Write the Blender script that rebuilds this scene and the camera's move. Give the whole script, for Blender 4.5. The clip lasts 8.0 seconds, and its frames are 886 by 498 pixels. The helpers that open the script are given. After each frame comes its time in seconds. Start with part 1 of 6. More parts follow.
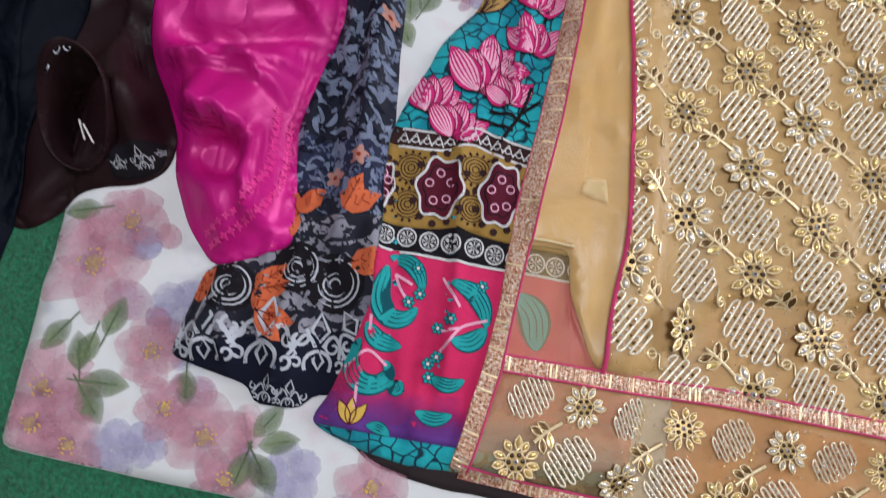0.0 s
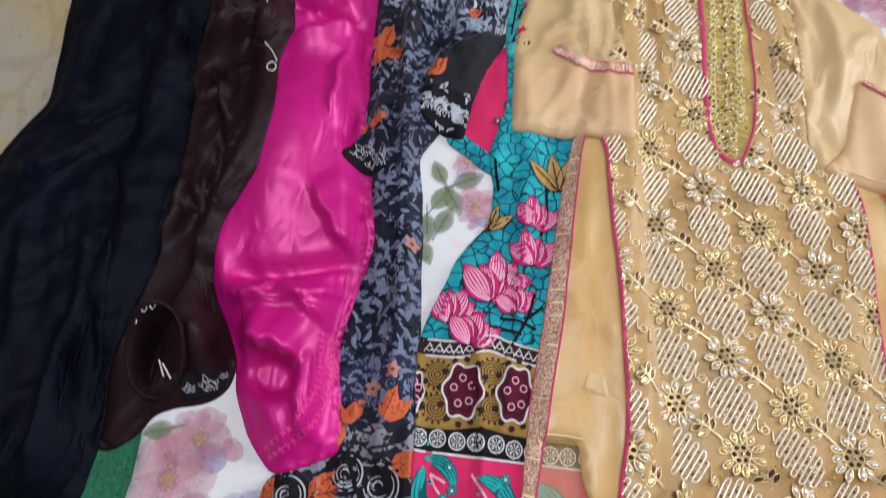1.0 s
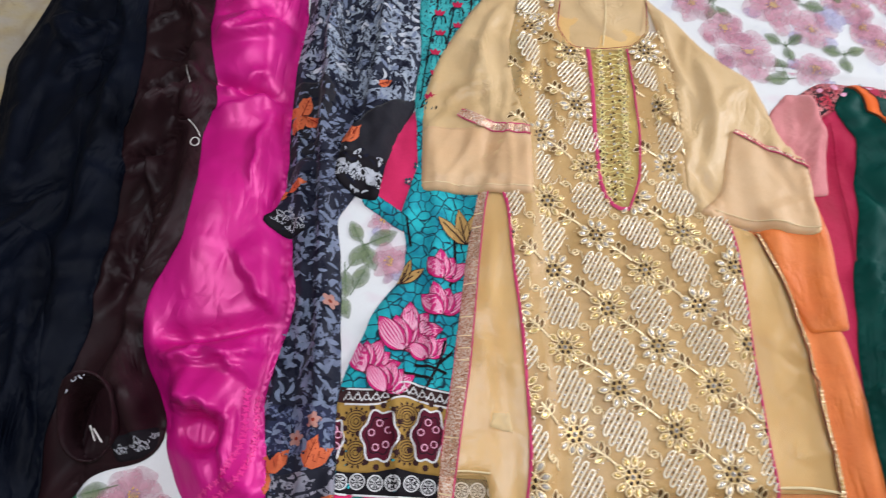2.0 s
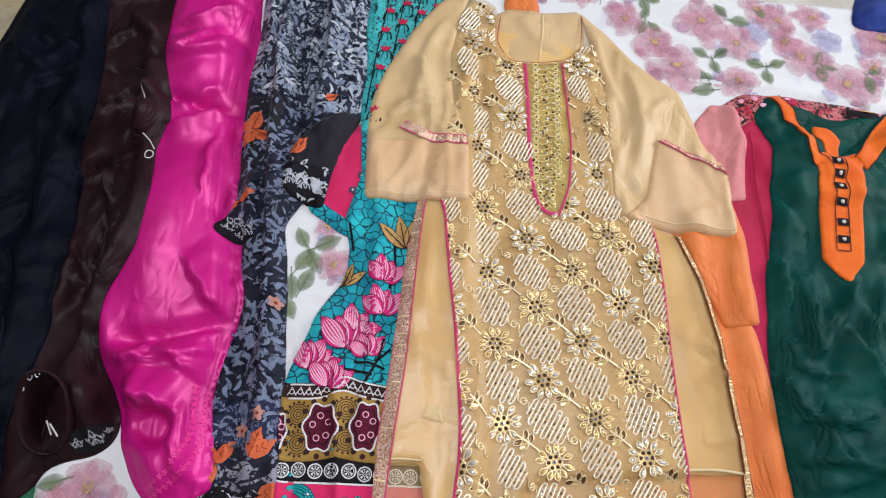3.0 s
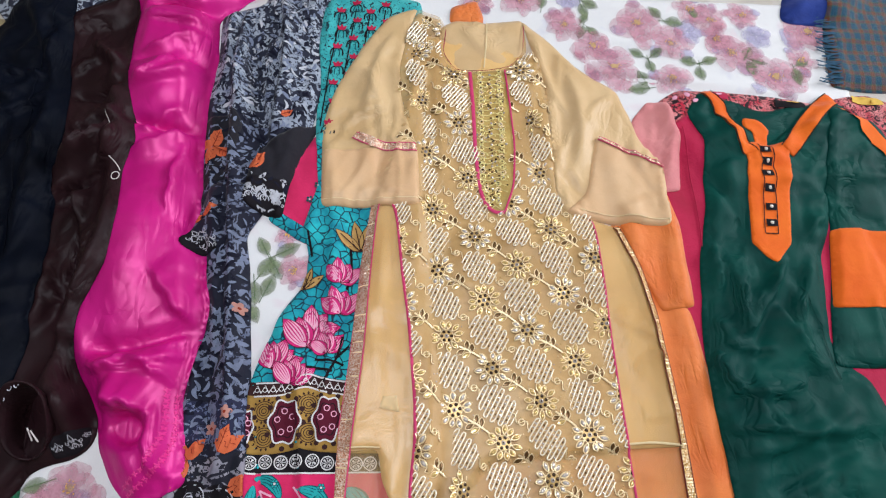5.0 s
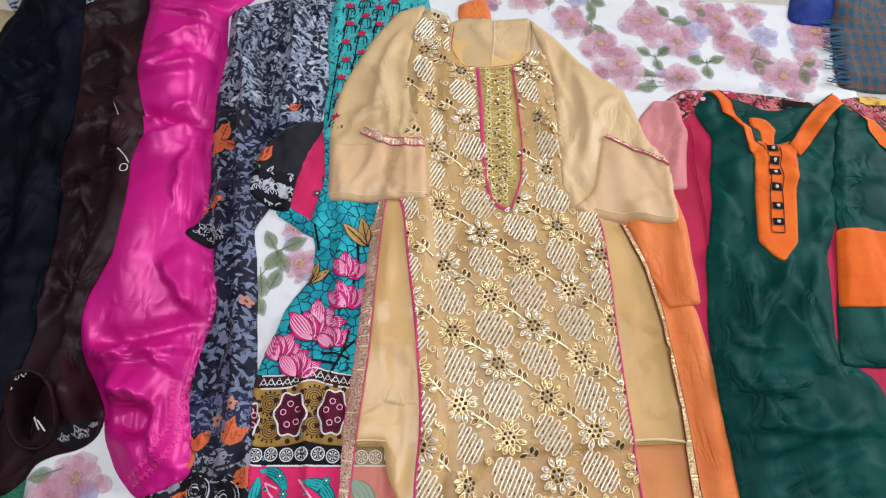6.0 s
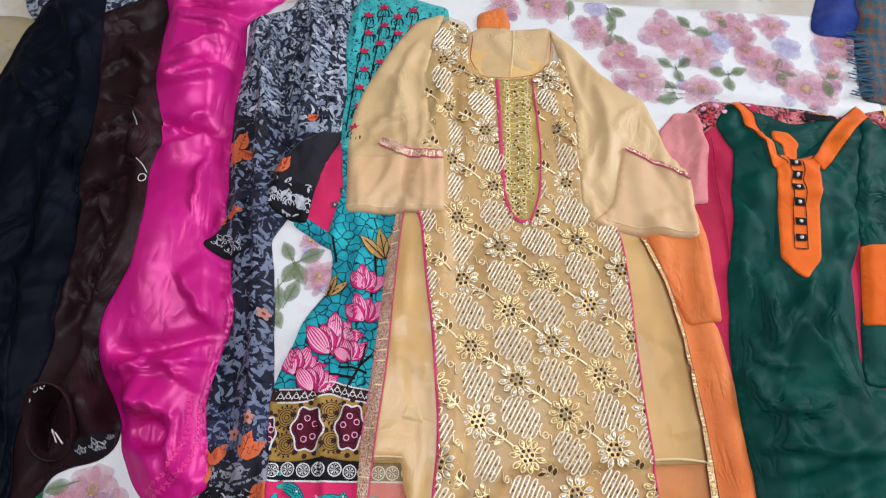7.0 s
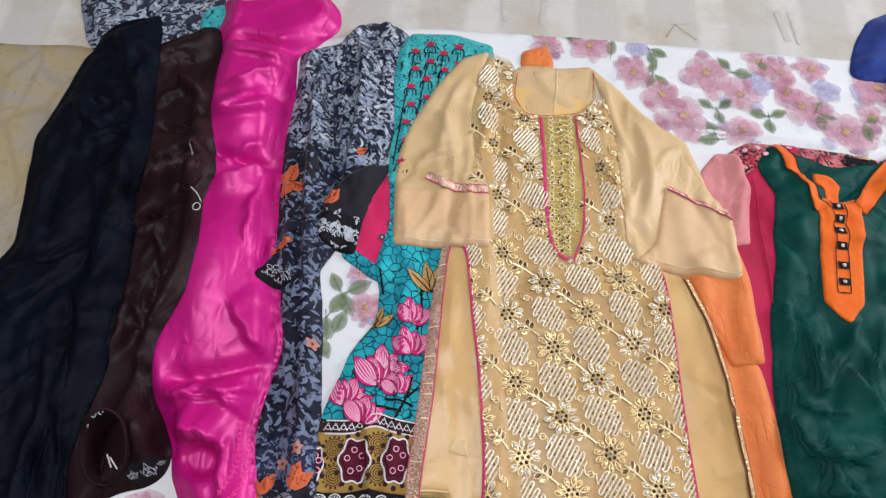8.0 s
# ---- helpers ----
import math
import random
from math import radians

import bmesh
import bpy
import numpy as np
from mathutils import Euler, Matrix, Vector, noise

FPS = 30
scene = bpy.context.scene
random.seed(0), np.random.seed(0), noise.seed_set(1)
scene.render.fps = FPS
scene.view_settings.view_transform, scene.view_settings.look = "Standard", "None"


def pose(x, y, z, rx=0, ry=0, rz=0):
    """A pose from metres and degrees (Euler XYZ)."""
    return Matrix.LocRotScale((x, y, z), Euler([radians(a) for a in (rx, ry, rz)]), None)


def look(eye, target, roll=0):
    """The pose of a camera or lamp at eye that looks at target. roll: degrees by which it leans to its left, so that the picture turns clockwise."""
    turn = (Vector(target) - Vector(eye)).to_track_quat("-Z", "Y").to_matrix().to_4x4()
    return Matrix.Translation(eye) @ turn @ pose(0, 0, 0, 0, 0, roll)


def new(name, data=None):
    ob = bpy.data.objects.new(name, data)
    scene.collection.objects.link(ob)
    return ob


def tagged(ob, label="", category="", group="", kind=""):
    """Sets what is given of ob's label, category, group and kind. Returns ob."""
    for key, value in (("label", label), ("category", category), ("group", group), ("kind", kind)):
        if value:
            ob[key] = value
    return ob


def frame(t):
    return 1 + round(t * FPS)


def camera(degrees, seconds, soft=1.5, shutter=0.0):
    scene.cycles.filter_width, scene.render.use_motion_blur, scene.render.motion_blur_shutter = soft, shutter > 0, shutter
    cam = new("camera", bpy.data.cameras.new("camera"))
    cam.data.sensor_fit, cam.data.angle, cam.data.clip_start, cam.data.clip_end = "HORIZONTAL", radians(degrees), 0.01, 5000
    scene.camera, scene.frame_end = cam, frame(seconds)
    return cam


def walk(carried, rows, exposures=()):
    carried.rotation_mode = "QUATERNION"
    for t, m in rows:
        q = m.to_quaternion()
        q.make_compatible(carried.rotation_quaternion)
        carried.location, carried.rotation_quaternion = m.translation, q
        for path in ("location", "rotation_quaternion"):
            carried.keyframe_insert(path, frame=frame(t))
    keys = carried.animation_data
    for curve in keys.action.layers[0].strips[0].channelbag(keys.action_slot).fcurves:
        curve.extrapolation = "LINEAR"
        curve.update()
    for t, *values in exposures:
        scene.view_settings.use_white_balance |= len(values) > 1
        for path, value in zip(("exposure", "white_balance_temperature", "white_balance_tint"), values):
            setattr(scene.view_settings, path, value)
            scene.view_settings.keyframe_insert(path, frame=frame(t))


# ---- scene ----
cam = camera(70.0, 8.0, soft=1.2, shutter=0.4)
PATH = [
    (0, (-0.344, -0.403, 0.537), (-0.332, 0.058, -1.41), 13.6),
    (0.5, (-0.375, -0.358, 0.595), (-0.346, 0.166, -1.334), 15.0),
    (1, (-0.385, -0.322, 0.666), (-0.425, 0.391, -1.202), 5.8),
    (1.5, (-0.372, -0.31, 0.703), (-0.421, 0.478, -1.135), 4.9),
    (2, (-0.322, -0.31, 0.742), (-0.276, 0.495, -1.088), 8.9),
    (2.2, (-0.303, -0.315, 0.759), (-0.235, 0.482, -1.075), 10.7),
    (3.3, (-0.25, -0.325, 0.806), (-0.155, 0.483, -1.022), 10.5),
    (3.5, (-0.246, -0.328, 0.806), (-0.118, 0.478, -1.02), 11.9),
    (4, (-0.229, -0.333, 0.84), (-0.147, 0.494, -0.98), 7.7),
    (4.5, (-0.21, -0.342, 0.853), (-0.111, 0.475, -0.97), 8.5),
    (4.7, (-0.197, -0.343, 0.861), (-0.101, 0.468, -0.965), 8.6),
    (5.8, (-0.2, -0.358, 0.855), (-0.104, 0.467, -0.964), 8.7),
    (6, (-0.205, -0.355, 0.857), (-0.113, 0.461, -0.967), 9.0),
    (6.5, (-0.212, -0.352, 0.851), (-0.136, 0.456, -0.977), 8.3),
    (7, (-0.221, -0.335, 0.857), (-0.154, 0.481, -0.968), 8.0),
    (7.5, (-0.242, -0.327, 0.864), (-0.182, 0.523, -0.946), 7.6),
    (8, (-0.277, -0.324, 0.876), (-0.246, 0.546, -0.924), 7.1),
]
walk(cam, [(t, look(eye, target, roll)) for t, eye, target, roll in PATH],
     [(0, -0.28), (0.5, -0.24), (1.0, -0.12), (2.0, -0.06), (4.0, -0.10), (8.0, -0.08)])

# ---------------------------------------------------------------- world and light
world = bpy.data.worlds.new("daylight")
scene.world = world
world.use_nodes = True
wn = world.node_tree.nodes
sky = wn.new("ShaderNodeTexSky")
sky.sky_type, sky.sun_disc = "NISHITA", False
sky.sun_elevation, sky.sun_rotation = radians(40), radians(0)
world.node_tree.links.new(sky.outputs[0], wn["Background"].inputs[0])
wn["Background"].inputs[1].default_value = 0.1


def area(name, place, target, sx, sy, watts, colour):
    lamp = bpy.data.lights.new(name, "AREA")
    lamp.shape, lamp.size, lamp.size_y, lamp.energy, lamp.color = "RECTANGLE", sx, sy, watts, colour
    ob = new(name, lamp)
    ob.matrix_world = look(place, target)
    return ob


area("window_daylight", (3.35, 1.3, 1.75), (0.0, 0.0, 0.2), 1.7, 1.5, 134, (0.935, 0.97, 1.04))
# Overhead source is assumed and unseen, set left to brighten the lower left.
area("assumed_overhead_light", (-0.3, -0.05, 2.74), (-0.15, -0.05, 0.0), 0.9, 0.9, 53, (0.93, 0.97, 1.06))

# ---------------------------------------------------------------- materials


def lin(r, g, b):
    return tuple((c / 255 / 12.92 if c <= 10 else ((c / 255 + 0.055) / 1.055) ** 2.4) for c in (r, g, b))


def rgba(c):
    return (*c, 1.0)


class Nodes:
    """A small builder for node materials."""

    def __init__(self, name):
        self.m = bpy.data.materials.new(name)
        self.m.use_nodes = True
        self.n, self.l = self.m.node_tree.nodes, self.m.node_tree.links
        self.bsdf = self.n["Principled BSDF"]
        self.out = self.n["Material Output"]
        self.co = self.n.new("ShaderNodeTexCoord").outputs["Object"]

    def link(self, a, b):
        self.l.new(a, b)

    def scaled(self, sx, sy, sz, turn=0.0):
        mp = self.n.new("ShaderNodeMapping")
        mp.inputs["Scale"].default_value = (sx, sy, sz)
        mp.inputs["Rotation"].default_value = (0, 0, radians(turn))
        self.link(self.co, mp.inputs["Vector"])
        return mp.outputs[0]

    def noise(self, scale, detail=3.0, rough=0.55, distort=0.0, co=None):
        t = self.n.new("ShaderNodeTexNoise")
        t.inputs["Scale"].default_value, t.inputs["Detail"].default_value = scale, detail
        t.inputs["Roughness"].default_value, t.inputs["Distortion"].default_value = rough, distort
        self.link(co or self.co, t.inputs["Vector"])
        return t.outputs["Fac"]

    def cells(self, scale, feature="DISTANCE_TO_EDGE", co=None):
        t = self.n.new("ShaderNodeTexVoronoi")
        t.feature = feature
        t.inputs["Scale"].default_value = scale
        self.link(co or self.co, t.inputs["Vector"])
        return t.outputs["Distance"]

    def wave(self, scale, axis="X", distort=0.0, co=None):
        t = self.n.new("ShaderNodeTexWave")
        t.bands_direction = axis
        t.inputs["Scale"].default_value, t.inputs["Distortion"].default_value = scale, distort
        self.link(co or self.co, t.inputs["Vector"])
        return t.outputs["Fac"]

    def ramp(self, fac, stops, hard=False):
        r = self.n.new("ShaderNodeValToRGB")
        e = r.color_ramp.elements
        r.color_ramp.interpolation = "CONSTANT" if hard else "LINEAR"
        while len(e) < len(stops):
            e.new(0.5)
        for k, (p, c) in zip(e, stops):
            k.position, k.color = p, rgba(c) if not isinstance(c, float) else (c, c, c, 1)
        self.link(fac, r.inputs[0])
        return r.outputs[0]

    def mix(self, fac, a, b, kind="MIX"):
        x = self.n.new("ShaderNodeMix")
        x.data_type, x.blend_type = "RGBA", kind
        for sock, v in ((x.inputs[0], fac), (x.inputs[6], a), (x.inputs[7], b)):
            if isinstance(v, (int, float)):
                sock.default_value = v
            elif isinstance(v, tuple):
                sock.default_value = rgba(v)
            else:
                self.link(v, sock)
        return x.outputs[2]

    def bump(self, height, strength, distance=0.001, after=None):
        b = self.n.new("ShaderNodeBump")
        b.inputs["Strength"].default_value, b.inputs["Distance"].default_value = strength, distance
        self.link(height, b.inputs["Height"])
        if after:
            self.link(after, b.inputs["Normal"])
        return b.outputs[0]

    def finish(self, colour, rough=0.8, metal=0.0, spec=0.3, sheen=0.0, normal=None, clear=None):
        p = self.bsdf.inputs
        if isinstance(colour, tuple):
            p["Base Color"].default_value = rgba(colour)
        else:
            self.link(colour, p["Base Color"])
        p["Roughness"].default_value, p["Metallic"].default_value, p["Specular IOR Level"].default_value = rough, metal, spec
        p["Sheen Weight"].default_value = sheen
        if normal:
            self.link(normal, p["Normal"])
        if clear is not None:
            see = self.n.new("ShaderNodeBsdfTransparent")
            mx = self.n.new("ShaderNodeMixShader")
            if isinstance(clear, (int, float)):
                mx.inputs[0].default_value = clear
            else:
                self.link(clear, mx.inputs[0])
            self.link(self.bsdf.outputs[0], mx.inputs[1])
            self.link(see.outputs[0], mx.inputs[2])
            self.link(mx.outputs[0], self.out.inputs[0])
        return self.m


def fabric(name, c1, c2, rough=0.85, spec=0.25, sheen=0.15, mottle=14.0, weave=900.0, strength=0.25, crease=0.35, clear=None, metal=0.0, crumple=0.0, turn=30):
    """Plain dyed cloth: uneven dye, a fine weave, small creases and sharp crumple lines in patches."""
    k = Nodes(name)
    big = k.noise(mottle, 4, 0.6)
    fine = k.noise(weave, 2, 0.5)
    col = k.mix(k.ramp(big, [(0.3, 0.0), (0.7, 1.0)]), c1, c2)
    col = k.mix(0.35, col, k.ramp(fine, [(0.25, 0.55), (0.75, 1.0)]), "MULTIPLY")
    n1 = k.bump(k.noise(38, 4, 0.6, 0.6), crease, 0.004)
    if crumple:
        place = k.scaled(1.0, 0.42, 1.0, turn)
        bent = k.mix(0.055, place, k.n.new("ShaderNodeTexNoise").outputs["Color"], "ADD")
        lines = k.ramp(k.cells(17, co=bent), [(0.0, 0.0), (0.16, 0.7), (0.5, 1.0)])
        patches = k.ramp(k.noise(11, 2, 0.5), [(0.42, 0.0), (0.58, 1.0)])
        n1 = k.bump(k.mix(patches, (1.0, 1.0, 1.0), lines), crumple, 0.004, n1)
    n2 = k.bump(fine, strength, 0.0006, n1)
    return k.finish(col, rough, metal, spec, sheen, n2, clear)


def ink(name, c, rough=0.85, spec=0.2, metal=0.0, vary=0.3, clear=None):
    """Printed dye or thread: one colour with grain."""
    k = Nodes(name)
    fine = k.noise(700, 3, 0.6)
    big = k.noise(60, 3, 0.6)
    col = k.mix(vary, c, k.ramp(big, [(0.3, 0.45), (0.7, 1.0)]), "MULTIPLY")
    col = k.mix(0.25, col, k.ramp(fine, [(0.3, 0.5), (0.7, 1.0)]), "MULTIPLY")
    return k.finish(col, rough, metal, spec, 0.0, k.bump(fine, 0.2, 0.0005), clear)


GOLD_A, GOLD_B = lin(240, 198, 132), lin(222, 174, 106)
M_organza = fabric("beige_organza", lin(240, 204, 144), lin(224, 182, 118), 0.4, 0.5, 0.1, 9, 1400, 0.15, 0.25, clear=0.7, crumple=0.5, turn=70)
M_lining = fabric("beige_satin_lining", GOLD_A, GOLD_B, 0.34, 0.6, 0.2, 8, 1200, 0.1, 0.35)
M_net = fabric("gold_net", lin(236, 196, 134), lin(212, 168, 106), 0.42, 0.5, 0.1, 16, 1100, 0.35, 0.35, clear=0.4)
M_sleeve = fabric("beige_sleeve_organza", lin(236, 202, 154), lin(216, 178, 126), 0.45, 0.4, 0.1, 7, 1400, 0.12, 0.18, clear=0.12, crumple=0.5, turn=15)
M_nethem = fabric("sheer_gold_net", lin(230, 198, 142), lin(206, 170, 110), 0.42, 0.5, 0.1, 16, 1100, 0.35, 0.3, clear=0.66)
M_cuff = fabric("pinkish_beige_organza", lin(247, 208, 164), lin(236, 190, 143), 0.5, 0.4, 0.1, 9, 1400, 0.12, 0.2, clear=0.25)
M_magenta = fabric("magenta_satin", lin(224, 22, 146), lin(182, 8, 110), 0.42, 0.42, 0.0, 6, 1500, 0.06, 0.10, metal=0.16, crumple=0.45, turn=50)
M_navy = fabric("navy_black_cotton", lin(8, 14, 28), lin(5, 8, 18), 0.6, 0.08, 0.0, 9, 1100, 0.2, 0.3, crumple=0.6, turn=-20)
M_brown = fabric("dark_brown_cotton", lin(46, 25, 30), lin(28, 13, 17), 0.5, 0.16, 0.0, 9, 1100, 0.2, 0.2, crumple=0.7, turn=-40)
M_teal = fabric("dark_teal_cotton", lin(4, 76, 68), lin(2, 54, 51), 0.62, 0.12, 0.0, 10, 1000, 0.12, 0.12, crumple=0.7, turn=-25)
M_orange = fabric("orange_cotton", lin(240, 112, 24), lin(226, 92, 14), 0.8, 0.25, 0.1, 12, 1000, 0.25, 0.3)
M_peach = fabric("orange_lawn", lin(238, 136, 66), lin(224, 108, 40), 0.6, 0.35, 0.2, 10, 1000, 0.2, 0.35, crumple=0.5, turn=10)
M_rose = fabric("dusty_pink_cotton", lin(226, 148, 148), lin(206, 116, 124), 0.8, 0.25, 0.1, 12, 1000, 0.25, 0.5)
M_crimson = fabric("crimson_cotton", lin(196, 28, 78), lin(166, 16, 58), 0.8, 0.25, 0.15, 10, 1000, 0.25, 0.5)
M_pink = fabric("hot_pink_lawn", lin(222, 44, 104), lin(200, 28, 86), 0.8, 0.25, 0.1, 12, 1000, 0.2, 0.3)
M_black = fabric("black_lawn", lin(30, 28, 38), lin(20, 19, 28), 0.8, 0.25, 0.1, 14, 1000, 0.2, 0.35)
M_blue = fabric("royal_blue_cotton", lin(40, 66, 150), lin(28, 48, 120), 0.8, 0.2, 0.1, 12, 900, 0.25, 0.5)
def dip_dye():
    """Purple dye that soaks up from the hem and fades out into the pink above it."""
    k = Nodes("purple_dip_dye")
    xyz = k.n.new("ShaderNodeSeparateXYZ")
    k.link(k.co, xyz.inputs[0])
    up = k.n.new("ShaderNodeMapRange")
    for sock, v in zip(up.inputs[1:5], (-0.440, -0.400, 0.0, 1.0)):
        sock.default_value = v
    k.link(xyz.outputs["Y"], up.inputs[0])
    fade = k.mix(0.25, k.ramp(up.outputs[0], [(0.2, 0.05), (0.9, 1.0)]), k.ramp(k.noise(60, 3), [(0.3, 0.0), (0.7, 1.0)]))
    col = k.mix(k.ramp(k.noise(25, 3), [(0.3, 0.0), (0.7, 1.0)]), lin(92, 46, 130), lin(112, 70, 160))
    return k.finish(col, 0.8, 0, 0.2, 0.1, None, fade)


M_mauve = dip_dye()
M_underskirt = fabric("dark_net_hem", lin(52, 38, 42), lin(38, 26, 30), 0.7, 0.3, 0.1, 14, 900, 0.3, 0.3)
M_ochre = fabric("ochre_print_ground", lin(176, 138, 70), lin(152, 116, 52), 0.8, 0.25, 0.1, 20, 900, 0.2, 0.2)

I_white = ink("white_print", lin(226, 224, 226))
I_black = ink("black_print", lin(24, 20, 26))
I_maroon = ink("maroon_print", lin(92, 22, 44))
I_darkbrown = ink("dark_brown_print", lin(58, 34, 34))
I_pinkpetal = ink("pink_petal_print", lin(214, 44, 122))
I_palepetal = ink("pale_petal_print", lin(244, 178, 206))
I_teal = ink("teal_scroll_print", lin(38, 166, 168))
I_tealdark = ink("dark_teal_print", lin(14, 84, 96))
I_tan = ink("tan_leaf_print", lin(196, 156, 96))
I_yellow = ink("yellow_print", lin(232, 190, 92))
I_rust = ink("orange_leaf_print", lin(218, 108, 70))
I_rustdark = ink("leaf_vein_print", lin(140, 48, 30))
I_peach = ink("peach_flower_print", lin(222, 160, 146), clear=0.3)
I_grey = ink("grey_scroll_print", lin(196, 198, 208))
I_piping = ink("pink_piping", lin(214, 66, 116), 0.7)
I_thread = ink("cream_thread", lin(238, 214, 166), 0.5, 0.5)
I_pinkthread = ink("magenta_embroidery", lin(240, 50, 150), 0.4, 0.5)
I_whitethread = ink("loose_white_thread", lin(220, 214, 212))


def shiny(name, c, rough, metal=1.0):
    k = Nodes(name)
    fine = k.noise(900, 2, 0.5)
    col = k.mix(0.3, c, k.ramp(k.noise(120, 2), [(0.3, 0.5), (0.7, 1.0)]), "MULTIPLY")
    return k.finish(col, rough, metal, 0.5, 0.0, k.bump(fine, 0.3, 0.0006))


S_silver = shiny("silver_sequin", lin(240, 232, 226), 0.2, 0.6)
S_gold = shiny("gold_sequin", lin(244, 210, 140), 0.2, 0.6)
S_cream = shiny("cream_zari_thread", lin(248, 224, 180), 0.28, 0.35)
S_white = shiny("white_zari_thread", lin(255, 244, 222), 0.28, 0.3)
S_dark = shiny("dark_stone", lin(70, 50, 34), 0.2, 0.4)
S_bronze = shiny("bronze_leaf_sequin", lin(108, 78, 42), 0.3, 0.5)
S_lime = shiny("yellow_gold_zari", lin(238, 222, 150), 0.35, 0.15)
S_pearl = shiny("pearl_button", lin(238, 234, 226), 0.25, 0.1)


def braid_material(name, low=lin(140, 78, 58), mid=lin(228, 168, 134), high=lin(255, 242, 226)):
    """Metallic ribbon with cross ridges; its near-white specks are glints put into the colour."""
    k = Nodes(name)
    sp = k.noise(420, 3, 0.7)
    col = k.ramp(sp, [(0.32, low), (0.47, mid), (0.62, high)])
    return k.finish(col, 0.24, 0.5, 0.5, 0.0, k.bump(sp, 1.0, 0.0018))


S_braid = braid_material("rose_gold_braid")
S_goldbraid = braid_material("yellow_gold_braid", lin(140, 96, 48), lin(214, 168, 100), lin(255, 240, 208))


def crackle_material():
    """Turquoise lawn printed with a dark crackle of cells."""
    k = Nodes("turquoise_crackle_print")
    big = k.noise(30, 3, 0.6)
    ground = k.mix(k.ramp(big, [(0.35, 0.0), (0.65, 1.0)]), lin(12, 132, 156), lin(38, 186, 196))
    warp = k.n.new("ShaderNodeVectorMath")
    warp.operation = "ADD"
    wob = k.n.new("ShaderNodeTexNoise")
    wob.inputs["Scale"].default_value = 45
    sc = k.n.new("ShaderNodeVectorMath")
    sc.operation = "SCALE"
    sc.inputs[3].default_value = 0.008
    k.link(k.co, wob.inputs["Vector"])
    k.link(wob.outputs["Color"], sc.inputs[0])
    k.link(k.co, warp.inputs[0])
    k.link(sc.outputs[0], warp.inputs[1])
    line = k.ramp(k.cells(68, co=warp.outputs[0]), [(0.03, 1.0), (0.065, 0.0)])
    col = k.mix(line, ground, lin(16, 52, 70))
    fine = k.noise(900, 2)
    col = k.mix(0.3, col, k.ramp(fine, [(0.25, 0.55), (0.75, 1.0)]), "MULTIPLY")
    return k.finish(col, 0.8, 0, 0.25, 0.1, k.bump(k.noise(38, 4), 0.3, 0.004))


M_crackle = crackle_material()


def brushed(name, dark, mid, light, scale, cuts, distort=1.6):
    """Floral print of brushed, torn-edged dark shapes on grey."""
    k = Nodes(name)
    a = k.noise(scale, 2.5, 0.55, distort)
    b = k.noise(scale * 2.6, 2.0, 0.5, distort * 1.3)
    base = k.ramp(k.noise(scale * 0.7, 3, 0.6), [(0.35, mid), (0.65, light)])
    m1 = k.ramp(a, [(cuts[0], 0.0), (cuts[0] + 0.012, 1.0)])
    m2 = k.ramp(b, [(cuts[1], 0.0), (cuts[1] + 0.015, 1.0)])
    col = k.mix(m1, base, dark)
    col = k.mix(m2, col, dark)
    fine = k.noise(900, 2)
    col = k.mix(0.3, col, k.ramp(fine, [(0.25, 0.5), (0.75, 1.0)]), "MULTIPLY")
    return k.finish(col, 0.8, 0, 0.25, 0.1, k.bump(k.noise(38, 4), 0.35, 0.004))


M_print = brushed("navy_grey_floral_print", lin(24, 26, 44), lin(84, 92, 118), lin(132, 140, 164), 30, (0.46, 0.54))
M_printlight = brushed("grey_floral_print", lin(34, 38, 56), lin(126, 136, 156), lin(176, 184, 198), 36, (0.51, 0.55))
M_fade = brushed("faded_blue_print", lin(34, 38, 66), lin(74, 84, 118), lin(120, 128, 158), 70, (0.47, 0.52), 0.6)
M_hemground = brushed("taupe_rose_print", lin(26, 26, 40), lin(116, 114, 128), lin(160, 156, 168), 24, (0.49, 0.55))
M_redprint = brushed("dark_red_block_print", lin(40, 16, 26), lin(190, 30, 60), lin(226, 150, 150), 60, (0.55, 0.55))
M_tealtop = brushed("teal_stripe_print", lin(20, 58, 70), lin(44, 158, 164), lin(70, 184, 186), 60, (0.6, 0.62))


def plaid_material():
    k = Nodes("plaid_wool")
    a = k.ramp(k.wave(16, "X", 0.6), [(0.35, lin(36, 84, 104)), (0.5, lin(60, 104, 100)), (0.85, lin(120, 80, 62))])
    b = k.ramp(k.wave(13, "Y", 0.8), [(0.4, lin(34, 78, 112)), (0.7, lin(74, 96, 74)), (0.9, lin(120, 66, 60))])
    col = k.mix(0.5, a, b)
    fine = k.noise(420, 3)
    col = k.mix(0.5, col, k.ramp(fine, [(0.25, 0.4), (0.75, 1.0)]), "MULTIPLY")
    return k.finish(col, 0.95, 0, 0.1, 0.3, k.bump(fine, 0.8, 0.002))


M_plaid = plaid_material()
M_fringe = ink("blue_grey_wool_fringe", lin(62, 96, 122), 0.95, 0.1)


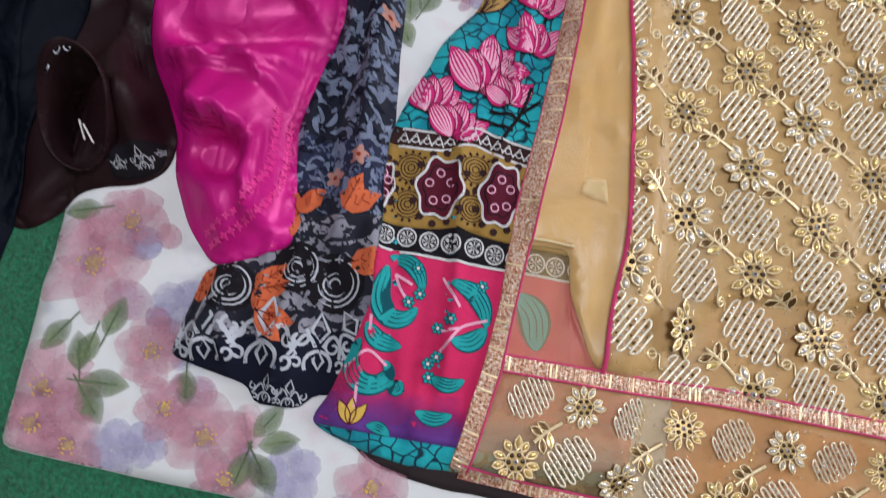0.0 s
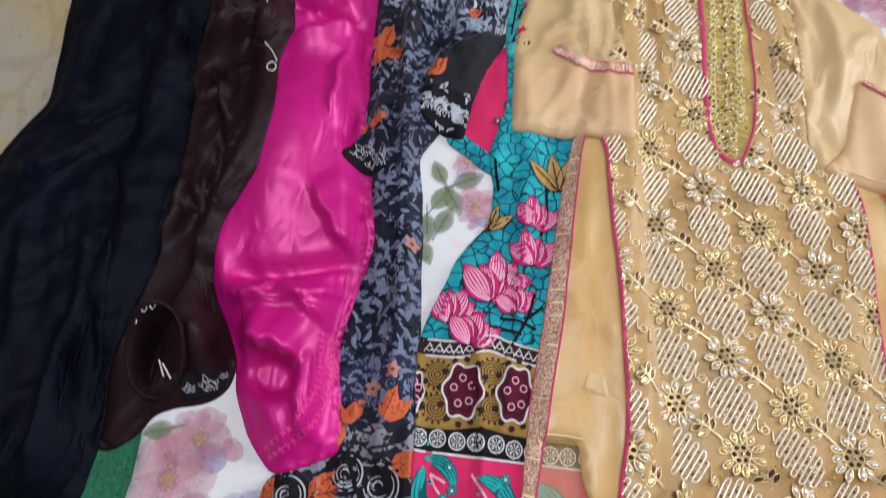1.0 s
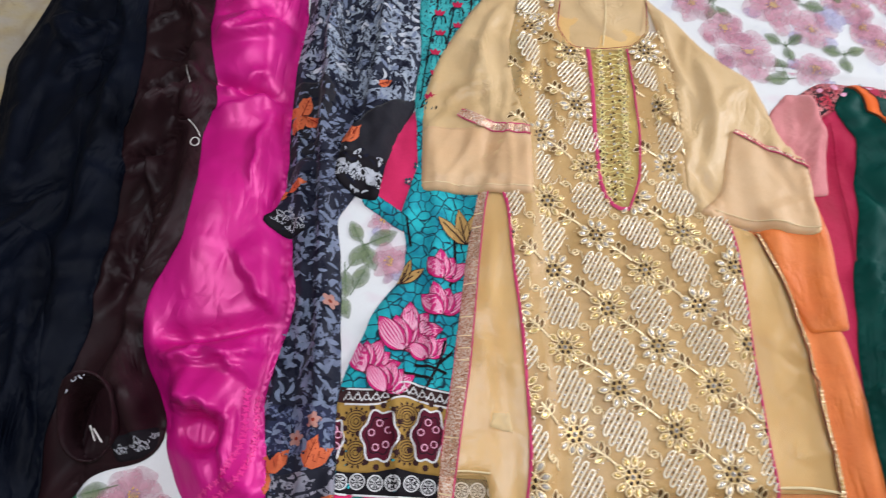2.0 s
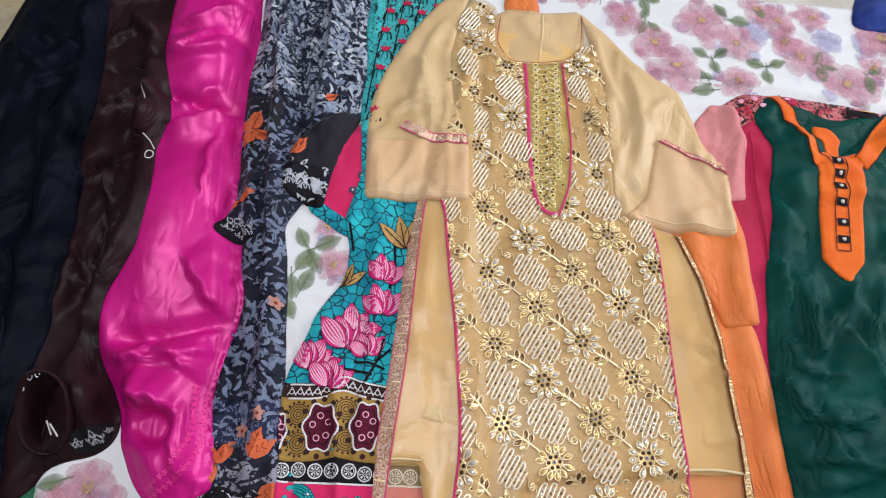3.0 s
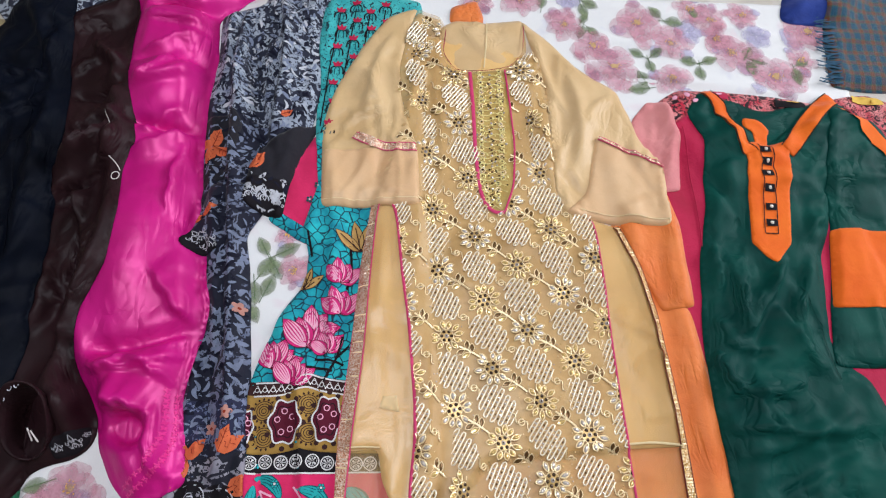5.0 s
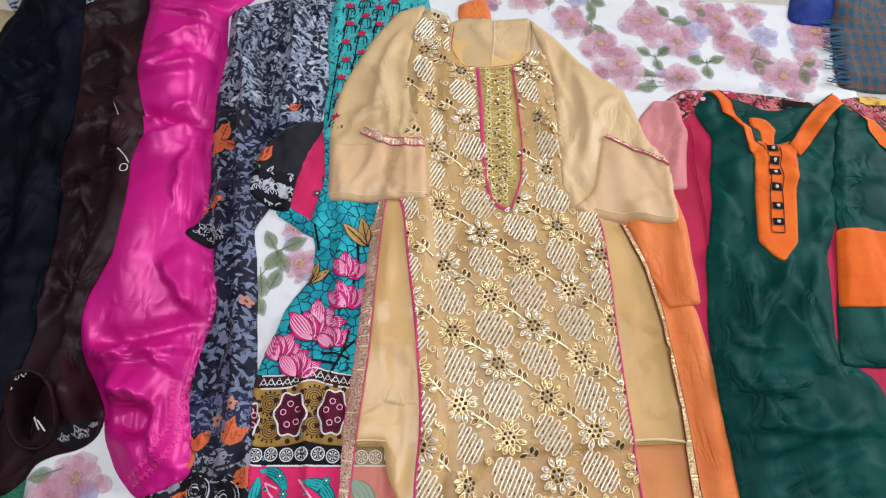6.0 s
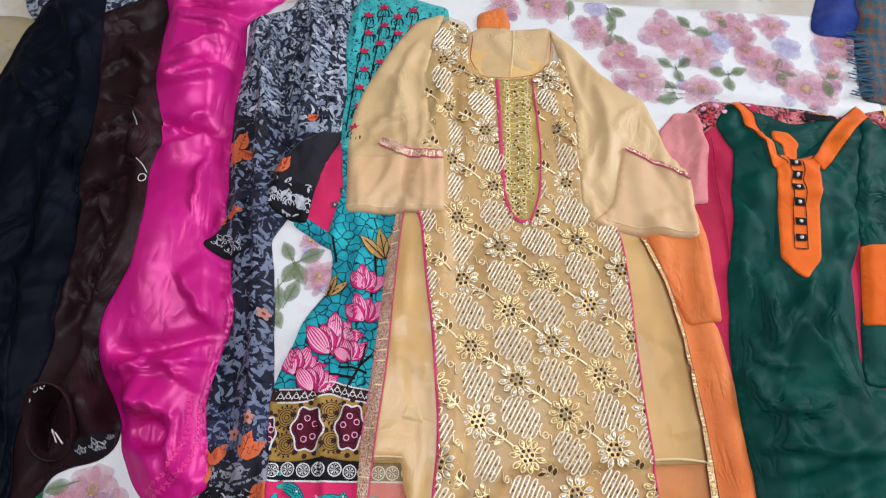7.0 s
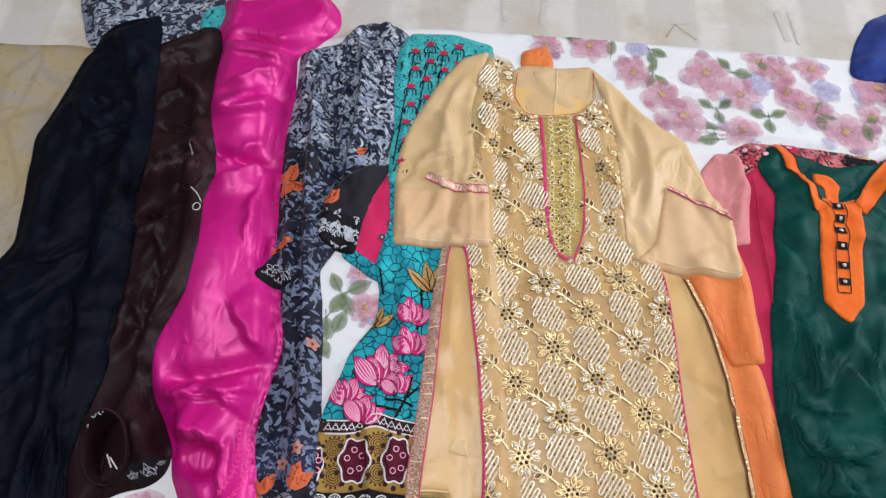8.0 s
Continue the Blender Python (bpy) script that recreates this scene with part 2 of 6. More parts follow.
def sheet_material():
    """White cotton with faint lilac and green water-colour washes."""
    k = Nodes("white_floral_cotton")
    a = k.ramp(k.noise(16, 3, 0.6), [(0.56, 0.0), (0.72, 1.0)])
    col = k.mix(a, lin(226, 226, 228), lin(208, 208, 220))
    b = k.ramp(k.noise(11, 3, 0.6, 0.4, k.scaled(1, 1, 1, 40)), [(0.6, 0.0), (0.75, 1.0)])
    col = k.mix(b, col, lin(222, 206, 214))
    fine = k.noise(1000, 2)
    col = k.mix(0.2, col, k.ramp(fine, [(0.25, 0.6), (0.75, 1.0)]), "MULTIPLY")
    n1 = k.bump(k.noise(14, 3, 0.5, 0.2), 0.3, 0.006)
    return k.finish(col, 0.85, 0, 0.25, 0.1, k.bump(fine, 0.2, 0.0006, n1))


M_sheet = sheet_material()


def wash(name, c1, c2, rim=1.0, mid=0.68, core=0.55):
    """Water-colour dye that fades towards the motif's rim."""
    k = Nodes(name)
    at = k.n.new("ShaderNodeAttribute")
    at.attribute_name = "inner"
    blot = k.noise(55, 4, 0.65)
    col = k.mix(k.ramp(blot, [(0.3, 0.0), (0.7, 1.0)]), c1, c2)
    thin = k.mix(0.45, k.ramp(at.outputs["Fac"], [(0.0, rim), (0.5, mid), (1.0, core)]), k.ramp(blot, [(0.35, 0.1), (0.75, 0.85)]))
    return k.finish(col, 0.85, 0, 0.2, 0, None, thin)


W_pink = wash("pink_wash", lin(224, 168, 184), lin(194, 128, 150), 1.0, 0.86, 0.58)
W_lilac = wash("lilac_wash", lin(196, 190, 220), lin(176, 170, 206))
W_leaf = wash("sage_leaf_wash", lin(138, 150, 116), lin(92, 112, 78), 0.8, 0.4, 0.25)
W_core = wash("yellow_core_wash", lin(230, 200, 130), lin(212, 172, 110), 1.0, 0.8, 0.6)
W_mauve = wash("mauve_shadow_wash", lin(200, 150, 180), lin(170, 120, 150))


def carpet_material():
    k = Nodes("green_carpet_pile")
    fine = k.noise(260, 4, 0.7)
    col = k.ramp(fine, [(0.3, lin(8, 72, 48)), (0.55, lin(22, 124, 84)), (0.75, lin(50, 156, 112))])
    col = k.mix(0.4, col, k.ramp(k.noise(18, 4), [(0.3, 0.6), (0.7, 1.0)]), "MULTIPLY")
    return k.finish(col, 0.95, 0, 0.1, 0.2, k.bump(fine, 1.0, 0.006))


M_carpet = carpet_material()


def mat_material():
    k = Nodes("beige_printed_floor_mat")
    band = k.ramp(k.wave(2.1, "X", 1.2), [(0.55, 0.0), (0.8, 1.0)])
    col = k.mix(band, lin(196, 190, 184), lin(210, 205, 200))
    col = k.mix(k.ramp(k.noise(9, 4, 0.65), [(0.45, 0.0), (0.75, 1.0)]), col, lin(186, 174, 156))
    fine = k.noise(520, 3)
    col = k.mix(0.3, col, k.ramp(fine, [(0.25, 0.6), (0.75, 1.0)]), "MULTIPLY")
    n1 = k.bump(k.noise(14, 4, 0.6), 0.5, 0.006)
    return k.finish(col, 0.8, 0, 0.25, 0, k.bump(fine, 0.4, 0.001, n1))


M_mat = mat_material()
def mat_print_material():
    """Faded woven print in straw yellow with thin tan veins."""
    k = Nodes("straw_print_mat")
    col = k.mix(k.ramp(k.noise(7, 4, 0.6, 1.2), [(0.42, 0.0), (0.6, 1.0)]), lin(160, 150, 136), lin(164, 148, 114))
    vein = k.ramp(k.cells(15, co=k.scaled(1, 0.55, 1, 12)), [(0.02, 0.25), (0.09, 0.0)])
    col = k.mix(vein, col, lin(126, 106, 82))
    speck = k.ramp(k.noise(60, 4, 0.7, 0.8), [(0.58, 0.0), (0.66, 0.5)])
    col = k.mix(speck, col, lin(134, 116, 94))
    return k.finish(col, 0.85, 0, 0.2, 0, k.bump(k.noise(24, 4), 0.6, 0.006))


M_matprint = mat_print_material()
I_matpale = ink("white_line_print", lin(224, 220, 216), vary=0.3, clear=0.4)
I_matbrown = ink("tan_print", lin(176, 150, 122), vary=0.5, clear=0.6)


# Paint of the unseen enclosure, toned down to limit bounced light.
def wall_material():
    k = Nodes("cream_wall_paint")
    col = k.mix(k.ramp(k.noise(2.5, 4), [(0.3, 0.0), (0.7, 1.0)]), lin(176, 166, 152), lin(160, 150, 138))
    return k.finish(col, 0.7, 0, 0.3, 0, k.bump(k.noise(60, 3), 0.2, 0.002))


M_wall = wall_material()

# ---------------------------------------------------------------- mesh helpers


def part(name, bm, material, parent, label=""):
    """Links a mesh as one object under a thing or a part; it keeps its place in the world."""
    me = bm
    if isinstance(bm, bmesh.types.BMesh):
        me = bpy.data.meshes.new(name)
        bm.to_mesh(me)
        bm.free()
    for m in material if isinstance(material, (list, tuple)) else [material]:
        if m is not None:
            me.materials.append(m)
    ob = new(name, me)
    if parent is not None:
        ob.parent = parent
        top = parent.parent.matrix_basis if parent.parent else Matrix()
        ob.matrix_parent_inverse = (top @ parent.matrix_basis).inverted() if parent.type == "EMPTY" else Matrix()
    if label:
        tagged(ob, label)
    return ob


def thing(name, x, y, z, label, category, group=""):
    ob = new(name)
    ob.empty_display_size = 0.05
    ob.matrix_basis = Matrix.Translation((x, y, z))
    return tagged(ob, label, category, group)


def grid_noise(x, y, seed):
    """Smooth value noise on the unit lattice, from -1 to 1."""
    xi, yi = np.floor(x), np.floor(y)
    fx, fy = x - xi, y - yi
    fx, fy = fx * fx * (3 - 2 * fx), fy * fy * (3 - 2 * fy)

    def rnd(a, b):
        v = np.sin(a * 127.1 + b * 311.7 + seed * 74.7) * 43758.5453
        return 2 * (v - np.floor(v)) - 1

    lo = rnd(xi, yi) * (1 - fx) + rnd(xi + 1, yi) * fx
    hi = rnd(xi, yi + 1) * (1 - fx) + rnd(xi + 1, yi + 1) * fx
    return lo * (1 - fy) + hi * fy


def resample(pts, step=0.007, smooth=5, wobble=0.0, seed=0):
    """A closed outline with points at even steps and softened corners."""
    p = np.array(pts, float)
    out = []
    for a, b in zip(p, np.roll(p, -1, 0)):
        n = max(1, int(round(np.linalg.norm(b - a) / step)))
        out.append(a + (b - a) * np.linspace(0, 1, n, endpoint=False)[:, None])
    r = np.vstack(out)
    for _ in range(smooth):
        r = (np.roll(r, 1, 0) + 2 * r + np.roll(r, -1, 0)) / 4
    if wobble:
        r = r + wobble * np.c_[grid_noise(r[:, 0] * 40, r[:, 1] * 40, seed), grid_noise(r[:, 0] * 40, r[:, 1] * 40, seed + 9)]
    return r


def edge_distance(r, x, y):
    """Distance to a closed outline, positive inside; far outside it is just -1."""
    lo, hi = r.min(0) - 0.001, r.max(0) + 0.001
    near = (x > lo[0]) & (x < hi[0]) & (y > lo[1]) & (y < hi[1])
    out = np.full(len(x), -1.0)
    ids = np.nonzero(near)[0]
    for k in range(0, len(ids), 1500):
        i = ids[k:k + 1500]
        out[i] = outline_distance(r, x[i].astype(np.float32), y[i].astype(np.float32))
    return out


def outline_distance(r, x, y):
    r = r.astype(np.float32)
    a, b = r, np.roll(r, -1, 0)
    ab = b - a
    px, py = x[:, None] - a[None, :, 0], y[:, None] - a[None, :, 1]
    t = np.clip((px * ab[:, 0] + py * ab[:, 1]) / np.maximum((ab ** 2).sum(1), 1e-10), 0, 1)
    d = np.sqrt(((px - t * ab[:, 0]) ** 2 + (py - t * ab[:, 1]) ** 2).min(1))
    up = (a[None, :, 1] > y[:, None]) != (b[None, :, 1] > y[:, None])
    dy = np.where(np.abs(ab[:, 1]) < 1e-12, 1e-12, ab[:, 1])
    cross = x[:, None] < a[None, :, 0] + (y[:, None] - a[None, :, 1]) * ab[:, 0] / dy
    return np.where((up & cross).sum(1) % 2 == 1, d, -d)


KEPT = {}


class Cloth:
    """A laid-out piece of cloth: an outline, what it lies on, and its folds."""

    def __init__(self, outline, under=(), gap=0.0015, puff=0.005, soft=0.018, folds=(), ripples=(), smooth=5, wobble=0.0012, seed=1, floor=-0.02, creases=(), deep=1.0, pleats=()):
        self.r = resample(outline, 0.007, smooth, wobble, seed)
        self.under, self.gap, self.puff, self.soft = under, gap, puff, soft
        self.folds, self.ripples, self.floor, self.creases, self.deep, self.pleats, self.stiff, self.humps = folds, ripples, floor, creases, deep, pleats, None, ()

    def support(self, x, y):
        z = np.full(len(x), self.floor)
        for u in self.under:
            z = np.maximum(z, u.z(x, y, True))
        return z

    def relief(self, x, y):
        w = np.zeros(len(x))
        for x0, y0, x1, y1, amp, width in self.folds:
            ux, uy = x1 - x0, y1 - y0
            length = math.hypot(ux, uy)
            ux, uy = ux / length, uy / length
            s = ((x - x0) * ux + (y - y0) * uy) / length
            bow = 0.012 * np.sin(3.1 * s + x0 * 50)
            d = -(x - x0) * uy + (y - y0) * ux + bow
            taper = np.clip(np.minimum(s + 0.12, 1.12 - s) / 0.3, 0, 1)
            taper = taper * taper * (3 - 2 * taper)
            w += amp * taper * np.exp(-((d / np.where(d > 0, width * 1.25, width * 0.42)) ** 2))
        for x0, y0, x1, y1, amp, width in self.pleats:
            ux, uy = x1 - x0, y1 - y0
            length = math.hypot(ux, uy)
            ux, uy = ux / length, uy / length
            s = ((x - x0) * ux + (y - y0) * uy) / length
            d = -(x - x0) * uy + (y - y0) * ux + 0.05 * length * np.sin(4.2 * s + x0 * 70) + 0.002 * np.sin(17 * s + y0 * 90)
            taper = np.clip(np.minimum(s + 0.15, 1.15 - s) / 0.35, 0, 1)
            taper = taper * taper * (3 - 2 * taper)
            w += amp * taper * np.where(d > 0, np.exp(-np.abs(d) / width), np.exp(-((d / 0.0045) ** 2)))
        for x0, y0, rx, ry, turn, amp in self.humps:
            c, s = math.cos(radians(turn)), math.sin(radians(turn))
            u, v = ((x - x0) * c + (y - y0) * s) / rx, (-(x - x0) * s + (y - y0) * c) / ry
            w += amp * np.exp(-(u * u + v * v) ** 1.5)
        for amp, across, along, turn, seed in self.ripples:
            c, s = math.cos(radians(turn)), math.sin(radians(turn))
            u, v = (x * c + y * s) / along, (-x * s + y * c) / across
            w += amp * grid_noise(u + 0.4 * grid_noise(u * 1.7, v * 0.6, seed + 3), v + 0.5 * grid_noise(u, v * 0.7, seed + 5), seed)
        for amp, across, along, turn, seed in self.creases:
            c, s = math.cos(radians(turn)), math.sin(radians(turn))
            u, v = (x * c + y * s) / along, (-x * s + y * c) / across
            n = grid_noise(u + 0.5 * grid_noise(u * 1.3, v, seed + 2), v + 0.6 * grid_noise(u * 0.8, v * 0.8, seed + 4), seed)
            w += amp * ((1 - np.abs(n)) ** 5 - 0.35) * (0.6 + 0.4 * grid_noise(u * 0.6, v * 0.5, seed + 8))
        if self.stiff:  # a sewn, faced stretch that folds less
            x0, y0, x1, y1 = self.stiff
            inside = np.clip(np.minimum(np.minimum(x - x0, x1 - x), np.minimum(y - y0, y1 - y)) / 0.02 + 1, 0, 1)
            w = w * (1 - 0.85 * inside)
        return w

    def z(self, x, y, below=False):
        """The height of the cloth; below: as a support, far down where the cloth is not. Heights under one call are kept."""
        if not below:
            KEPT.clear()
        key = id(self)
        if below and key in KEPT:
            return KEPT[key]
        d = edge_distance(self.r, x, y)
        k = np.clip(d / self.soft, 0, 1)
        k = k * k * (3 - 2 * k)
        z = self.support(x, y) + self.gap + k * (self.puff + np.maximum(self.deep * self.relief(x, y), -0.9 * self.puff))
        if below:
            KEPT[key] = z = np.where(d < -0.0008, -1.0, z)
        return z

    def at(self, x, y):
        return float(self.z(np.array([x], float), np.array([y], float))[0])


def fill(outline, step, seed=0):
    """Points and triangles that fill a closed outline."""
    from mathutils.geometry import delaunay_2d_cdt
    lo, hi = outline.min(0), outline.max(0)
    xs, ys = np.arange(lo[0], hi[0], step), np.arange(lo[1], hi[1], step * 0.87)
    gx, gy = np.meshgrid(xs, ys)
    gx = gx + (np.arange(len(ys)) % 2)[:, None] * step / 2
    gx, gy = gx.ravel(), gy.ravel()
    keep = edge_distance(outline, gx, gy) > 0.45 * step
    pts = np.vstack([outline, np.c_[gx[keep], gy[keep]]])
    n = len(outline)
    out = delaunay_2d_cdt([Vector(p) for p in pts], [(i, (i + 1) % n) for i in range(n)], [], 1, 1e-7)
    v = np.array([tuple(p) for p in out[0]])
    return v, [tuple(f) for f in out[2]]


def sheet_mesh(name, cloth, outline=None, step=0.007, lift=0.0, hem=0.0012):
    """The mesh of a cloth, or of a region of it, with a turned-down hem for thickness."""
    r = cloth.r if outline is None else outline
    v, f = fill(r, step)
    z = cloth.z(v[:, 0], v[:, 1]) + lift
    co = np.c_[v, z]
    faces = []
    for t in f:
        a, b, c = (co[i] for i in t[:3])
        faces.append(t if np.cross(b - a, c - a)[2] > 0 else t[::-1])
    rim = {}
    for t in faces:
        for i in range(len(t)):
            e = (t[i], t[(i + 1) % len(t)])
            if (e[1], e[0]) in rim:
                del rim[(e[1], e[0])]
            else:
                rim[e] = 1
    n = len(co)
    ids, low = {}, []
    for a, b in rim:
        for i in (a, b):
            if i not in ids:
                ids[i] = n + len(low)
                low.append((co[i][0], co[i][1], co[i][2] - hem - lift))
    faces += [(b, a, ids[a], ids[b]) for a, b in rim]
    me = bpy.data.meshes.new(name)
    me.from_pydata([tuple(p) for p in co] + low, [], faces)
    me.polygons.foreach_set("use_smooth", [True] * len(me.polygons))
    me.update()
    return me


def clip_band(r, x0, y0, nx, ny):
    """Keeps the part of a closed outline on the side of (x0, y0) towards (nx, ny)."""
    out = []
    d = (r[:, 0] - x0) * nx + (r[:, 1] - y0) * ny
    for i in range(len(r)):
        j = (i + 1) % len(r)
        if d[i] >= 0:
            out.append(r[i])
        if (d[i] >= 0) != (d[j] >= 0):
            out.append(r[i] + (r[j] - r[i]) * d[i] / (d[i] - d[j]))
    return resample(np.array(out), 0.007, 0) if len(out) > 2 else np.array(out)


def held_inside(r, xy):
    """Points outside a closed outline move to its nearest point, so that a print ends at the cloth's edge."""
    out = edge_distance(r, xy[:, 0], xy[:, 1]) < 0.0006
    if out.any():
        p, a, b = xy[out], r, np.roll(r, -1, 0)
        ab = b - a
        ap = p[:, None] - a[None]
        t = np.clip((ap * ab).sum(2) / np.maximum((ab ** 2).sum(1), 1e-10), 0, 1)
        near = a[None] + t[..., None] * ab[None]
        best = ((p[:, None] - near) ** 2).sum(2).argmin(1)
        q = near[np.arange(len(p)), best]
        xy = xy.copy()
        xy[out] = q + (r.mean(0) - q) * 0.002
    return xy


class Motif:
    """A motif drawn in the plane out of lobes, strips and domes, then draped over a cloth."""

    def __init__(self, cloth=None, lift=0.0006):
        self.cloth, self.lift = cloth, lift
        self.v, self.h, self.inner, self.f, self.mi, self.mats = [], [], [], [], [], []

    def slot(self, m):
        if m not in self.mats:
            self.mats.append(m)
        return self.mats.index(m)

    def lobe(self, pts, m, level=0.0, dome=0.0):
        """A closed, star-shaped patch."""
        p = np.array(pts, float)
        c = p.mean(0)
        s, n, k = len(self.v), len(p), self.slot(m)
        wide = np.ptp(p, axis=0).max() > 0.016
        rings = (1.0, 0.8, 0.6, 0.4, 0.2) if wide else (1.0, 0.6)
        for f in rings:
            self.v += [tuple(c + (q - c) * f) for q in p]
            self.h += [level + dome * min(1.0, 2 * (1 - f))] * n
            self.inner += [min(1.0, 1.5 * (1 - f))] * n
        self.v.append(tuple(c))
        self.h.append(level + dome)
        self.inner.append(1.0)
        area2 = sum(p[i][0] * p[(i + 1) % n][1] - p[(i + 1) % n][0] * p[i][1] for i in range(n))
        last = s + (len(rings) - 1) * n
        for i in range(n):
            j = (i + 1) % n
            some = [(o + i, o + j, o + n + j, o + n + i) for o in range(s, last, n)] + [(last + i, last + j, last + n)]
            self.f += some if area2 > 0 else [q[::-1] for q in some]
            self.mi += [k] * len(some)
        return self

    def strip(self, path, width, m, level=0.0, round_=0.0, taper=False):
        """A thread or ribbon along a line; round_ raises its middle."""
        p = np.array(path, float)
        d = np.gradient(p, axis=0)
        d /= np.maximum(np.linalg.norm(d, axis=1)[:, None], 1e-9)
        nrm = np.c_[-d[:, 1], d[:, 0]]
        n, s, k = len(p), len(self.v), self.slot(m)
        w = np.full(n, width / 2)
        if taper:
            w = w * (0.15 + 0.85 * np.sin(np.linspace(0.0, math.pi, n)) ** 0.7)
        cols = [(-1, 0), (0, 1), (1, 0)] if round_ else [(-1, 0), (1, 0)]
        for off, up in cols:
            self.v += [tuple(q) for q in p + nrm * (off * w)[:, None]]
            self.h += [level + up * round_] * n
            self.inner += [0.5] * n
        for c in range(len(cols) - 1):
            for i in range(n - 1):
                a, b = s + c * n + i, s + (c + 1) * n + i
                self.f.append((a, a + 1, b + 1, b))
                self.mi.append(k)
        return self

    def disc(self, x, y, rx, m, level=0.0, dome=0.0, ry=None, turn=0.0, n=9):
        return self.lobe(ellipse(x, y, rx, ry or rx, turn, n), m, level, dome)

    def ring(self, x, y, r, width, m, level=0.0, round_=0.0, n=14, ry=None, turn=0.0):
        p = ellipse(x, y, r, ry or r, turn, n)
        p = np.vstack([p, p[:1]])
        return self.strip(p, width, m, level, round_)

    def mesh(self, name):
        xy = np.array(self.v)
        if self.cloth:
            xy = held_inside(self.cloth.r, xy)
        z = np.array(self.h) + self.lift
        if self.cloth:
            z = z + self.cloth.z(xy[:, 0], xy[:, 1]) + 0.0009
        me = bpy.data.meshes.new(name)
        me.from_pydata(np.c_[xy, z].tolist(), [], self.f)
        me.polygons.foreach_set("material_index", self.mi)
        me.polygons.foreach_set("use_smooth", [True] * len(self.f))
        at = me.attributes.new("inner", "FLOAT", "POINT")
        at.data.foreach_set("value", self.inner)
        me.update()
        return me

    def drape(self, cloth, lift):
        """Lays the motif on a cloth, also where it overhangs the cloth's outline."""
        xy = np.array(self.v)
        self.h = list(np.array(self.h) + cloth.z(xy[:, 0], xy[:, 1]) + lift)
        self.lift = 0.0
        return self

    def put(self, name, parent, label=""):
        return part(name, self.mesh(name), self.mats, parent, label)


def ellipse(x, y, rx, ry, turn=0.0, n=12):
    a = np.linspace(0, 2 * math.pi, n, endpoint=False)
    c, s = math.cos(radians(turn)), math.sin(radians(turn))
    px, py = rx * np.cos(a), ry * np.sin(a)
    return np.c_[x + c * px - s * py, y + s * px + c * py]


def petal(x, y, length, width, turn, n=7, tip=0.6):
    """A pointed petal that starts at (x, y) and runs towards turn degrees."""
    t = np.linspace(0, 1, n)
    half = width / 2 * np.sin(math.pi * t ** tip) ** 0.9
    u = np.r_[t * length, t[-2:0:-1] * length]
    w = np.r_[half, -half[-2:0:-1]]
    c, s = math.cos(radians(turn)), math.sin(radians(turn))
    return np.c_[x + c * u - s * w, y + s * u + c * w]


def spiral(x, y, r0, r1, start, sweep, n=22):
    t = np.linspace(0, 1, n)
    a = np.radians(start + sweep * t)
    r = r0 + (r1 - r0) * t
    return np.c_[x + r * np.cos(a), y + r * np.sin(a)]


def bend(p0, p1, p2, n=14):
    """A curve from p0 to p2 that is drawn towards p1."""
    t = np.linspace(0, 1, n)[:, None]
    p0, p1, p2 = (np.array(p, float) for p in (p0, p1, p2))
    return (1 - t) ** 2 * p0 + 2 * t * (1 - t) * p1 + t ** 2 * p2


def smooth_line(pts, step=0.006, passes=8):
    p = np.array(pts, float)
    out = []
    for a, b in zip(p[:-1], p[1:]):
        n = max(1, int(round(np.linalg.norm(b - a) / step)))
        out.append(a + (b - a) * np.linspace(0, 1, n, endpoint=False)[:, None])
    r = np.vstack(out + [p[-1:]])
    for _ in range(passes):
        r[1:-1] = (r[:-2] + 2 * r[1:-1] + r[2:]) / 4
    return r


def box(bm, x0, x1, y0, y1, z0, z1):
    m = Matrix.LocRotScale(((x0 + x1) / 2, (y0 + y1) / 2, (z0 + z1) / 2), None, (x1 - x0, y1 - y0, z1 - z0))
    bmesh.ops.create_cube(bm, size=1, matrix=m)


def boxes(name, items, m, label="", category="", kind="structure"):
    bm = bmesh.new()
    for b in items:
        box(bm, *b)
    ob = part(name, bm, m, None)
    return tagged(ob, label, category, "", kind)


# ---------------------------------------------------------------- the room
CARPET, MAT = -0.020, -0.019
bm = bmesh.new()
box(bm, -2.8, 3.5, -2.6, 2.8, CARPET - 0.1, CARPET)
tagged(part("floor", bm, M_carpet, None), "dark green pile carpet covering the room floor", "carpet", "", "structure")
# Walls and ceiling are unseen, added to shape reflections and bounce; openings admit the lamps.
boxes("unseen_wall_north", [(-2.8, 3.5, 2.8, 3.0, CARPET, 2.8)], M_wall)
boxes("unseen_wall_south", [(-2.8, 3.5, -2.8, -2.6, CARPET, 2.8)], M_wall)
boxes("unseen_wall_west", [(-3.0, -2.8, -2.8, 3.0, CARPET, 2.8)], M_wall)
boxes("unseen_wall_east", [(3.5, 3.7, -2.8, 0.4, CARPET, 2.8), (3.5, 3.7, 2.2, 3.0, CARPET, 2.8), (3.5, 3.7, 0.4, 2.2, 2.55, 2.8), (3.5, 3.7, 0.4, 2.2, CARPET, 0.95)], M_wall)
boxes("unseen_ceiling", [(-3.0, -0.8, -2.8, 3.0, 2.8, 2.9), (0.2, 3.7, -2.8, 3.0, 2.8, 2.9), (-0.8, 0.2, -2.8, -0.55, 2.8, 2.9), (-0.8, 0.2, 0.45, 3.0, 2.8, 2.9)], M_wall)

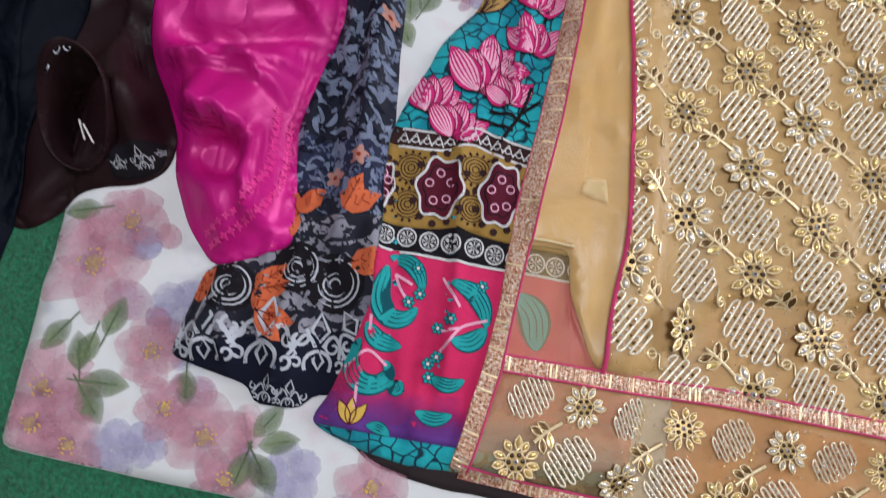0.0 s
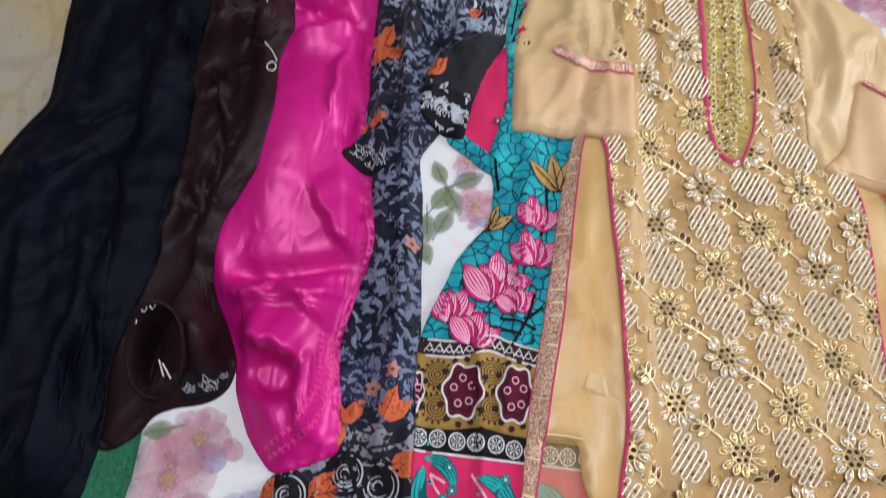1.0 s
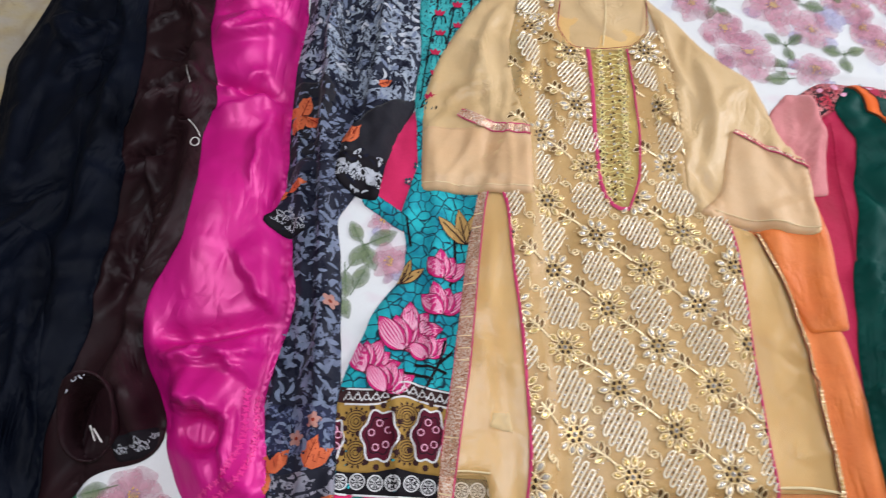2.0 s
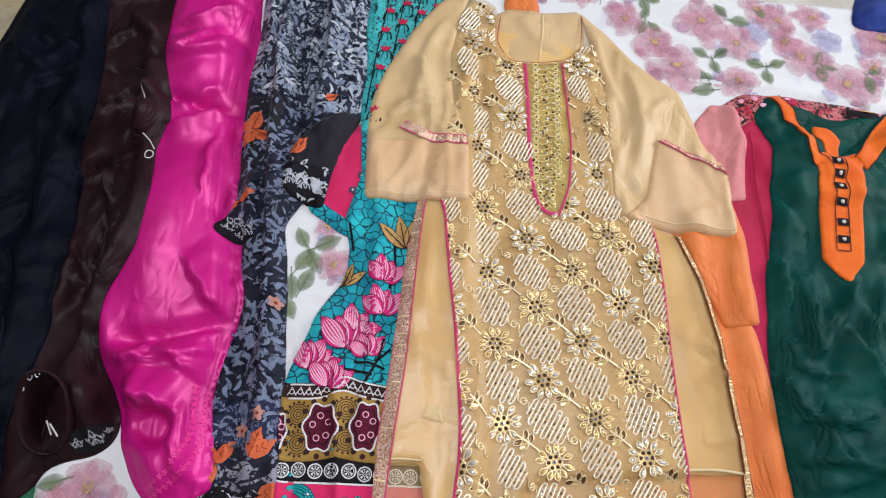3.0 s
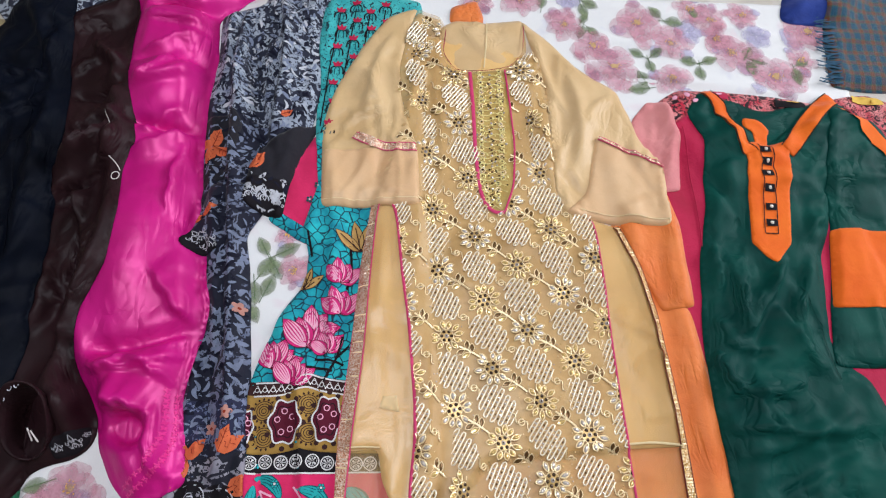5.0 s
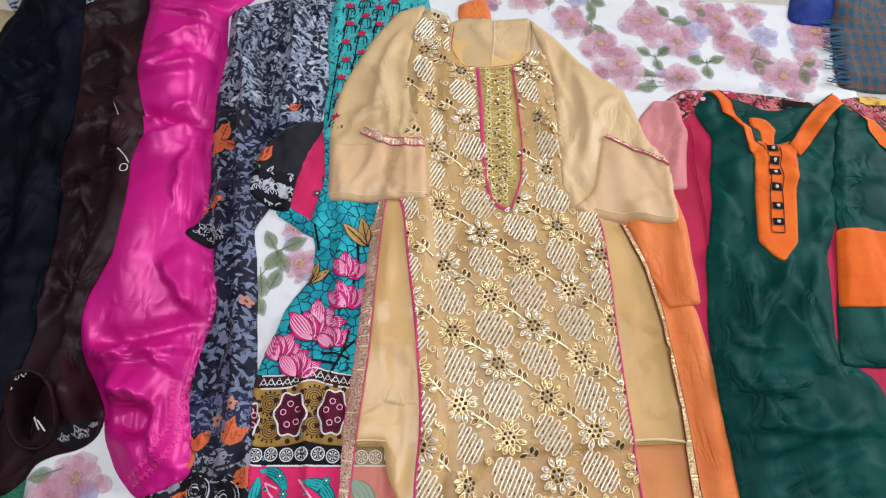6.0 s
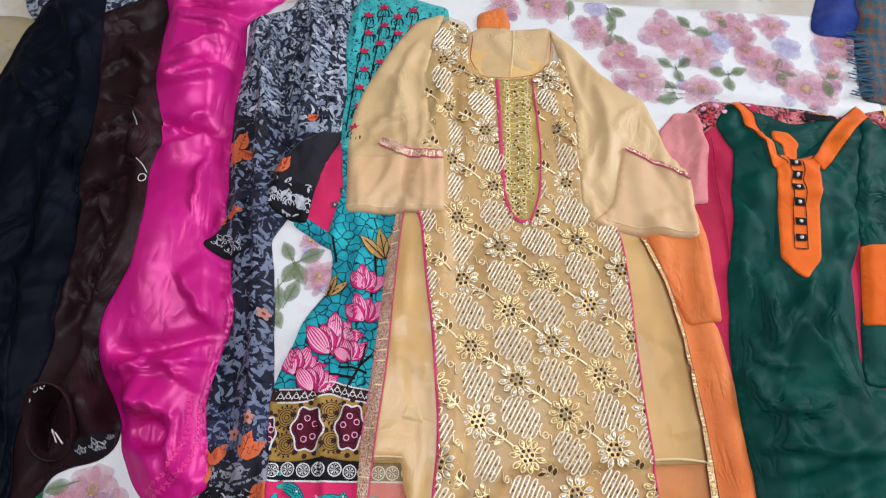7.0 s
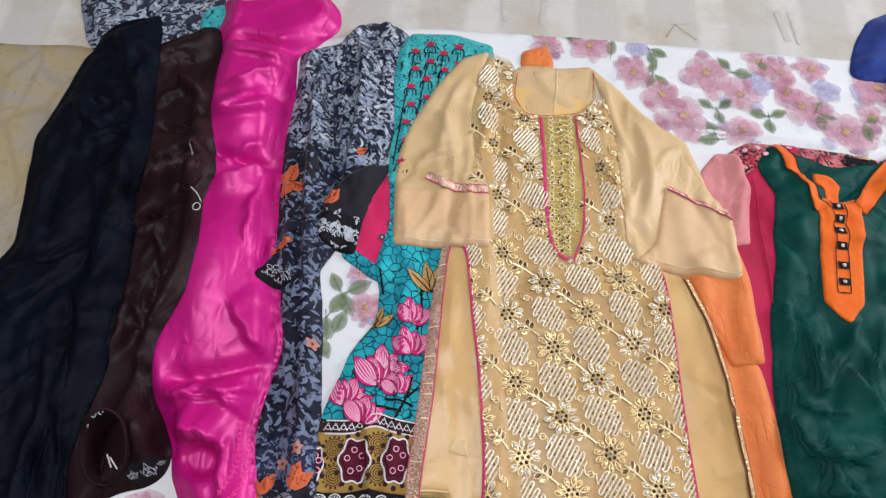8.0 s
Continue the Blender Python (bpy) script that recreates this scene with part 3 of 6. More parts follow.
floor_mat = Cloth([(-1.6, -0.1), (-1.6, 1.4), (1.6, 1.4), (1.6, -0.05), (0.6, -0.02), (-0.6, -0.02)], gap=0.0008, puff=0.0008, soft=0.06,
                  ripples=((0.0008, 0.09, 0.3, 85, 4),), floor=CARPET)

# ---------------------------------------------------------------- cloths and how they lie
SHEET = Cloth([(-0.660, -0.510), (-0.668, -0.40), (-0.676, -0.28), (-0.67, -0.1), (-0.66, 0.45), (-0.40, 0.556), (-0.258, 0.566), (-0.066, 0.575), (0.26, 0.580), (0.575, 0.587), (0.56, -0.52)],
              (floor_mat,), 0.0015, 0.003, 0.01,
              ((-0.05, 0.56, 0.5, 0.50, 0.004, 0.012), (0.0, 0.50, 0.5, 0.42, 0.004, 0.014), (0.1, 0.385, 0.55, 0.375, 0.008, 0.012),
               (-0.47, -0.42, -0.455, -0.50, 0.003, 0.006), (-0.60, -0.48, -0.45, -0.475, 0.002, 0.01)),
              ((0.002, 0.05, 0.16, 10, 2),), 2, 0.0015, 3, CARPET)
BLUE = Cloth([(0.484, 0.536), (0.470, 0.545), (0.508, 0.641), (0.543, 0.697), (0.62, 0.74), (0.66, 0.60), (0.60, 0.53)], (SHEET,), 0.002, 0.02, 0.04,
             ripples=((0.006, 0.03, 0.1, 60, 5),), floor=MAT)
SHAWL = Cloth([(0.575, 0.70), (0.562, 0.60), (0.548, 0.508), (0.536, 0.391), (0.62, 0.388), (0.85, 0.40), (0.85, 0.78)], (SHEET, BLUE), 0.002, 0.012, 0.03,
              ripples=((0.004, 0.03, 0.1, 30, 6),), floor=MAT)
GREYTOP = Cloth([(-0.975, 0.56), (-0.929, 0.455), (-0.90, 0.425), (-0.80, 0.40), (-0.70, 0.43), (-0.66, 0.52), (-0.69, 0.64), (-0.9, 0.66)], (floor_mat,), 0.002, 0.012, 0.03,
                ripples=((0.006, 0.03, 0.09, 50, 7),), floor=MAT)
TEALBIT = Cloth([(-0.735, 0.50), (-0.73, 0.54), (-0.695, 0.56), (-0.685, 0.53), (-0.712, 0.45)], (GREYTOP,), 0.002, 0.003, 0.006, floor=MAT)
NAVYPRINT = Cloth([(-0.545, 0.470), (-0.538, 0.376), (-0.542, 0.281), (-0.537, 0.205), (-0.520, 0.10), (-0.505, 0.014), (-0.490, -0.069), (-0.494, -0.134), (-0.500, -0.208),
                   (-0.490, -0.287), (-0.512, -0.313), (-0.538, -0.335), (-0.541, -0.371), (-0.548, -0.411), (-0.474, -0.423), (-0.470, -0.436), (-0.428, -0.433),
                   (-0.424, -0.419), (-0.38, -0.412), (-0.37, -0.338), (-0.385, -0.27), (-0.405, -0.187), (-0.418, -0.104), (-0.428, -0.028), (-0.445, 0.05), (-0.42, 0.10),
                   (-0.388, 0.156), (-0.366, 0.261), (-0.358, 0.375), (-0.352, 0.448), (-0.352, 0.53), (-0.39, 0.560), (-0.43, 0.562), (-0.460, 0.548), (-0.479, 0.499)],
                  (SHEET,), 0.003, 0.014, 0.02,
                  ((-0.497, 0.46, -0.455, -0.03, 0.010, 0.012), (-0.44, 0.50, -0.43, 0.22, 0.010, 0.014), (-0.478, 0.42, -0.45, 0.2, -0.010, 0.008),
                   (-0.452, -0.02, -0.44, -0.29, 0.006, 0.010), (-0.475, -0.05, -0.465, -0.26, -0.005, 0.008), (-0.50, -0.33, -0.50, -0.41, 0.004, 0.008), (-0.44, -0.30, -0.43, -0.41, -0.004, 0.010)),
                  ((0.004, 0.025, 0.13, 92, 8), (0.0015, 0.012, 0.05, 70, 9)), 2, 0.001, 8, creases=((0.006, 0.03, 0.14, 92, 51), (0.003, 0.018, 0.07, 80, 52)))
TURQ = Cloth([(-0.374, 0.428), (-0.371, 0.50), (-0.352, 0.540), (-0.277, 0.547), (-0.20, 0.53), (-0.18, 0.1), (-0.15, -0.2), (-0.15, -0.44), (-0.297, -0.456), (-0.328, -0.460),
              (-0.370, -0.455), (-0.404, -0.447), (-0.420, -0.439), (-0.405, -0.407), (-0.391, -0.338), (-0.398, -0.270), (-0.410, -0.19), (-0.407, -0.153), (-0.383, -0.075),
              (-0.348, -0.015), (-0.353, 0.029), (-0.364, 0.064), (-0.347, 0.142), (-0.364, 0.254), (-0.361, 0.321)],
             (SHEET, NAVYPRINT), 0.0015, 0.006, 0.014,
             ((-0.325, 0.2, -0.318, -0.24, 0.005, 0.010), (-0.337, -0.15, -0.331, -0.40, 0.008, 0.007), (-0.30, 0.1, -0.295, -0.16, -0.004, 0.008), (-0.36, -0.28, -0.35, -0.43, 0.004, 0.014)),
             ((0.002, 0.022, 0.1, 92, 11),), 2, 0.001, 11, creases=((0.004, 0.03, 0.14, 92, 53),))
UNDERSKIRT = Cloth([(-0.41, -0.43), (-0.36, -0.466), (-0.29, -0.472), (-0.15, -0.468), (-0.15, -0.40), (-0.40, -0.40)], (SHEET,), 0.001, 0.002, 0.01, smooth=4)
TURQ.under = (SHEET, UNDERSKIRT, NAVYPRINT)
PINKSLEEVE = Cloth([(-0.383, 0.205), (-0.348, 0.250), (-0.342, 0.147), (-0.342, 0.080), (-0.351, 0.039), (-0.386, 0.058), (-0.419, 0.077), (-0.406, 0.113)], (SHEET, NAVYPRINT), 0.001, 0.005, 0.012, ripples=((0.002, 0.02, 0.06, 80, 13),), smooth=2)
TURQ.under = (SHEET, UNDERSKIRT, NAVYPRINT, PINKSLEEVE)
MAGENTA = Cloth([(-0.70, 0.58), (-0.52, 0.62), (-0.490, 0.58), (-0.485, 0.541), (-0.518, 0.489), (-0.552, 0.458), (-0.537, 0.372), (-0.538, 0.278), (-0.527, 0.171), (-0.514, 0.056),
                 (-0.497, 0.012), (-0.477, -0.071), (-0.484, -0.135), (-0.492, -0.189), (-0.478, -0.25), (-0.468, -0.302), (-0.500, -0.318), (-0.532, -0.332), (-0.561, -0.306),
                 (-0.588, -0.262), (-0.598, -0.222), (-0.645, -0.175), (-0.675, -0.118), (-0.675, -0.018), (-0.665, 0.064), (-0.68, 0.191), (-0.70, 0.297), (-0.70, 0.406), (-0.70, 0.48)],
                (SHEET, NAVYPRINT, GREYTOP), 0.002, 0.032, 0.036,
                ((-0.655, 0.455, -0.545, 0.475, -0.014, 0.010), (-0.66, 0.42, -0.56, 0.44, 0.008, 0.014), (-0.655, 0.33, -0.545, 0.36, -0.010, 0.016), (-0.64, 0.28, -0.56, 0.33, 0.010, 0.014),
                 (-0.645, 0.215, -0.53, 0.225, -0.012, 0.010), (-0.53, 0.14, -0.515, 0.04, -0.010, 0.010), (-0.62, -0.135, -0.49, -0.105, -0.012, 0.014), (-0.62, -0.155, -0.49, -0.140, 0.008, 0.007),
                 (-0.515, -0.18, -0.50, -0.28, 0.006, 0.016), (-0.60, -0.225, -0.560, -0.325, 0.010, 0.010)),
                ((0.002, 0.045, 0.14, 95, 15),), 3, 0.001, 15, creases=((0.0025, 0.08, 0.18, 30, 54),))
BROWN = Cloth([(-0.694, 0.50), (-0.676, 0.44), (-0.674, 0.39), (-0.662, 0.312), (-0.643, 0.25), (-0.624, 0.190), (-0.632, 0.13), (-0.616, 0.066), (-0.616, -0.017), (-0.644, -0.088), (-0.640, -0.150), (-0.608, -0.2),
               (-0.594, -0.230), (-0.596, -0.258), (-0.614, -0.272), (-0.640, -0.280), (-0.668, -0.293), (-0.671, -0.304), (-0.694, -0.333), (-0.715, -0.336), (-0.74, -0.25), (-0.78, -0.1),
               (-0.80, 0.2), (-0.81, 0.43), (-0.765, 0.465), (-0.725, 0.495)],
              (SHEET, GREYTOP, MAGENTA, TEALBIT), 0.002, 0.014, 0.025,
              ((-0.735, 0.40, -0.66, 0.30, 0.010, 0.014), (-0.75, 0.28, -0.655, 0.29, -0.010, 0.010), (-0.74, 0.14, -0.65, 0.225, 0.014, 0.012), (-0.73, 0.09, -0.66, 0.16, -0.012, 0.012),
               (-0.70, 0.12, -0.66, -0.08, 0.010, 0.014), (-0.685, 0.06, -0.69, -0.10, -0.010, 0.010), (-0.655, 0.05, -0.655, -0.1, -0.006, 0.008), (-0.69, -0.02, -0.66, -0.17, 0.010, 0.012),
               (-0.66, -0.16, -0.60, -0.18, 0.008, 0.012), (-0.625, -0.18, -0.615, -0.26, 0.006, 0.012)),
              ((0.002, 0.035, 0.1, 75, 18),), 3, 0.001, 18, creases=((0.004, 0.055, 0.18, 62, 57),))
NAVY = Cloth([(-0.845, 0.508), (-0.885, 0.478), (-0.920, 0.413), (-0.932, 0.302), (-0.945, 0.244), (-0.915, 0.09), (-0.908, 0.05), (-0.930, 0.0), (-0.95, -0.08), (-0.95, -0.2), (-0.90, -0.36),
              (-0.80, -0.40), (-0.735, -0.397), (-0.714, -0.387), (-0.714, -0.35), (-0.710, -0.307), (-0.722, -0.26), (-0.715, -0.19), (-0.708, -0.129), (-0.712, -0.038), (-0.730, 0.077),
              (-0.745, 0.16), (-0.748, 0.232), (-0.769, 0.343), (-0.787, 0.454), (-0.805, 0.518)],
             (SHEET, GREYTOP, BROWN, floor_mat), 0.002, 0.016, 0.03,
             ((-0.85, 0.47, -0.79, 0.30, 0.010, 0.018), (-0.89, 0.34, -0.80, 0.33, -0.010, 0.012), (-0.90, 0.30, -0.83, 0.27, 0.010, 0.012), (-0.83, 0.25, -0.78, 0.0, 0.006, 0.02), (-0.87, 0.20, -0.86, 0.05, -0.008, 0.014),
              (-0.90, -0.01, -0.80, 0.07, -0.012, 0.014), (-0.88, -0.07, -0.80, 0.04, 0.012, 0.014), (-0.80, -0.02, -0.73, -0.13, 0.008, 0.02), (-0.76, -0.10, -0.73, -0.24, 0.010, 0.014),
              (-0.77, -0.19, -0.72, -0.32, -0.010, 0.012), (-0.79, -0.22, -0.745, -0.37, 0.012, 0.014), (-0.84, -0.12, -0.82, -0.35, 0.010, 0.02)),
             ((0.005, 0.035, 0.13, 80, 21), (0.0015, 0.014, 0.05, 40, 22)), 3, 0.001, 21, creases=((0.007, 0.06, 0.18, 68, 59), (0.004, 0.05, 0.12, 15, 60)))
NAVYSLEEVE_A = Cloth([(-0.505, 0.13), (-0.534, 0.022), (-0.496, 0.008), (-0.455, 0.045), (-0.455, 0.13)], (SHEET, NAVYPRINT, MAGENTA), 0.001, 0.005, 0.012, ripples=((0.002, 0.015, 0.05, 70, 24),), smooth=2)
NAVYSLEEVE_B = Cloth([(-0.437, 0.202), (-0.354, 0.260), (-0.373, 0.205), (-0.393, 0.139), (-0.396, 0.076), (-0.426, 0.085), (-0.455, 0.094), (-0.454, 0.165)], (SHEET, NAVYPRINT, PINKSLEEVE), 0.001, 0.004, 0.006,
                     ((-0.43, 0.22, -0.41, 0.1, 0.004, 0.012),), ((0.002, 0.015, 0.05, 70, 25),), smooth=2)

ORANGE = Cloth([(0.05, 0.05), (0.138, 0.115), (0.20, 0.12), (0.205, -0.03), (0.217, -0.046), (0.235, -0.164), (0.241, -0.3), (0.25, -0.46), (-0.12, -0.462), (-0.12, -0.2)], (SHEET,), 0.001, 0.002, 0.02,
               ((0.19, 0.05, 0.215, -0.3, 0.004, 0.012),), ((0.002, 0.03, 0.12, 90, 27),), 3)
ORANGESLEEVE = Cloth([(0.12, 0.13), (0.20, 0.16), (0.216, 0.10), (0.224, -0.037), (0.176, -0.043), (0.14, 0.03)], (SHEET, ORANGE), 0.0015, 0.005, 0.012,
                     ((0.195, 0.1, 0.203, -0.04, 0.004, 0.008),), ((0.0015, 0.02, 0.1, 90, 28),), 1)
COLLAR = Cloth([(-0.150, 0.49), (-0.148, 0.526), (-0.10, 0.548), (-0.086, 0.505), (-0.09, 0.48)], (SHEET,), 0.002, 0.006, 0.01, smooth=2)
REDPRINT = Cloth([(0.20, 0.325), (0.25, 0.365), (0.33, 0.366), (0.42, 0.362), (0.5, 0.352), (0.6, 0.385), (0.66, 0.36), (0.64, 0.2), (0.3, 0.15), (0.22, 0.26)], (SHEET, SHAWL), 0.002, 0.008, 0.02,
                 ripples=((0.005, 0.02, 0.06, 20, 30),))
CRIMSON = Cloth([(0.215, 0.27), (0.245, 0.30), (0.27, 0.31), (0.33, 0.30), (0.52, 0.12), (0.55, -0.1), (0.52, -0.46), (0.27, -0.46), (0.20, -0.30), (0.19, -0.164), (0.18, -0.06), (0.19, 0.168)],
                (SHEET, REDPRINT), 0.002, 0.006, 0.015, ripples=((0.003, 0.02, 0.12, 85, 31),))
ROSE = Cloth([(0.165, 0.30), (0.195, 0.337), (0.228, 0.335), (0.240, 0.26), (0.228, 0.16), (0.18, 0.15), (0.15, 0.24)], (SHEET, ORANGE, REDPRINT, CRIMSON), 0.0015, 0.003, 0.006,
             ((0.21, 0.33, 0.2, 0.2, 0.006, 0.006), (0.222, 0.32, 0.222, 0.18, 0.005, 0.005), (0.19, 0.33, 0.175, 0.22, 0.004, 0.006)), ((0.002, 0.015, 0.05, 60, 32),), 1)
ORANGE.under = (SHEET, CRIMSON)
ORANGESLEEVE.under = (SHEET, ORANGE, CRIMSON, ROSE)
GREEN = Cloth([(0.303, 0.370), (0.285, 0.355), (0.255, 0.312), (0.275, 0.257), (0.264, 0.131), (0.243, 0.044), (0.227, -0.104), (0.232, -0.204), (0.240, -0.296), (0.25, -0.46), (0.56, -0.46),
               (0.50, -0.22), (0.462, -0.134), (0.43, -0.11), (0.419, -0.081), (0.434, 0.052), (0.458, 0.100), (0.50, 0.25), (0.565, 0.30), (0.522, 0.372), (0.505, 0.360),
               (0.460, 0.312), (0.405, 0.268), (0.385, 0.25), (0.345, 0.249), (0.326, 0.31)],
              (SHEET, ORANGE, CRIMSON, REDPRINT), 0.002, 0.010, 0.018,
              ((0.27, 0.27, 0.30, 0.1, -0.004, 0.012), (0.29, 0.05, 0.27, -0.08, 0.005, 0.010), (0.32, 0.05, 0.30, -0.12, -0.004, 0.012), (0.35, 0.03, 0.31, -0.05, 0.006, 0.014), (0.37, 0.0, 0.41, -0.14, 0.004, 0.008),
               (0.24, -0.15, 0.34, -0.16, 0.004, 0.008), (0.30, -0.16, 0.30, -0.22, 0.004, 0.008), (0.26, -0.24, 0.42, -0.19, 0.005, 0.014), (0.28, -0.28, 0.44, -0.24, -0.004, 0.012), (0.42, 0.05, 0.36, -0.03, 0.005, 0.010)),
              ((0.003, 0.03, 0.11, 75, 33), (0.0012, 0.013, 0.04, 20, 34)), 2, 0.001, 33, creases=((0.003, 0.05, 0.14, 65, 61), (0.002, 0.035, 0.09, 5, 62)))
GREENBACK = Cloth([(0.30, 0.345), (0.345, 0.338), (0.40, 0.325), (0.46, 0.335), (0.51, 0.365), (0.52, 0.24), (0.30, 0.23)], (SHEET, CRIMSON, REDPRINT), 0.001, 0.002, 0.01)
GREEN.under = (SHEET, ORANGE, CRIMSON, REDPRINT, GREENBACK)
GREENSLEEVE = Cloth([(0.505, 0.335), (0.590, 0.318), (0.64, 0.2), (0.64, 0.10), (0.62, -0.116), (0.414, -0.121), (0.424, -0.08), (0.433, -0.03), (0.462, 0.102), (0.475, 0.2)], (SHEET, CRIMSON, REDPRINT, GREEN),
                    0.0015, 0.006, 0.014, ((0.47, 0.28, 0.50, 0.12, 0.005, 0.010), (0.48, 0.14, 0.56, 0.13, -0.004, 0.008)), ((0.002, 0.02, 0.07, 20, 36),), 2)

NECKBACK = Cloth([(-0.168, 0.47), (-0.160, 0.40), (-0.13, 0.365), (-0.04, 0.375), (-0.012, 0.42), (-0.016, 0.503), (-0.05, 0.497), (-0.10, 0.488), (-0.145, 0.492)], (SHEET, COLLAR), 0.002, 0.004, 0.012,
                 ((-0.12, 0.48, -0.06, 0.40, 0.004, 0.016),), ((0.002, 0.02, 0.06, 40, 38),), 3)
LINING = Cloth([(-0.20, 0.45), (0.0, 0.42), (0.02, 0.30), (0.03, 0.12), (0.115, 0.090), (0.145, 0.026), (0.160, -0.043), (0.169, -0.121), (0.176, -0.183), (0.182, -0.236), (0.10, -0.242), (0.02, -0.25),
                (-0.08, -0.26), (-0.12, -0.30), (-0.14, -0.345), (-0.192, -0.350), (-0.224, -0.292), (-0.230, -0.250), (-0.274, -0.256), (-0.272, -0.135), (-0.266, -0.016), (-0.26, 0.1), (-0.22, 0.25)],
               (SHEET, TURQ, ORANGE, ROSE, CRIMSON), 0.0048, 0.002, 0.012, ripples=((0.002, 0.04, 0.15, 88, 39),), smooth=2)
KURTA = Cloth([(-0.206, 0.515), (-0.165, 0.500), (-0.154, 0.470), (-0.159, 0.410), (-0.139, 0.376), (-0.09, 0.376), (-0.044, 0.388), (-0.020, 0.421), (-0.016, 0.498), (-0.005, 0.47), (0.022, 0.40),
               (0.040, 0.30), (0.044, 0.15), (0.072, 0.100), (0.120, 0.095), (0.151, 0.026), (0.167, -0.043), (0.176, -0.121), (0.183, -0.183), (0.192, -0.297), (0.21, -0.468), (-0.236, -0.463),
               (-0.300, -0.461), (-0.289, -0.383), (-0.283, -0.315), (-0.285, -0.219), (-0.278, -0.135), (-0.274, -0.016), (-0.268, 0.068), (-0.262, 0.12), (-0.24, 0.25), (-0.245, 0.38), (-0.222, 0.47)],
              (SHEET, TURQ, ORANGE, LINING, ROSE, CRIMSON, NECKBACK), 0.0018, 0.003, 0.010,
              ((-0.235, 0.05, -0.22, -0.15, 0.003, 0.012), (-0.252, -0.1, -0.22, -0.14, 0.003, 0.006), (0.11, -0.1, 0.165, -0.1, 0.003, 0.008), (0.11, -0.19, 0.17, -0.195, 0.002, 0.006), (-0.06, 0.05, 0.03, 0.02, 0.003, 0.03)),
              ((0.003, 0.05, 0.14, 75, 41),), 2, 0.0006, 41, creases=((0.0016, 0.05, 0.14, 60, 63),))
SLEEVE_L = Cloth([(-0.206, 0.512), (-0.256, 0.487), (-0.300, 0.413), (-0.332, 0.336), (-0.352, 0.255), (-0.346, 0.18), (-0.339, 0.101), (-0.26, 0.104), (-0.188, 0.107), (-0.196, 0.207), (-0.215, 0.26), (-0.226, 0.303), (-0.233, 0.372), (-0.222, 0.448)],
                 (SHEET, TURQ, KURTA), 0.001, 0.004, 0.008,
                 ((-0.24, 0.44, -0.29, 0.28, 0.006, 0.012), (-0.30, 0.36, -0.25, 0.24, 0.005, 0.010), (-0.33, 0.25, -0.25, 0.27, 0.005, 0.010), (-0.345, 0.23, -0.30, 0.25, -0.004, 0.008), (-0.29, 0.2, -0.30, 0.11, 0.003, 0.008), (-0.25, 0.2, -0.24, 0.11, -0.003, 0.008)),
                 ((0.002, 0.025, 0.1, 60, 43),), 2, 0.0006, 43, creases=((0.004, 0.035, 0.09, 55, 64), (0.003, 0.03, 0.08, 10, 65)))
SLEEVE_R = Cloth([(-0.020, 0.503), (0.026, 0.459), (0.082, 0.397), (0.142, 0.357), (0.161, 0.301), (0.170, 0.258), (0.205, 0.209), (0.201, 0.093), (0.122, 0.099), (0.036, 0.107), (0.024, 0.150), (0.021, 0.264), (0.014, 0.378), (-0.008, 0.45)],
                 (SHEET, ORANGE, ROSE, CRIMSON, ORANGESLEEVE, KURTA), 0.001, 0.005, 0.009,
                 ((0.0, 0.47, 0.05, 0.30, 0.005, 0.010), (0.06, 0.38, 0.06, 0.2, 0.007, 0.014), (0.12, 0.34, 0.09, 0.27, 0.005, 0.012), (0.03, 0.2, 0.06, 0.13, -0.004, 0.010)),
                 ((0.002, 0.025, 0.09, 100, 44),), 2, 0.0006, 44, creases=((0.004, 0.035, 0.10, 95, 66),))
CUFF_R = Cloth([(0.098, 0.255), (0.151, 0.233), (0.205, 0.205), (0.202, 0.091), (0.120, 0.095), (0.037, 0.108), (0.077, 0.150)], (SHEET, SLEEVE_R), 0.0015, 0.003, 0.004, ripples=((0.0012, 0.03, 0.08, 30, 45),), smooth=1)

NAVYLEG = Cloth([(-0.94, -0.06), (-0.87, 0.0), (-0.79, -0.02), (-0.752, -0.12), (-0.732, -0.25), (-0.722, -0.35), (-0.738, -0.396), (-0.80, -0.402), (-0.92, -0.37), (-0.97, -0.2)], (SHEET, BROWN, NAVY, floor_mat), 0.001, 0.010, 0.025,
                ((-0.80, -0.10, -0.75, -0.35, 0.010, 0.012), (-0.84, -0.08, -0.80, -0.37, -0.008, 0.014)), ((0.004, 0.03, 0.12, 70, 71),), 3, 0.001, 71, creases=((0.007, 0.045, 0.13, 70, 72),))
GREEN.deep = 1.9
# swells and hollows: the propped trouser ends
MAGENTA.humps = ((-0.553, -0.236, 0.026, 0.020, -15, -0.030),
                 (-0.60, 0.02, 0.05, 0.10, 0, 0.014), (-0.60, 0.30, 0.05, 0.05, 30, 0.012))
BROWN.humps = ((-0.630, -0.190, 0.046, 0.040, 25, 0.026), (-0.690, 0.165, 0.050, 0.024, 38, 0.016), (-0.675, 0.30, 0.03, 0.05, 0, 0.014))
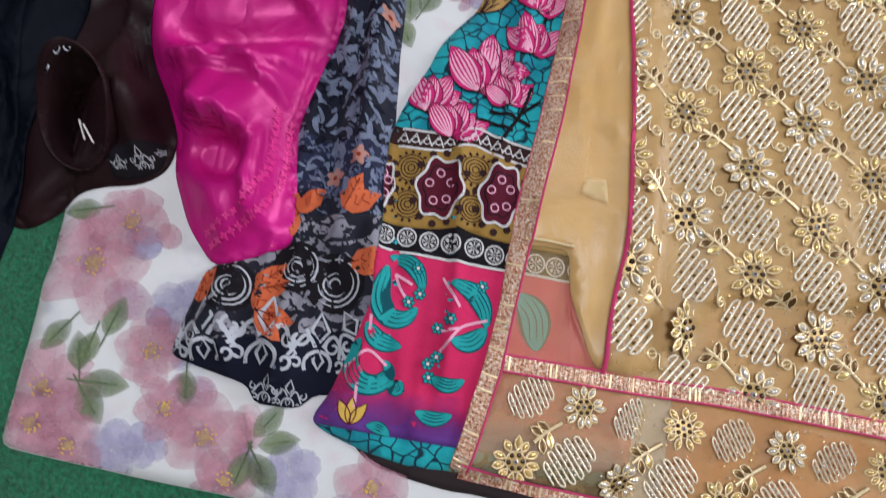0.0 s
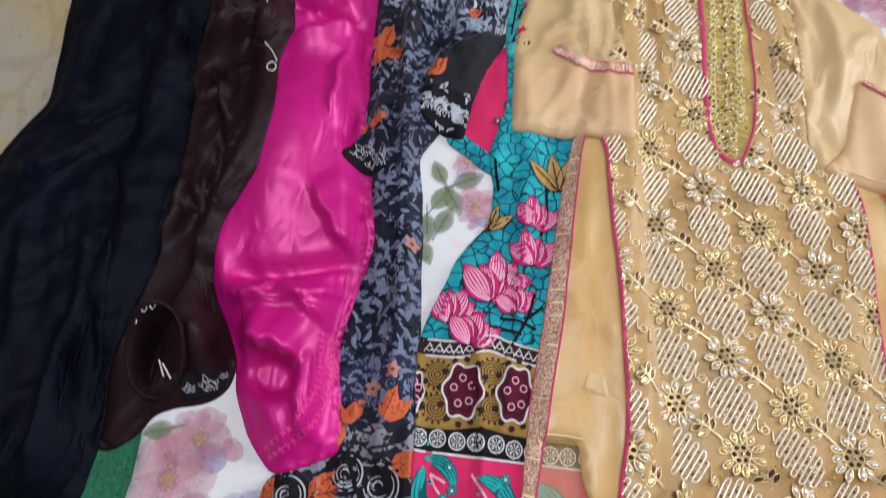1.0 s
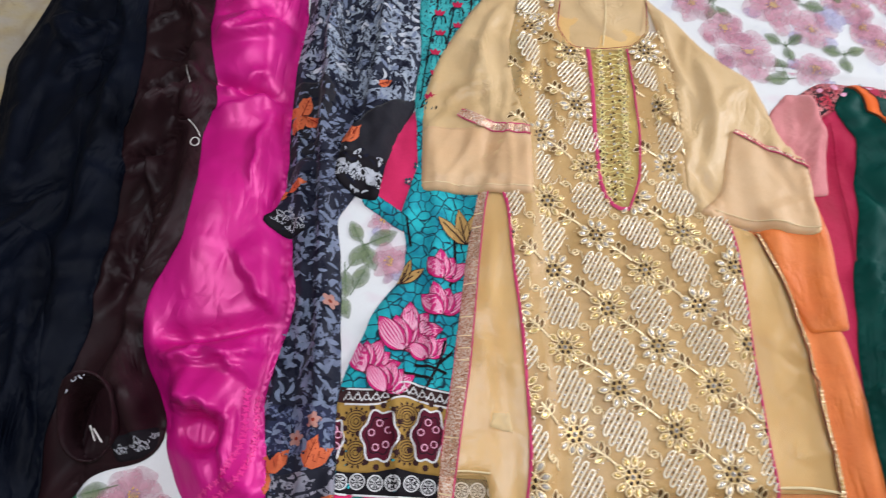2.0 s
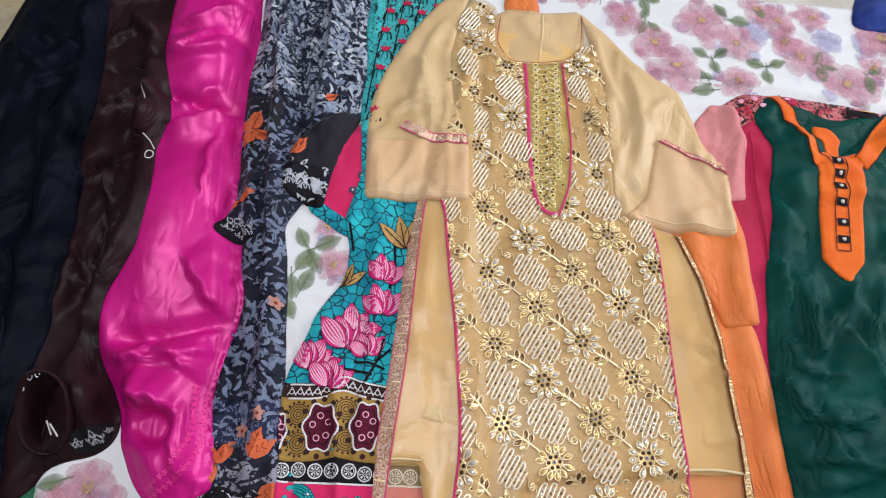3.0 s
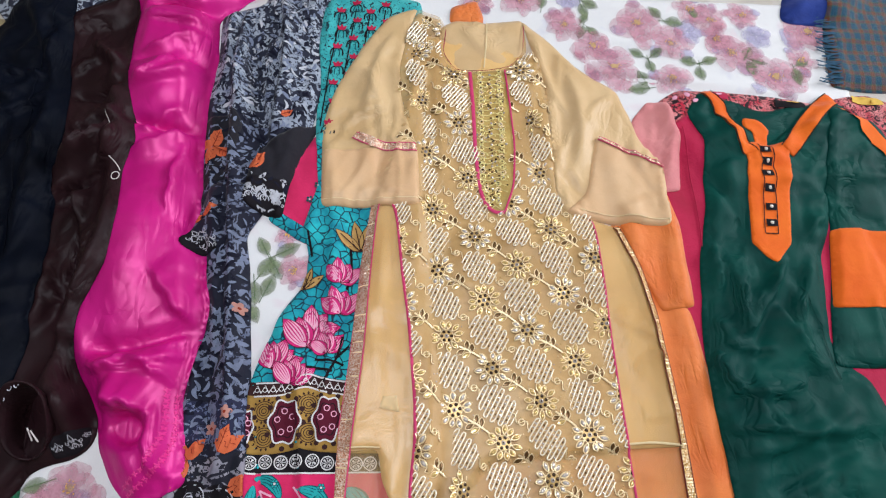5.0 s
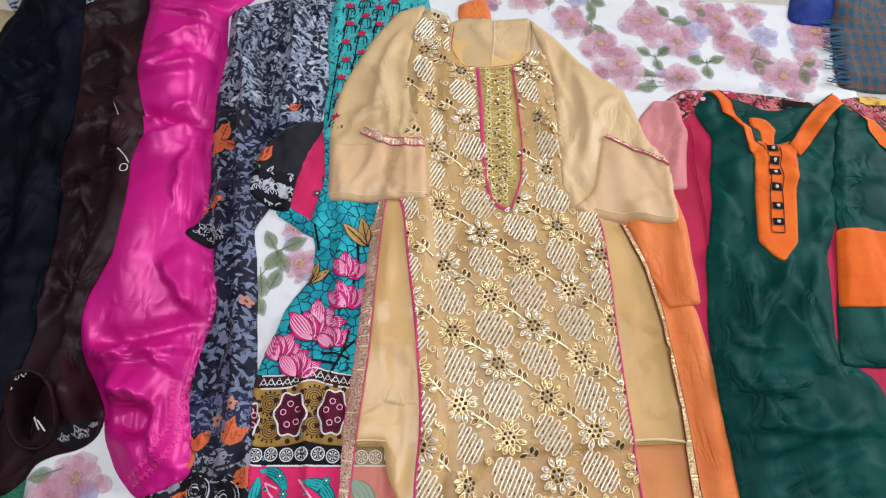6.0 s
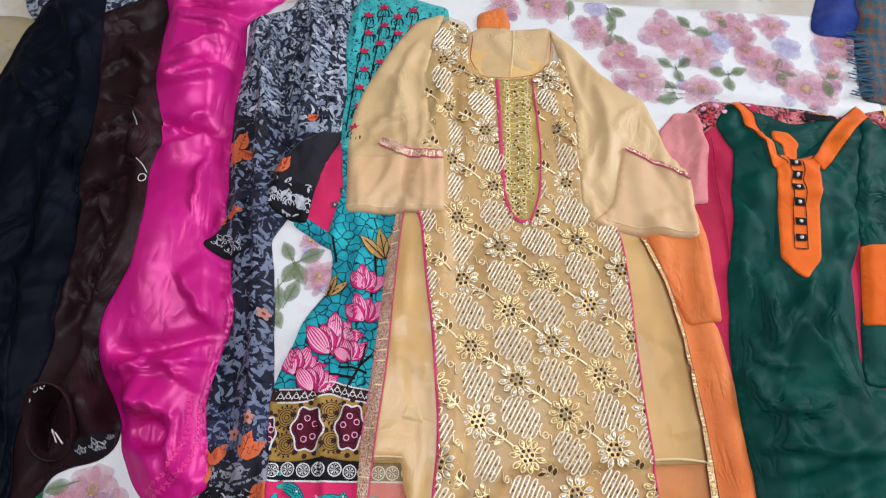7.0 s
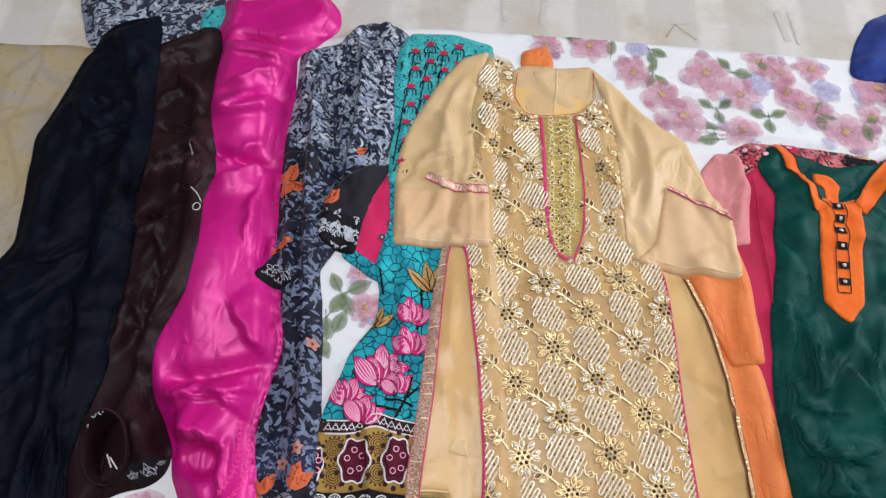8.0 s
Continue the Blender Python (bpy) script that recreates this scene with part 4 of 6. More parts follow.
# crisp folds: a crest that slopes off to its left and drops sharply to its right
BROWN.pleats = ((-0.734, 0.209, -0.695, 0.249, 0.010, 0.020), (-0.695, 0.249, -0.638, 0.195, 0.010, 0.020), (-0.736, 0.090, -0.637, 0.190, 0.014, 0.026), (-0.668, 0.198, -0.722, 0.149, 0.008, 0.016),
                (-0.694, 0.102, -0.672, 0.004, 0.010, 0.016), (-0.763, 0.320, -0.716, 0.365, 0.008, 0.018), (-0.716, 0.365, -0.675, 0.322, 0.008, 0.018), (-0.672, -0.080, -0.707, -0.033, 0.009, 0.016),
                (-0.650, -0.125, -0.640, -0.056, 0.009, 0.014), (-0.713, -0.108, -0.700, 0.004, 0.010, 0.018))
MAGENTA.pleats = ((-0.539, 0.405, -0.649, 0.362, 0.012, 0.024), (-0.644, 0.278, -0.588, 0.350, 0.008, 0.018), (-0.527, 0.210, -0.626, 0.177, 0.012, 0.024), (-0.543, 0.201, -0.558, 0.069, 0.009, 0.018),
                  (-0.620, 0.210, -0.560, 0.247, 0.007, 0.014), (-0.560, -0.030, -0.487, -0.095, 0.009, 0.030), (-0.607, -0.170, -0.567, -0.146, 0.010, 0.014),
                  (-0.567, -0.146, -0.491, -0.176, 0.010, 0.014), (-0.594, -0.205, -0.528, -0.216, 0.026, 0.030), (-0.528, -0.216, -0.512, -0.290, 0.010, 0.020))
GREEN.pleats = ((0.277, -0.079, 0.384, 0.051, 0.0112, 0.020), (0.384, 0.051, 0.453, 0.120, 0.0080, 0.014), (0.381, -0.128, 0.347, -0.028, 0.0096, 0.018), (0.262, -0.012, 0.263, 0.060, 0.0064, 0.012),
                (0.283, -0.043, 0.307, 0.040, 0.0064, 0.012), (0.228, -0.107, 0.263, -0.163, 0.0064, 0.012), (0.247, -0.173, 0.358, -0.144, 0.0064, 0.014), (0.245, -0.223, 0.422, -0.201, 0.0080, 0.018),
                (0.257, -0.095, 0.325, -0.099, 0.0064, 0.012), (0.295, -0.220, 0.292, -0.161, 0.0064, 0.014))
GREEN.stiff = (0.325, 0.045, 0.405, 0.25)
KURTA.pleats = ((-0.158, 0.39, -0.176, 0.12, 0.0045, 0.018), (-0.01, 0.40, 0.022, 0.14, 0.004, 0.016), (0.100, -0.055, 0.150, -0.090, 0.008, 0.016), (0.165, -0.105, 0.120, -0.135, 0.008, 0.016), (0.120, -0.205, 0.172, -0.192, 0.006, 0.014), (-0.255, -0.100, -0.205, -0.145, 0.008, 0.014),
                (-0.235, -0.235, -0.228, 0.060, 0.004, 0.012), (-0.262, -0.030, -0.225, -0.060, 0.004, 0.014))
SLEEVE_R.pleats = ((0.060, 0.300, 0.030, 0.180, 0.005, 0.02),)
NAVY.pleats = ((-0.862, 0.320, -0.803, 0.311, 0.012, 0.020), (-0.795, 0.402, -0.748, 0.263, 0.010, 0.018), (-0.858, 0.222, -0.788, 0.271, 0.012, 0.024), (-0.741, 0.102, -0.783, 0.208, 0.010, 0.02))
BROWN.deep = 1.6
NAVY.deep = 1.3
NAVYLEG.deep = 1.3
MAGENTA.deep, NAVYPRINT.deep, SLEEVE_L.deep, SLEEVE_R.deep = 1.45, 2.2, 1.3, 1.4

# ---------------------------------------------------------------- ground cloths
tagged(part("floor_mat", sheet_mesh("floor_mat", floor_mat, step=0.03), M_mat, None), "pale beige printed cloth mat spread over the carpet", "floor mat", "", "structure")
bedsheet = thing("bed_sheet", -0.05, 0.03, MAT, "white cotton sheet printed with pink flowers spread under clothes", "sheet")
part("sheet_cloth", sheet_mesh("sheet_cloth", SHEET, step=0.012), M_sheet, bedsheet)
blue_bundle = thing("folded_cloth", 0.55, 0.62, MAT, "royal blue cotton cloth bunched on the floor mat", "cloth")
part("cloth", sheet_mesh("cloth", BLUE, step=0.01), M_blue, blue_bundle)
shawl = thing("plaid_shawl", 0.65, 0.55, MAT, "blue and rust plaid wool shawl with frayed fringe", "shawl")
part("wool_cloth", sheet_mesh("wool_cloth", SHAWL, step=0.01), M_plaid, shawl)

# ---------------------------------------------------------------- garments, plain forms
greytop = thing("grey_floral_shirt", -0.82, 0.52, MAT, "grey blue floral cotton shirt crumpled beneath dark trousers", "shirt")
part("shirt_body", sheet_mesh("shirt_body", GREYTOP), M_printlight, greytop)
part("hem_strip", sheet_mesh("hem_strip", TEALBIT), M_tealtop, greytop, "turquoise printed strip")
navy = thing("navy_trousers", -0.82, 0.05, MAT, "navy black cotton trousers laid lengthwise with soft creases", "trousers")
part("trouser_leg", sheet_mesh("trouser_leg", NAVY, step=0.006), M_navy, navy)
part("trouser_leg", sheet_mesh("trouser_leg", NAVYLEG, step=0.006), M_navy, navy)
Motif(NAVY, 0.0006).strip(smooth_line([(-0.805, 0.48), (-0.815, 0.34), (-0.80, 0.15), (-0.775, 0.0)]), 0.0022, M_navy, 0, 0.0014).put("seam", navy)
brown = thing("brown_trousers", -0.69, 0.08, MAT, "dark brown trousers with an embroidered band at the open cuff", "trousers")
part("trouser_leg", sheet_mesh("trouser_leg", BROWN, step=0.006), M_brown, brown)
magenta = thing("magenta_trousers", -0.57, 0.1, MAT, "magenta satin trousers with embroidered scalloped hem", "trousers")
part("trouser_leg", sheet_mesh("trouser_leg", MAGENTA, step=0.0055), M_magenta, magenta)
navyprint = thing("navy_floral_kameez", -0.46, 0.05, MAT, "navy and grey floral cotton kameez with scrolled white hem border", "kameez")
part("kameez_body", sheet_mesh("kameez_body", NAVYPRINT, step=0.006), M_print, navyprint)
part("sleeve", sheet_mesh("sleeve", NAVYSLEEVE_A, step=0.006), M_print, navyprint)
part("sleeve", sheet_mesh("sleeve", NAVYSLEEVE_B, step=0.006), M_black, navyprint, "black sleeve with white printed cuff")
turq = thing("turquoise_floral_kameez", -0.3, 0.0, MAT, "turquoise and pink kameez printed with magnolias and patterned borders", "kameez")
part("kameez_body", sheet_mesh("kameez_body", TURQ, step=0.006), M_crackle, turq)
part("sleeve", sheet_mesh("sleeve", PINKSLEEVE, step=0.006), M_pink, turq, "hot pink sleeve with crackle border")
part("net_hem", sheet_mesh("net_hem", UNDERSKIRT), M_underskirt, turq, "dark brown net hem")
orange = thing("orange_dress", 0.15, -0.15, MAT, "orange lawn dress lying beneath the gold kurta", "dress")
part("dress_body", sheet_mesh("dress_body", ORANGE), M_peach, orange)
part("sleeve", sheet_mesh("sleeve", ORANGESLEEVE), M_peach, orange)
part("collar_tip", sheet_mesh("collar_tip", COLLAR), M_peach, orange)
redprint = thing("red_print_dupatta", 0.4, 0.3, MAT, "dark red block printed scarf rumpled under the green kurta", "scarf")
part("scarf_cloth", sheet_mesh("scarf_cloth", REDPRINT), M_redprint, redprint)
crimson = thing("crimson_kurta", 0.35, 0.0, MAT, "crimson cotton kurta hidden beneath the teal one", "kurta")
part("kurta_body", sheet_mesh("kurta_body", CRIMSON, step=0.01), M_crimson, crimson)
rose = thing("pink_blouse", 0.2, 0.25, MAT, "dusty pink cotton blouse half covered by a sleeve", "blouse")
part("blouse_body", sheet_mesh("blouse_body", ROSE), M_rose, rose)
green = thing("teal_kurta", 0.38, 0.0, MAT, "dark teal cotton kurta with orange neckline and button placket", "kurta")
part("kurta_body", sheet_mesh("kurta_body", GREEN, step=0.0065), M_teal, green)
part("back_neck", sheet_mesh("back_neck", GREENBACK), M_teal, green)
part("sleeve", sheet_mesh("sleeve", GREENSLEEVE, step=0.0065), M_teal, green)
kurta = thing("gold_kurta", -0.06, 0.0, MAT, "sheer beige gold kurta with sequin embroidery and rose gold braid", "kurta")
part("kurta_body", sheet_mesh("kurta_body", KURTA, step=0.0065), M_organza, kurta)
part("lining", sheet_mesh("lining", LINING, step=0.008), M_lining, kurta)
part("back_neck", sheet_mesh("back_neck", NECKBACK), M_sleeve, kurta)
part("sleeve", sheet_mesh("sleeve", SLEEVE_L, step=0.006), M_sleeve, kurta)
part("sleeve", sheet_mesh("sleeve", SLEEVE_R, step=0.006), M_sleeve, kurta)
part("turned_cuff", sheet_mesh("turned_cuff", CUFF_R, step=0.006), M_cuff, kurta)

def patch(name, cloth, outline, m, parent, label="", lift=0.0005, step=0.005):
    return part(name, sheet_mesh(name, cloth, outline, step, lift + 0.0007, 0.0), m, parent, label)


# ---------------------------------------------------------------- gold kurta: panel, braids, pipings
PIPE_L = [(-0.237, 0.125), (-0.223, 0.088), (-0.211, -0.002), (-0.198, -0.078), (-0.191, -0.14), (-0.185, -0.191), (-0.183, -0.244), (-0.187, -0.295), (-0.186, -0.353)]
PIPE_R = [(0.074, 0.112), (0.080, 0.080), (0.083, 0.036), (0.089, -0.034), (0.094, -0.14), (0.102, -0.236), (0.108, -0.299), (0.112, -0.345)]
PANEL = resample([(-0.206, 0.500), (-0.165, 0.490), (-0.162, 0.405), (-0.143, 0.370), (-0.09, 0.372), (-0.042, 0.384), (-0.017, 0.42), (0.008, 0.42), (0.026, 0.3), (0.03, 0.125)] + PIPE_R
                 + PIPE_L[::-1] + [(-0.232, 0.25), (-0.236, 0.38), (-0.222, 0.455)], 0.007, 1)
HEM = resample([(-0.268, -0.368), (-0.084, -0.361), (0.05, -0.357), (0.195, -0.355), (0.205, -0.455), (-0.232, -0.452), (-0.288, -0.448)], 0.007, 1)
PLACKET = resample([(-0.113, 0.371), (-0.108, 0.30), (-0.104, 0.22), (-0.097, 0.15), (-0.089, 0.118), (-0.072, 0.098), (-0.052, 0.112), (-0.042, 0.15), (-0.040, 0.227), (-0.046, 0.30), (-0.054, 0.378)], 0.006, 2)
part("front_panel", sheet_mesh("front_panel", KURTA, PANEL, 0.0065, 0.0010, 0.0), M_net, kurta, "beige net panel")
part("hem_panel", sheet_mesh("hem_panel", KURTA, HEM, 0.0065, 0.0010, 0.0), M_nethem, kurta, "beige net hem panel")
placket = part("placket", sheet_mesh("placket", KURTA, PLACKET, 0.007, 0.0016, 0.0), fabric("yellow_gold_tissue", lin(206, 176, 100), lin(176, 142, 74), 0.45, 0.5, 0.1, 30, 900, 0.4, 0.3), kurta, "yellow gold beaded placket")


def piping(name, path, cloth, parent, m=None, width=0.0042, lift=0.0008):
    Motif(cloth, lift).strip(smooth_line(path), width, m or I_piping, 0.0, 0.0016).put(name, parent, "pink corded piping")


piping("piping", PIPE_L, KURTA, kurta)
piping("piping", PIPE_R, KURTA, kurta, width=0.0034)
piping("piping", [(-0.113, 0.371), (-0.108, 0.30), (-0.104, 0.22), (-0.097, 0.15), (-0.089, 0.118), (-0.070, 0.097), (-0.058, 0.104)], KURTA, kurta, width=0.006, lift=0.002)
piping("piping", [(-0.058, 0.104), (-0.043, 0.15), (-0.040, 0.227), (-0.046, 0.30), (-0.053, 0.378)], KURTA, kurta, width=0.0032, lift=0.002)
piping("piping", [(-0.154, 0.465), (-0.159, 0.412), (-0.139, 0.378), (-0.09, 0.378), (-0.044, 0.390), (-0.021, 0.422), (-0.017, 0.485)], KURTA, kurta, ink("dull_pink_piping", lin(176, 80, 92)), 0.004, 0.0012)


I_rededge = ink("dull_red_edge", lin(112, 54, 46))


def braid(name, path, width, cloth, parent, edge=None, metal=None):
    """A ribbon with raised cross ridges between two corded edges."""
    line = smooth_line(path, 0.004, 12)
    d = np.gradient(line, axis=0)
    d /= np.linalg.norm(d, axis=1)[:, None]
    nrm = np.c_[-d[:, 1], d[:, 0]]
    metal = metal or S_braid
    mo = Motif(cloth, 0.0012).strip(line, width, metal, 0.0, 0.0006)
    for i in range(1, len(line) - 1):
        a, b = line[i] - nrm[i] * width * 0.40, line[i] + nrm[i] * width * 0.40
        # Random cream ridges paint in extra glints.
        mo.strip(np.array([a, (a + b) / 2, b]) + d[i] * (random.random() - 0.5) * 0.001, 0.0019, S_cream if random.random() < 0.15 else metal, 0.0006, 0.0006)
    ob = mo.put(name, parent, "metallic ribbon braid")
    for side in (-1, 1):
        Motif(cloth, 0.0012).strip(line + nrm * width * 0.5 * side, 0.0020, edge or I_piping, 0.0, 0.0012).put("braid_edge", ob)


braid("braid", [(-0.258, 0.125), (-0.263, 0.085), (-0.266, 0.0), (-0.268, -0.13), (-0.274, -0.215), (-0.278, -0.30), (-0.281, -0.37), (-0.293, -0.454)], 0.019, KURTA, kurta)
braid("braid", [(-0.270, -0.361), (-0.17, -0.357), (-0.08, -0.351), (0.05, -0.349), (0.20, -0.349)], 0.014, KURTA, kurta)
braid("braid", [(-0.290, -0.455), (-0.237, -0.459), (0.0, -0.458), (0.205, -0.461)], 0.012, KURTA, kurta)
braid("braid", [(0.116, 0.090), (0.143, 0.026), (0.159, -0.043), (0.168, -0.121), (0.175, -0.183), (0.183, -0.297), (0.20, -0.455)], 0.0125, KURTA, kurta, I_rededge, S_goldbraid)
patch("sleeve_hem", SLEEVE_L, clip_band(SLEEVE_L.r, -0.25, 0.208, 0.10, -0.99), M_cuff, kurta, "pinkish double hem of the sleeve", 0.0003)
braid("sleeve_braid", [(-0.298, 0.230), (-0.270, 0.215), (-0.235, 0.208), (-0.192, 0.209)], 0.013, SLEEVE_L, kurta)
braid("sleeve_braid", [(0.100, 0.250), (0.151, 0.229), (0.203, 0.201)], 0.007, CUFF_R, kurta)
Motif(SLEEVE_L, 0.004).lobe([(-0.292, 0.236), (-0.262, 0.222), (-0.255, 0.205), (-0.272, 0.207)], S_braid, 0.0, 0.0003).put("braid_fold", kurta, "shiny folded braid end")


S_bed = shiny("pale_gold_tissue", lin(196, 162, 104), 0.35, 0.4)
# Bronze outline beneath the threads: their contour shade, put in as colour.
I_threadshade = ink("painted_thread_shade", lin(146, 106, 60), 0.6, 0.4)
# Darker gold inside the petals paints the shade round the sequins.
S_shade = shiny("painted_petal_shade", lin(150, 116, 68), 0.35, 0.5)


def flower_motif(sequin, seed):
    """Eleven looped sequin petals round a ring of dark stones."""
    rnd = random.Random(seed)
    mo = Motif()
    for i in range(11):
        a = 360 / 11 * i + rnd.uniform(-6, 6)
        c, s = math.cos(radians(a)), math.sin(radians(a))
        ln = rnd.uniform(0.0095, 0.0125)
        p = petal(0.0088 * c, 0.0088 * s, ln, 0.0056, a, 6, 1.1)
        mo.lobe(petal(0.0078 * c, 0.0078 * s, ln * 1.15, 0.0086, a, 6, 0.8), I_threadshade, -0.0003, 0.0001)
        mo.lobe(p, S_shade, 0.0, 0.0002)
        c2, s2 = 0.0088 + ln * 0.55, 0
        mo.disc(c2 * c, c2 * s, ln * 0.34, sequin, 0.0003, 0.0018, ry=0.0022, turn=a, n=7)
        mo.strip(np.vstack([p, p[:1]]), 0.0015, S_cream, 0.0004, 0.0010)
    for i in range(6):
        a = radians(60 * i + 12)
        mo.disc(0.0058 * math.cos(a), 0.0058 * math.sin(a), 0.0021, S_dark, 0.0006, 0.0009, n=7)
    mo.disc(0, 0, 0.0084, S_bed, 0.0002, 0.0003, n=12)
    mo.ring(0, 0, 0.0082, 0.0010, S_cream, 0.0, 0.0008)
    mo.disc(0, 0, 0.0026, S_silver, 0.0006, 0.0016, n=8)
    mo.disc(0, 0, 0.0014, S_dark, 0.0014, 0.0014, n=6)
    return mo


def lozenge_motif(axis, lean, seed):
    """A leaf-shaped serpentine of cream thread with rows of sequins between."""
    rnd = random.Random(seed)
    mo = Motif()
    e = np.array([math.cos(radians(axis)), math.sin(radians(axis))])
    b = np.array([math.cos(radians(lean)), math.sin(radians(lean))])
    path, n = [], 11
    for k in range(n):
        s = -0.0225 + 0.045 * k / (n - 1)
        h = 0.0185 * math.sqrt(max(0.12, 1 - (s / 0.0255) ** 2)) * rnd.uniform(0.93, 1.07)
        lo, hi = e * s - b * h, e * s + b * h
        path += [lo, hi] if k % 2 == 0 else [hi, lo]
        if k < n - 1:
            mid = e * (s + 0.0025)
            m = max(2, int(h / 0.0027))
            for j in range(m):
                q = mid + b * h * (-0.8 + 1.6 * (j + 0.5) / m)
                mo.disc(q[0], q[1], 0.0014 if k % 2 == 0 else 0.0009, S_silver if (j + k) % 3 else S_bronze, 0.0002, 0.0012, n=5)
    mo.strip(smooth_line(path, 0.003, 1), 0.0017, S_white, 0.0002, 0.0012)
    return mo


def sprig_motif(axis):
    """A thick stem with four dark teardrop leaves."""
    mo = Motif()
    e = np.array([math.cos(radians(axis)), math.sin(radians(axis))])
    mo.strip(bend(-e * 0.016, (0.001, 0.002), e * 0.018), 0.0048, I_threadshade, -0.0003, 0.0002)
    mo.strip(bend(-e * 0.016, (0.001, 0.002), e * 0.018), 0.0030, S_cream, 0.0, 0.0012)
    for s, side, m in ((-0.004, 1, S_bronze), (0.004, 1, S_bronze), (-0.007, -1, S_bronze), (0.002, -1, S_gold)):
        q = e * s
        p = petal(q[0], q[1], 0.0145, 0.0070, axis + 180 - side * 62, 6, 1.2)
        mo.lobe(p, m, 0.0, 0.0008)
        mo.strip(np.vstack([p, p[:1]]), 0.0013, S_cream, 0.0002, 0.0008)
    return mo


def vine_motif(axis):
    """A curling thread with one small ring."""
    mo = Motif()
    e = np.array([math.cos(radians(axis)), math.sin(radians(axis))])
    nn = np.array([-e[1], e[0]])
    t = np.linspace(-1, 1, 18)[:, None]
    mo.strip(e * t * 0.016 + nn * np.sin(t * 5.5) * 0.0045, 0.0028, I_threadshade, -0.0003, 0.0001)
    mo.strip(e * t * 0.016 + nn * np.sin(t * 5.5) * 0.0045, 0.0016, S_cream, 0.0, 0.0010)
    mo.ring(0, 0, 0.0042, 0.0020, S_cream, 0.0, 0.0012, 10)
    mo.disc(0, 0, 0.0014, S_gold, 0.0, 0.0008, n=6)
    return mo


def embroider(name, motif, meshes, x, y, turn, outline, size=1.0, lift=0.0012, bar=None):
    """Sews a motif on the kurta; one that crosses a seam is cut off at the seam."""
    d = float(edge_distance(outline, np.array([x]), np.array([y]))[0])
    if d < -0.022:
        return
    e = 0.006
    z, zx, zy = (float(v) for v in KURTA.z(np.array([x, x + e, x]), np.array([y, y, y + e])))
    up = Vector((-(zx - z) / e, -(zy - z) / e, 1)).normalized()
    tilt = Vector((0, 0, 1)).rotation_difference(up).to_matrix().to_4x4()
    m = Matrix.Translation((x, y, z + lift)) @ tilt @ Matrix.Rotation(radians(turn), 4, "Z") @ Matrix.Scale(size, 4)
    cut = bar is not None and float(edge_distance(bar, np.array([x]), np.array([y]))[0]) > -0.024
    if d < 0.024 or cut:
        me = motif.mesh(name)
        keep = bmesh.new()
        keep.from_mesh(me)
        pts = [m @ f.calc_center_median() for f in keep.faces]
        px, py = np.array([p.x for p in pts]), np.array([p.y for p in pts])
        out = edge_distance(outline, px, py) < 0.001
        if cut:
            out |= edge_distance(bar, px, py) > -0.001
        bmesh.ops.delete(keep, geom=[f for f, o in zip(list(keep.faces), out) if o], context="FACES")
        if not len(keep.faces):
            keep.free()
            bpy.data.meshes.remove(me)
            return
        keep.to_mesh(me)
        keep.free()
        ob = part(name, me, motif.mats, kurta)
    else:
        if id(motif) not in meshes:
            meshes[id(motif)] = motif.mesh(name)
            for mt in motif.mats:
                meshes[id(motif)].materials.append(mt)
        ob = part(name, meshes[id(motif)], None, kurta)
    ob.matrix_basis = m


U, V, A0 = (0.0645, -0.0430), (0.0125, -0.1005), (-0.157, 0.003)
F_SILVER, F_GOLD = [flower_motif(S_silver, s) for s in (1, 2)], [flower_motif(S_gold, s) for s in (3, 4)]
LOZ, LOZ_HEM = [lozenge_motif(-36, 62, s) for s in (5, 6)], [lozenge_motif(40, 128, s) for s in (7, 8)]
SPRIG, VINE = sprig_motif(-33), vine_motif(-34)
shared, jig = {}, random.Random(12)
for i in range(-5, 9):
    for j in range(-6, 7):
        x, y = A0[0] + i * U[0] + j * V[0] + jig.uniform(-0.002, 0.002), A0[1] + i * U[1] + j * V[1] + jig.uniform(-0.002, 0.002)
        if not (-0.27 < x < 0.15 and -0.40 < y < 0.55):
            continue
        kind = F_SILVER if (i + j) % 2 == 0 else F_GOLD
        embroider("embroidered_flower", kind[jig.randrange(2)], shared, x, y, jig.choice((0, 60, 120, 180)) + jig.uniform(-10, 10), PANEL, jig.uniform(1.18, 1.30), bar=PLACKET)
        embroider("embroidered_leaf", LOZ[jig.randrange(2)], shared, x + V[0] / 2, y + V[1] / 2, jig.uniform(-6, 6), PANEL, jig.uniform(1.14, 1.26), bar=PLACKET)
        embroider("embroidered_sprig", SPRIG, shared, x + U[0] / 2, y + U[1] / 2, jig.uniform(-6, 6), PANEL, bar=PLACKET)
        embroider("embroidered_vine", VINE, shared, x + V[0] / 2 + U[0] / 2, y + V[1] / 2 + U[1] / 2, jig.uniform(-8, 8), PANEL, bar=PLACKET)
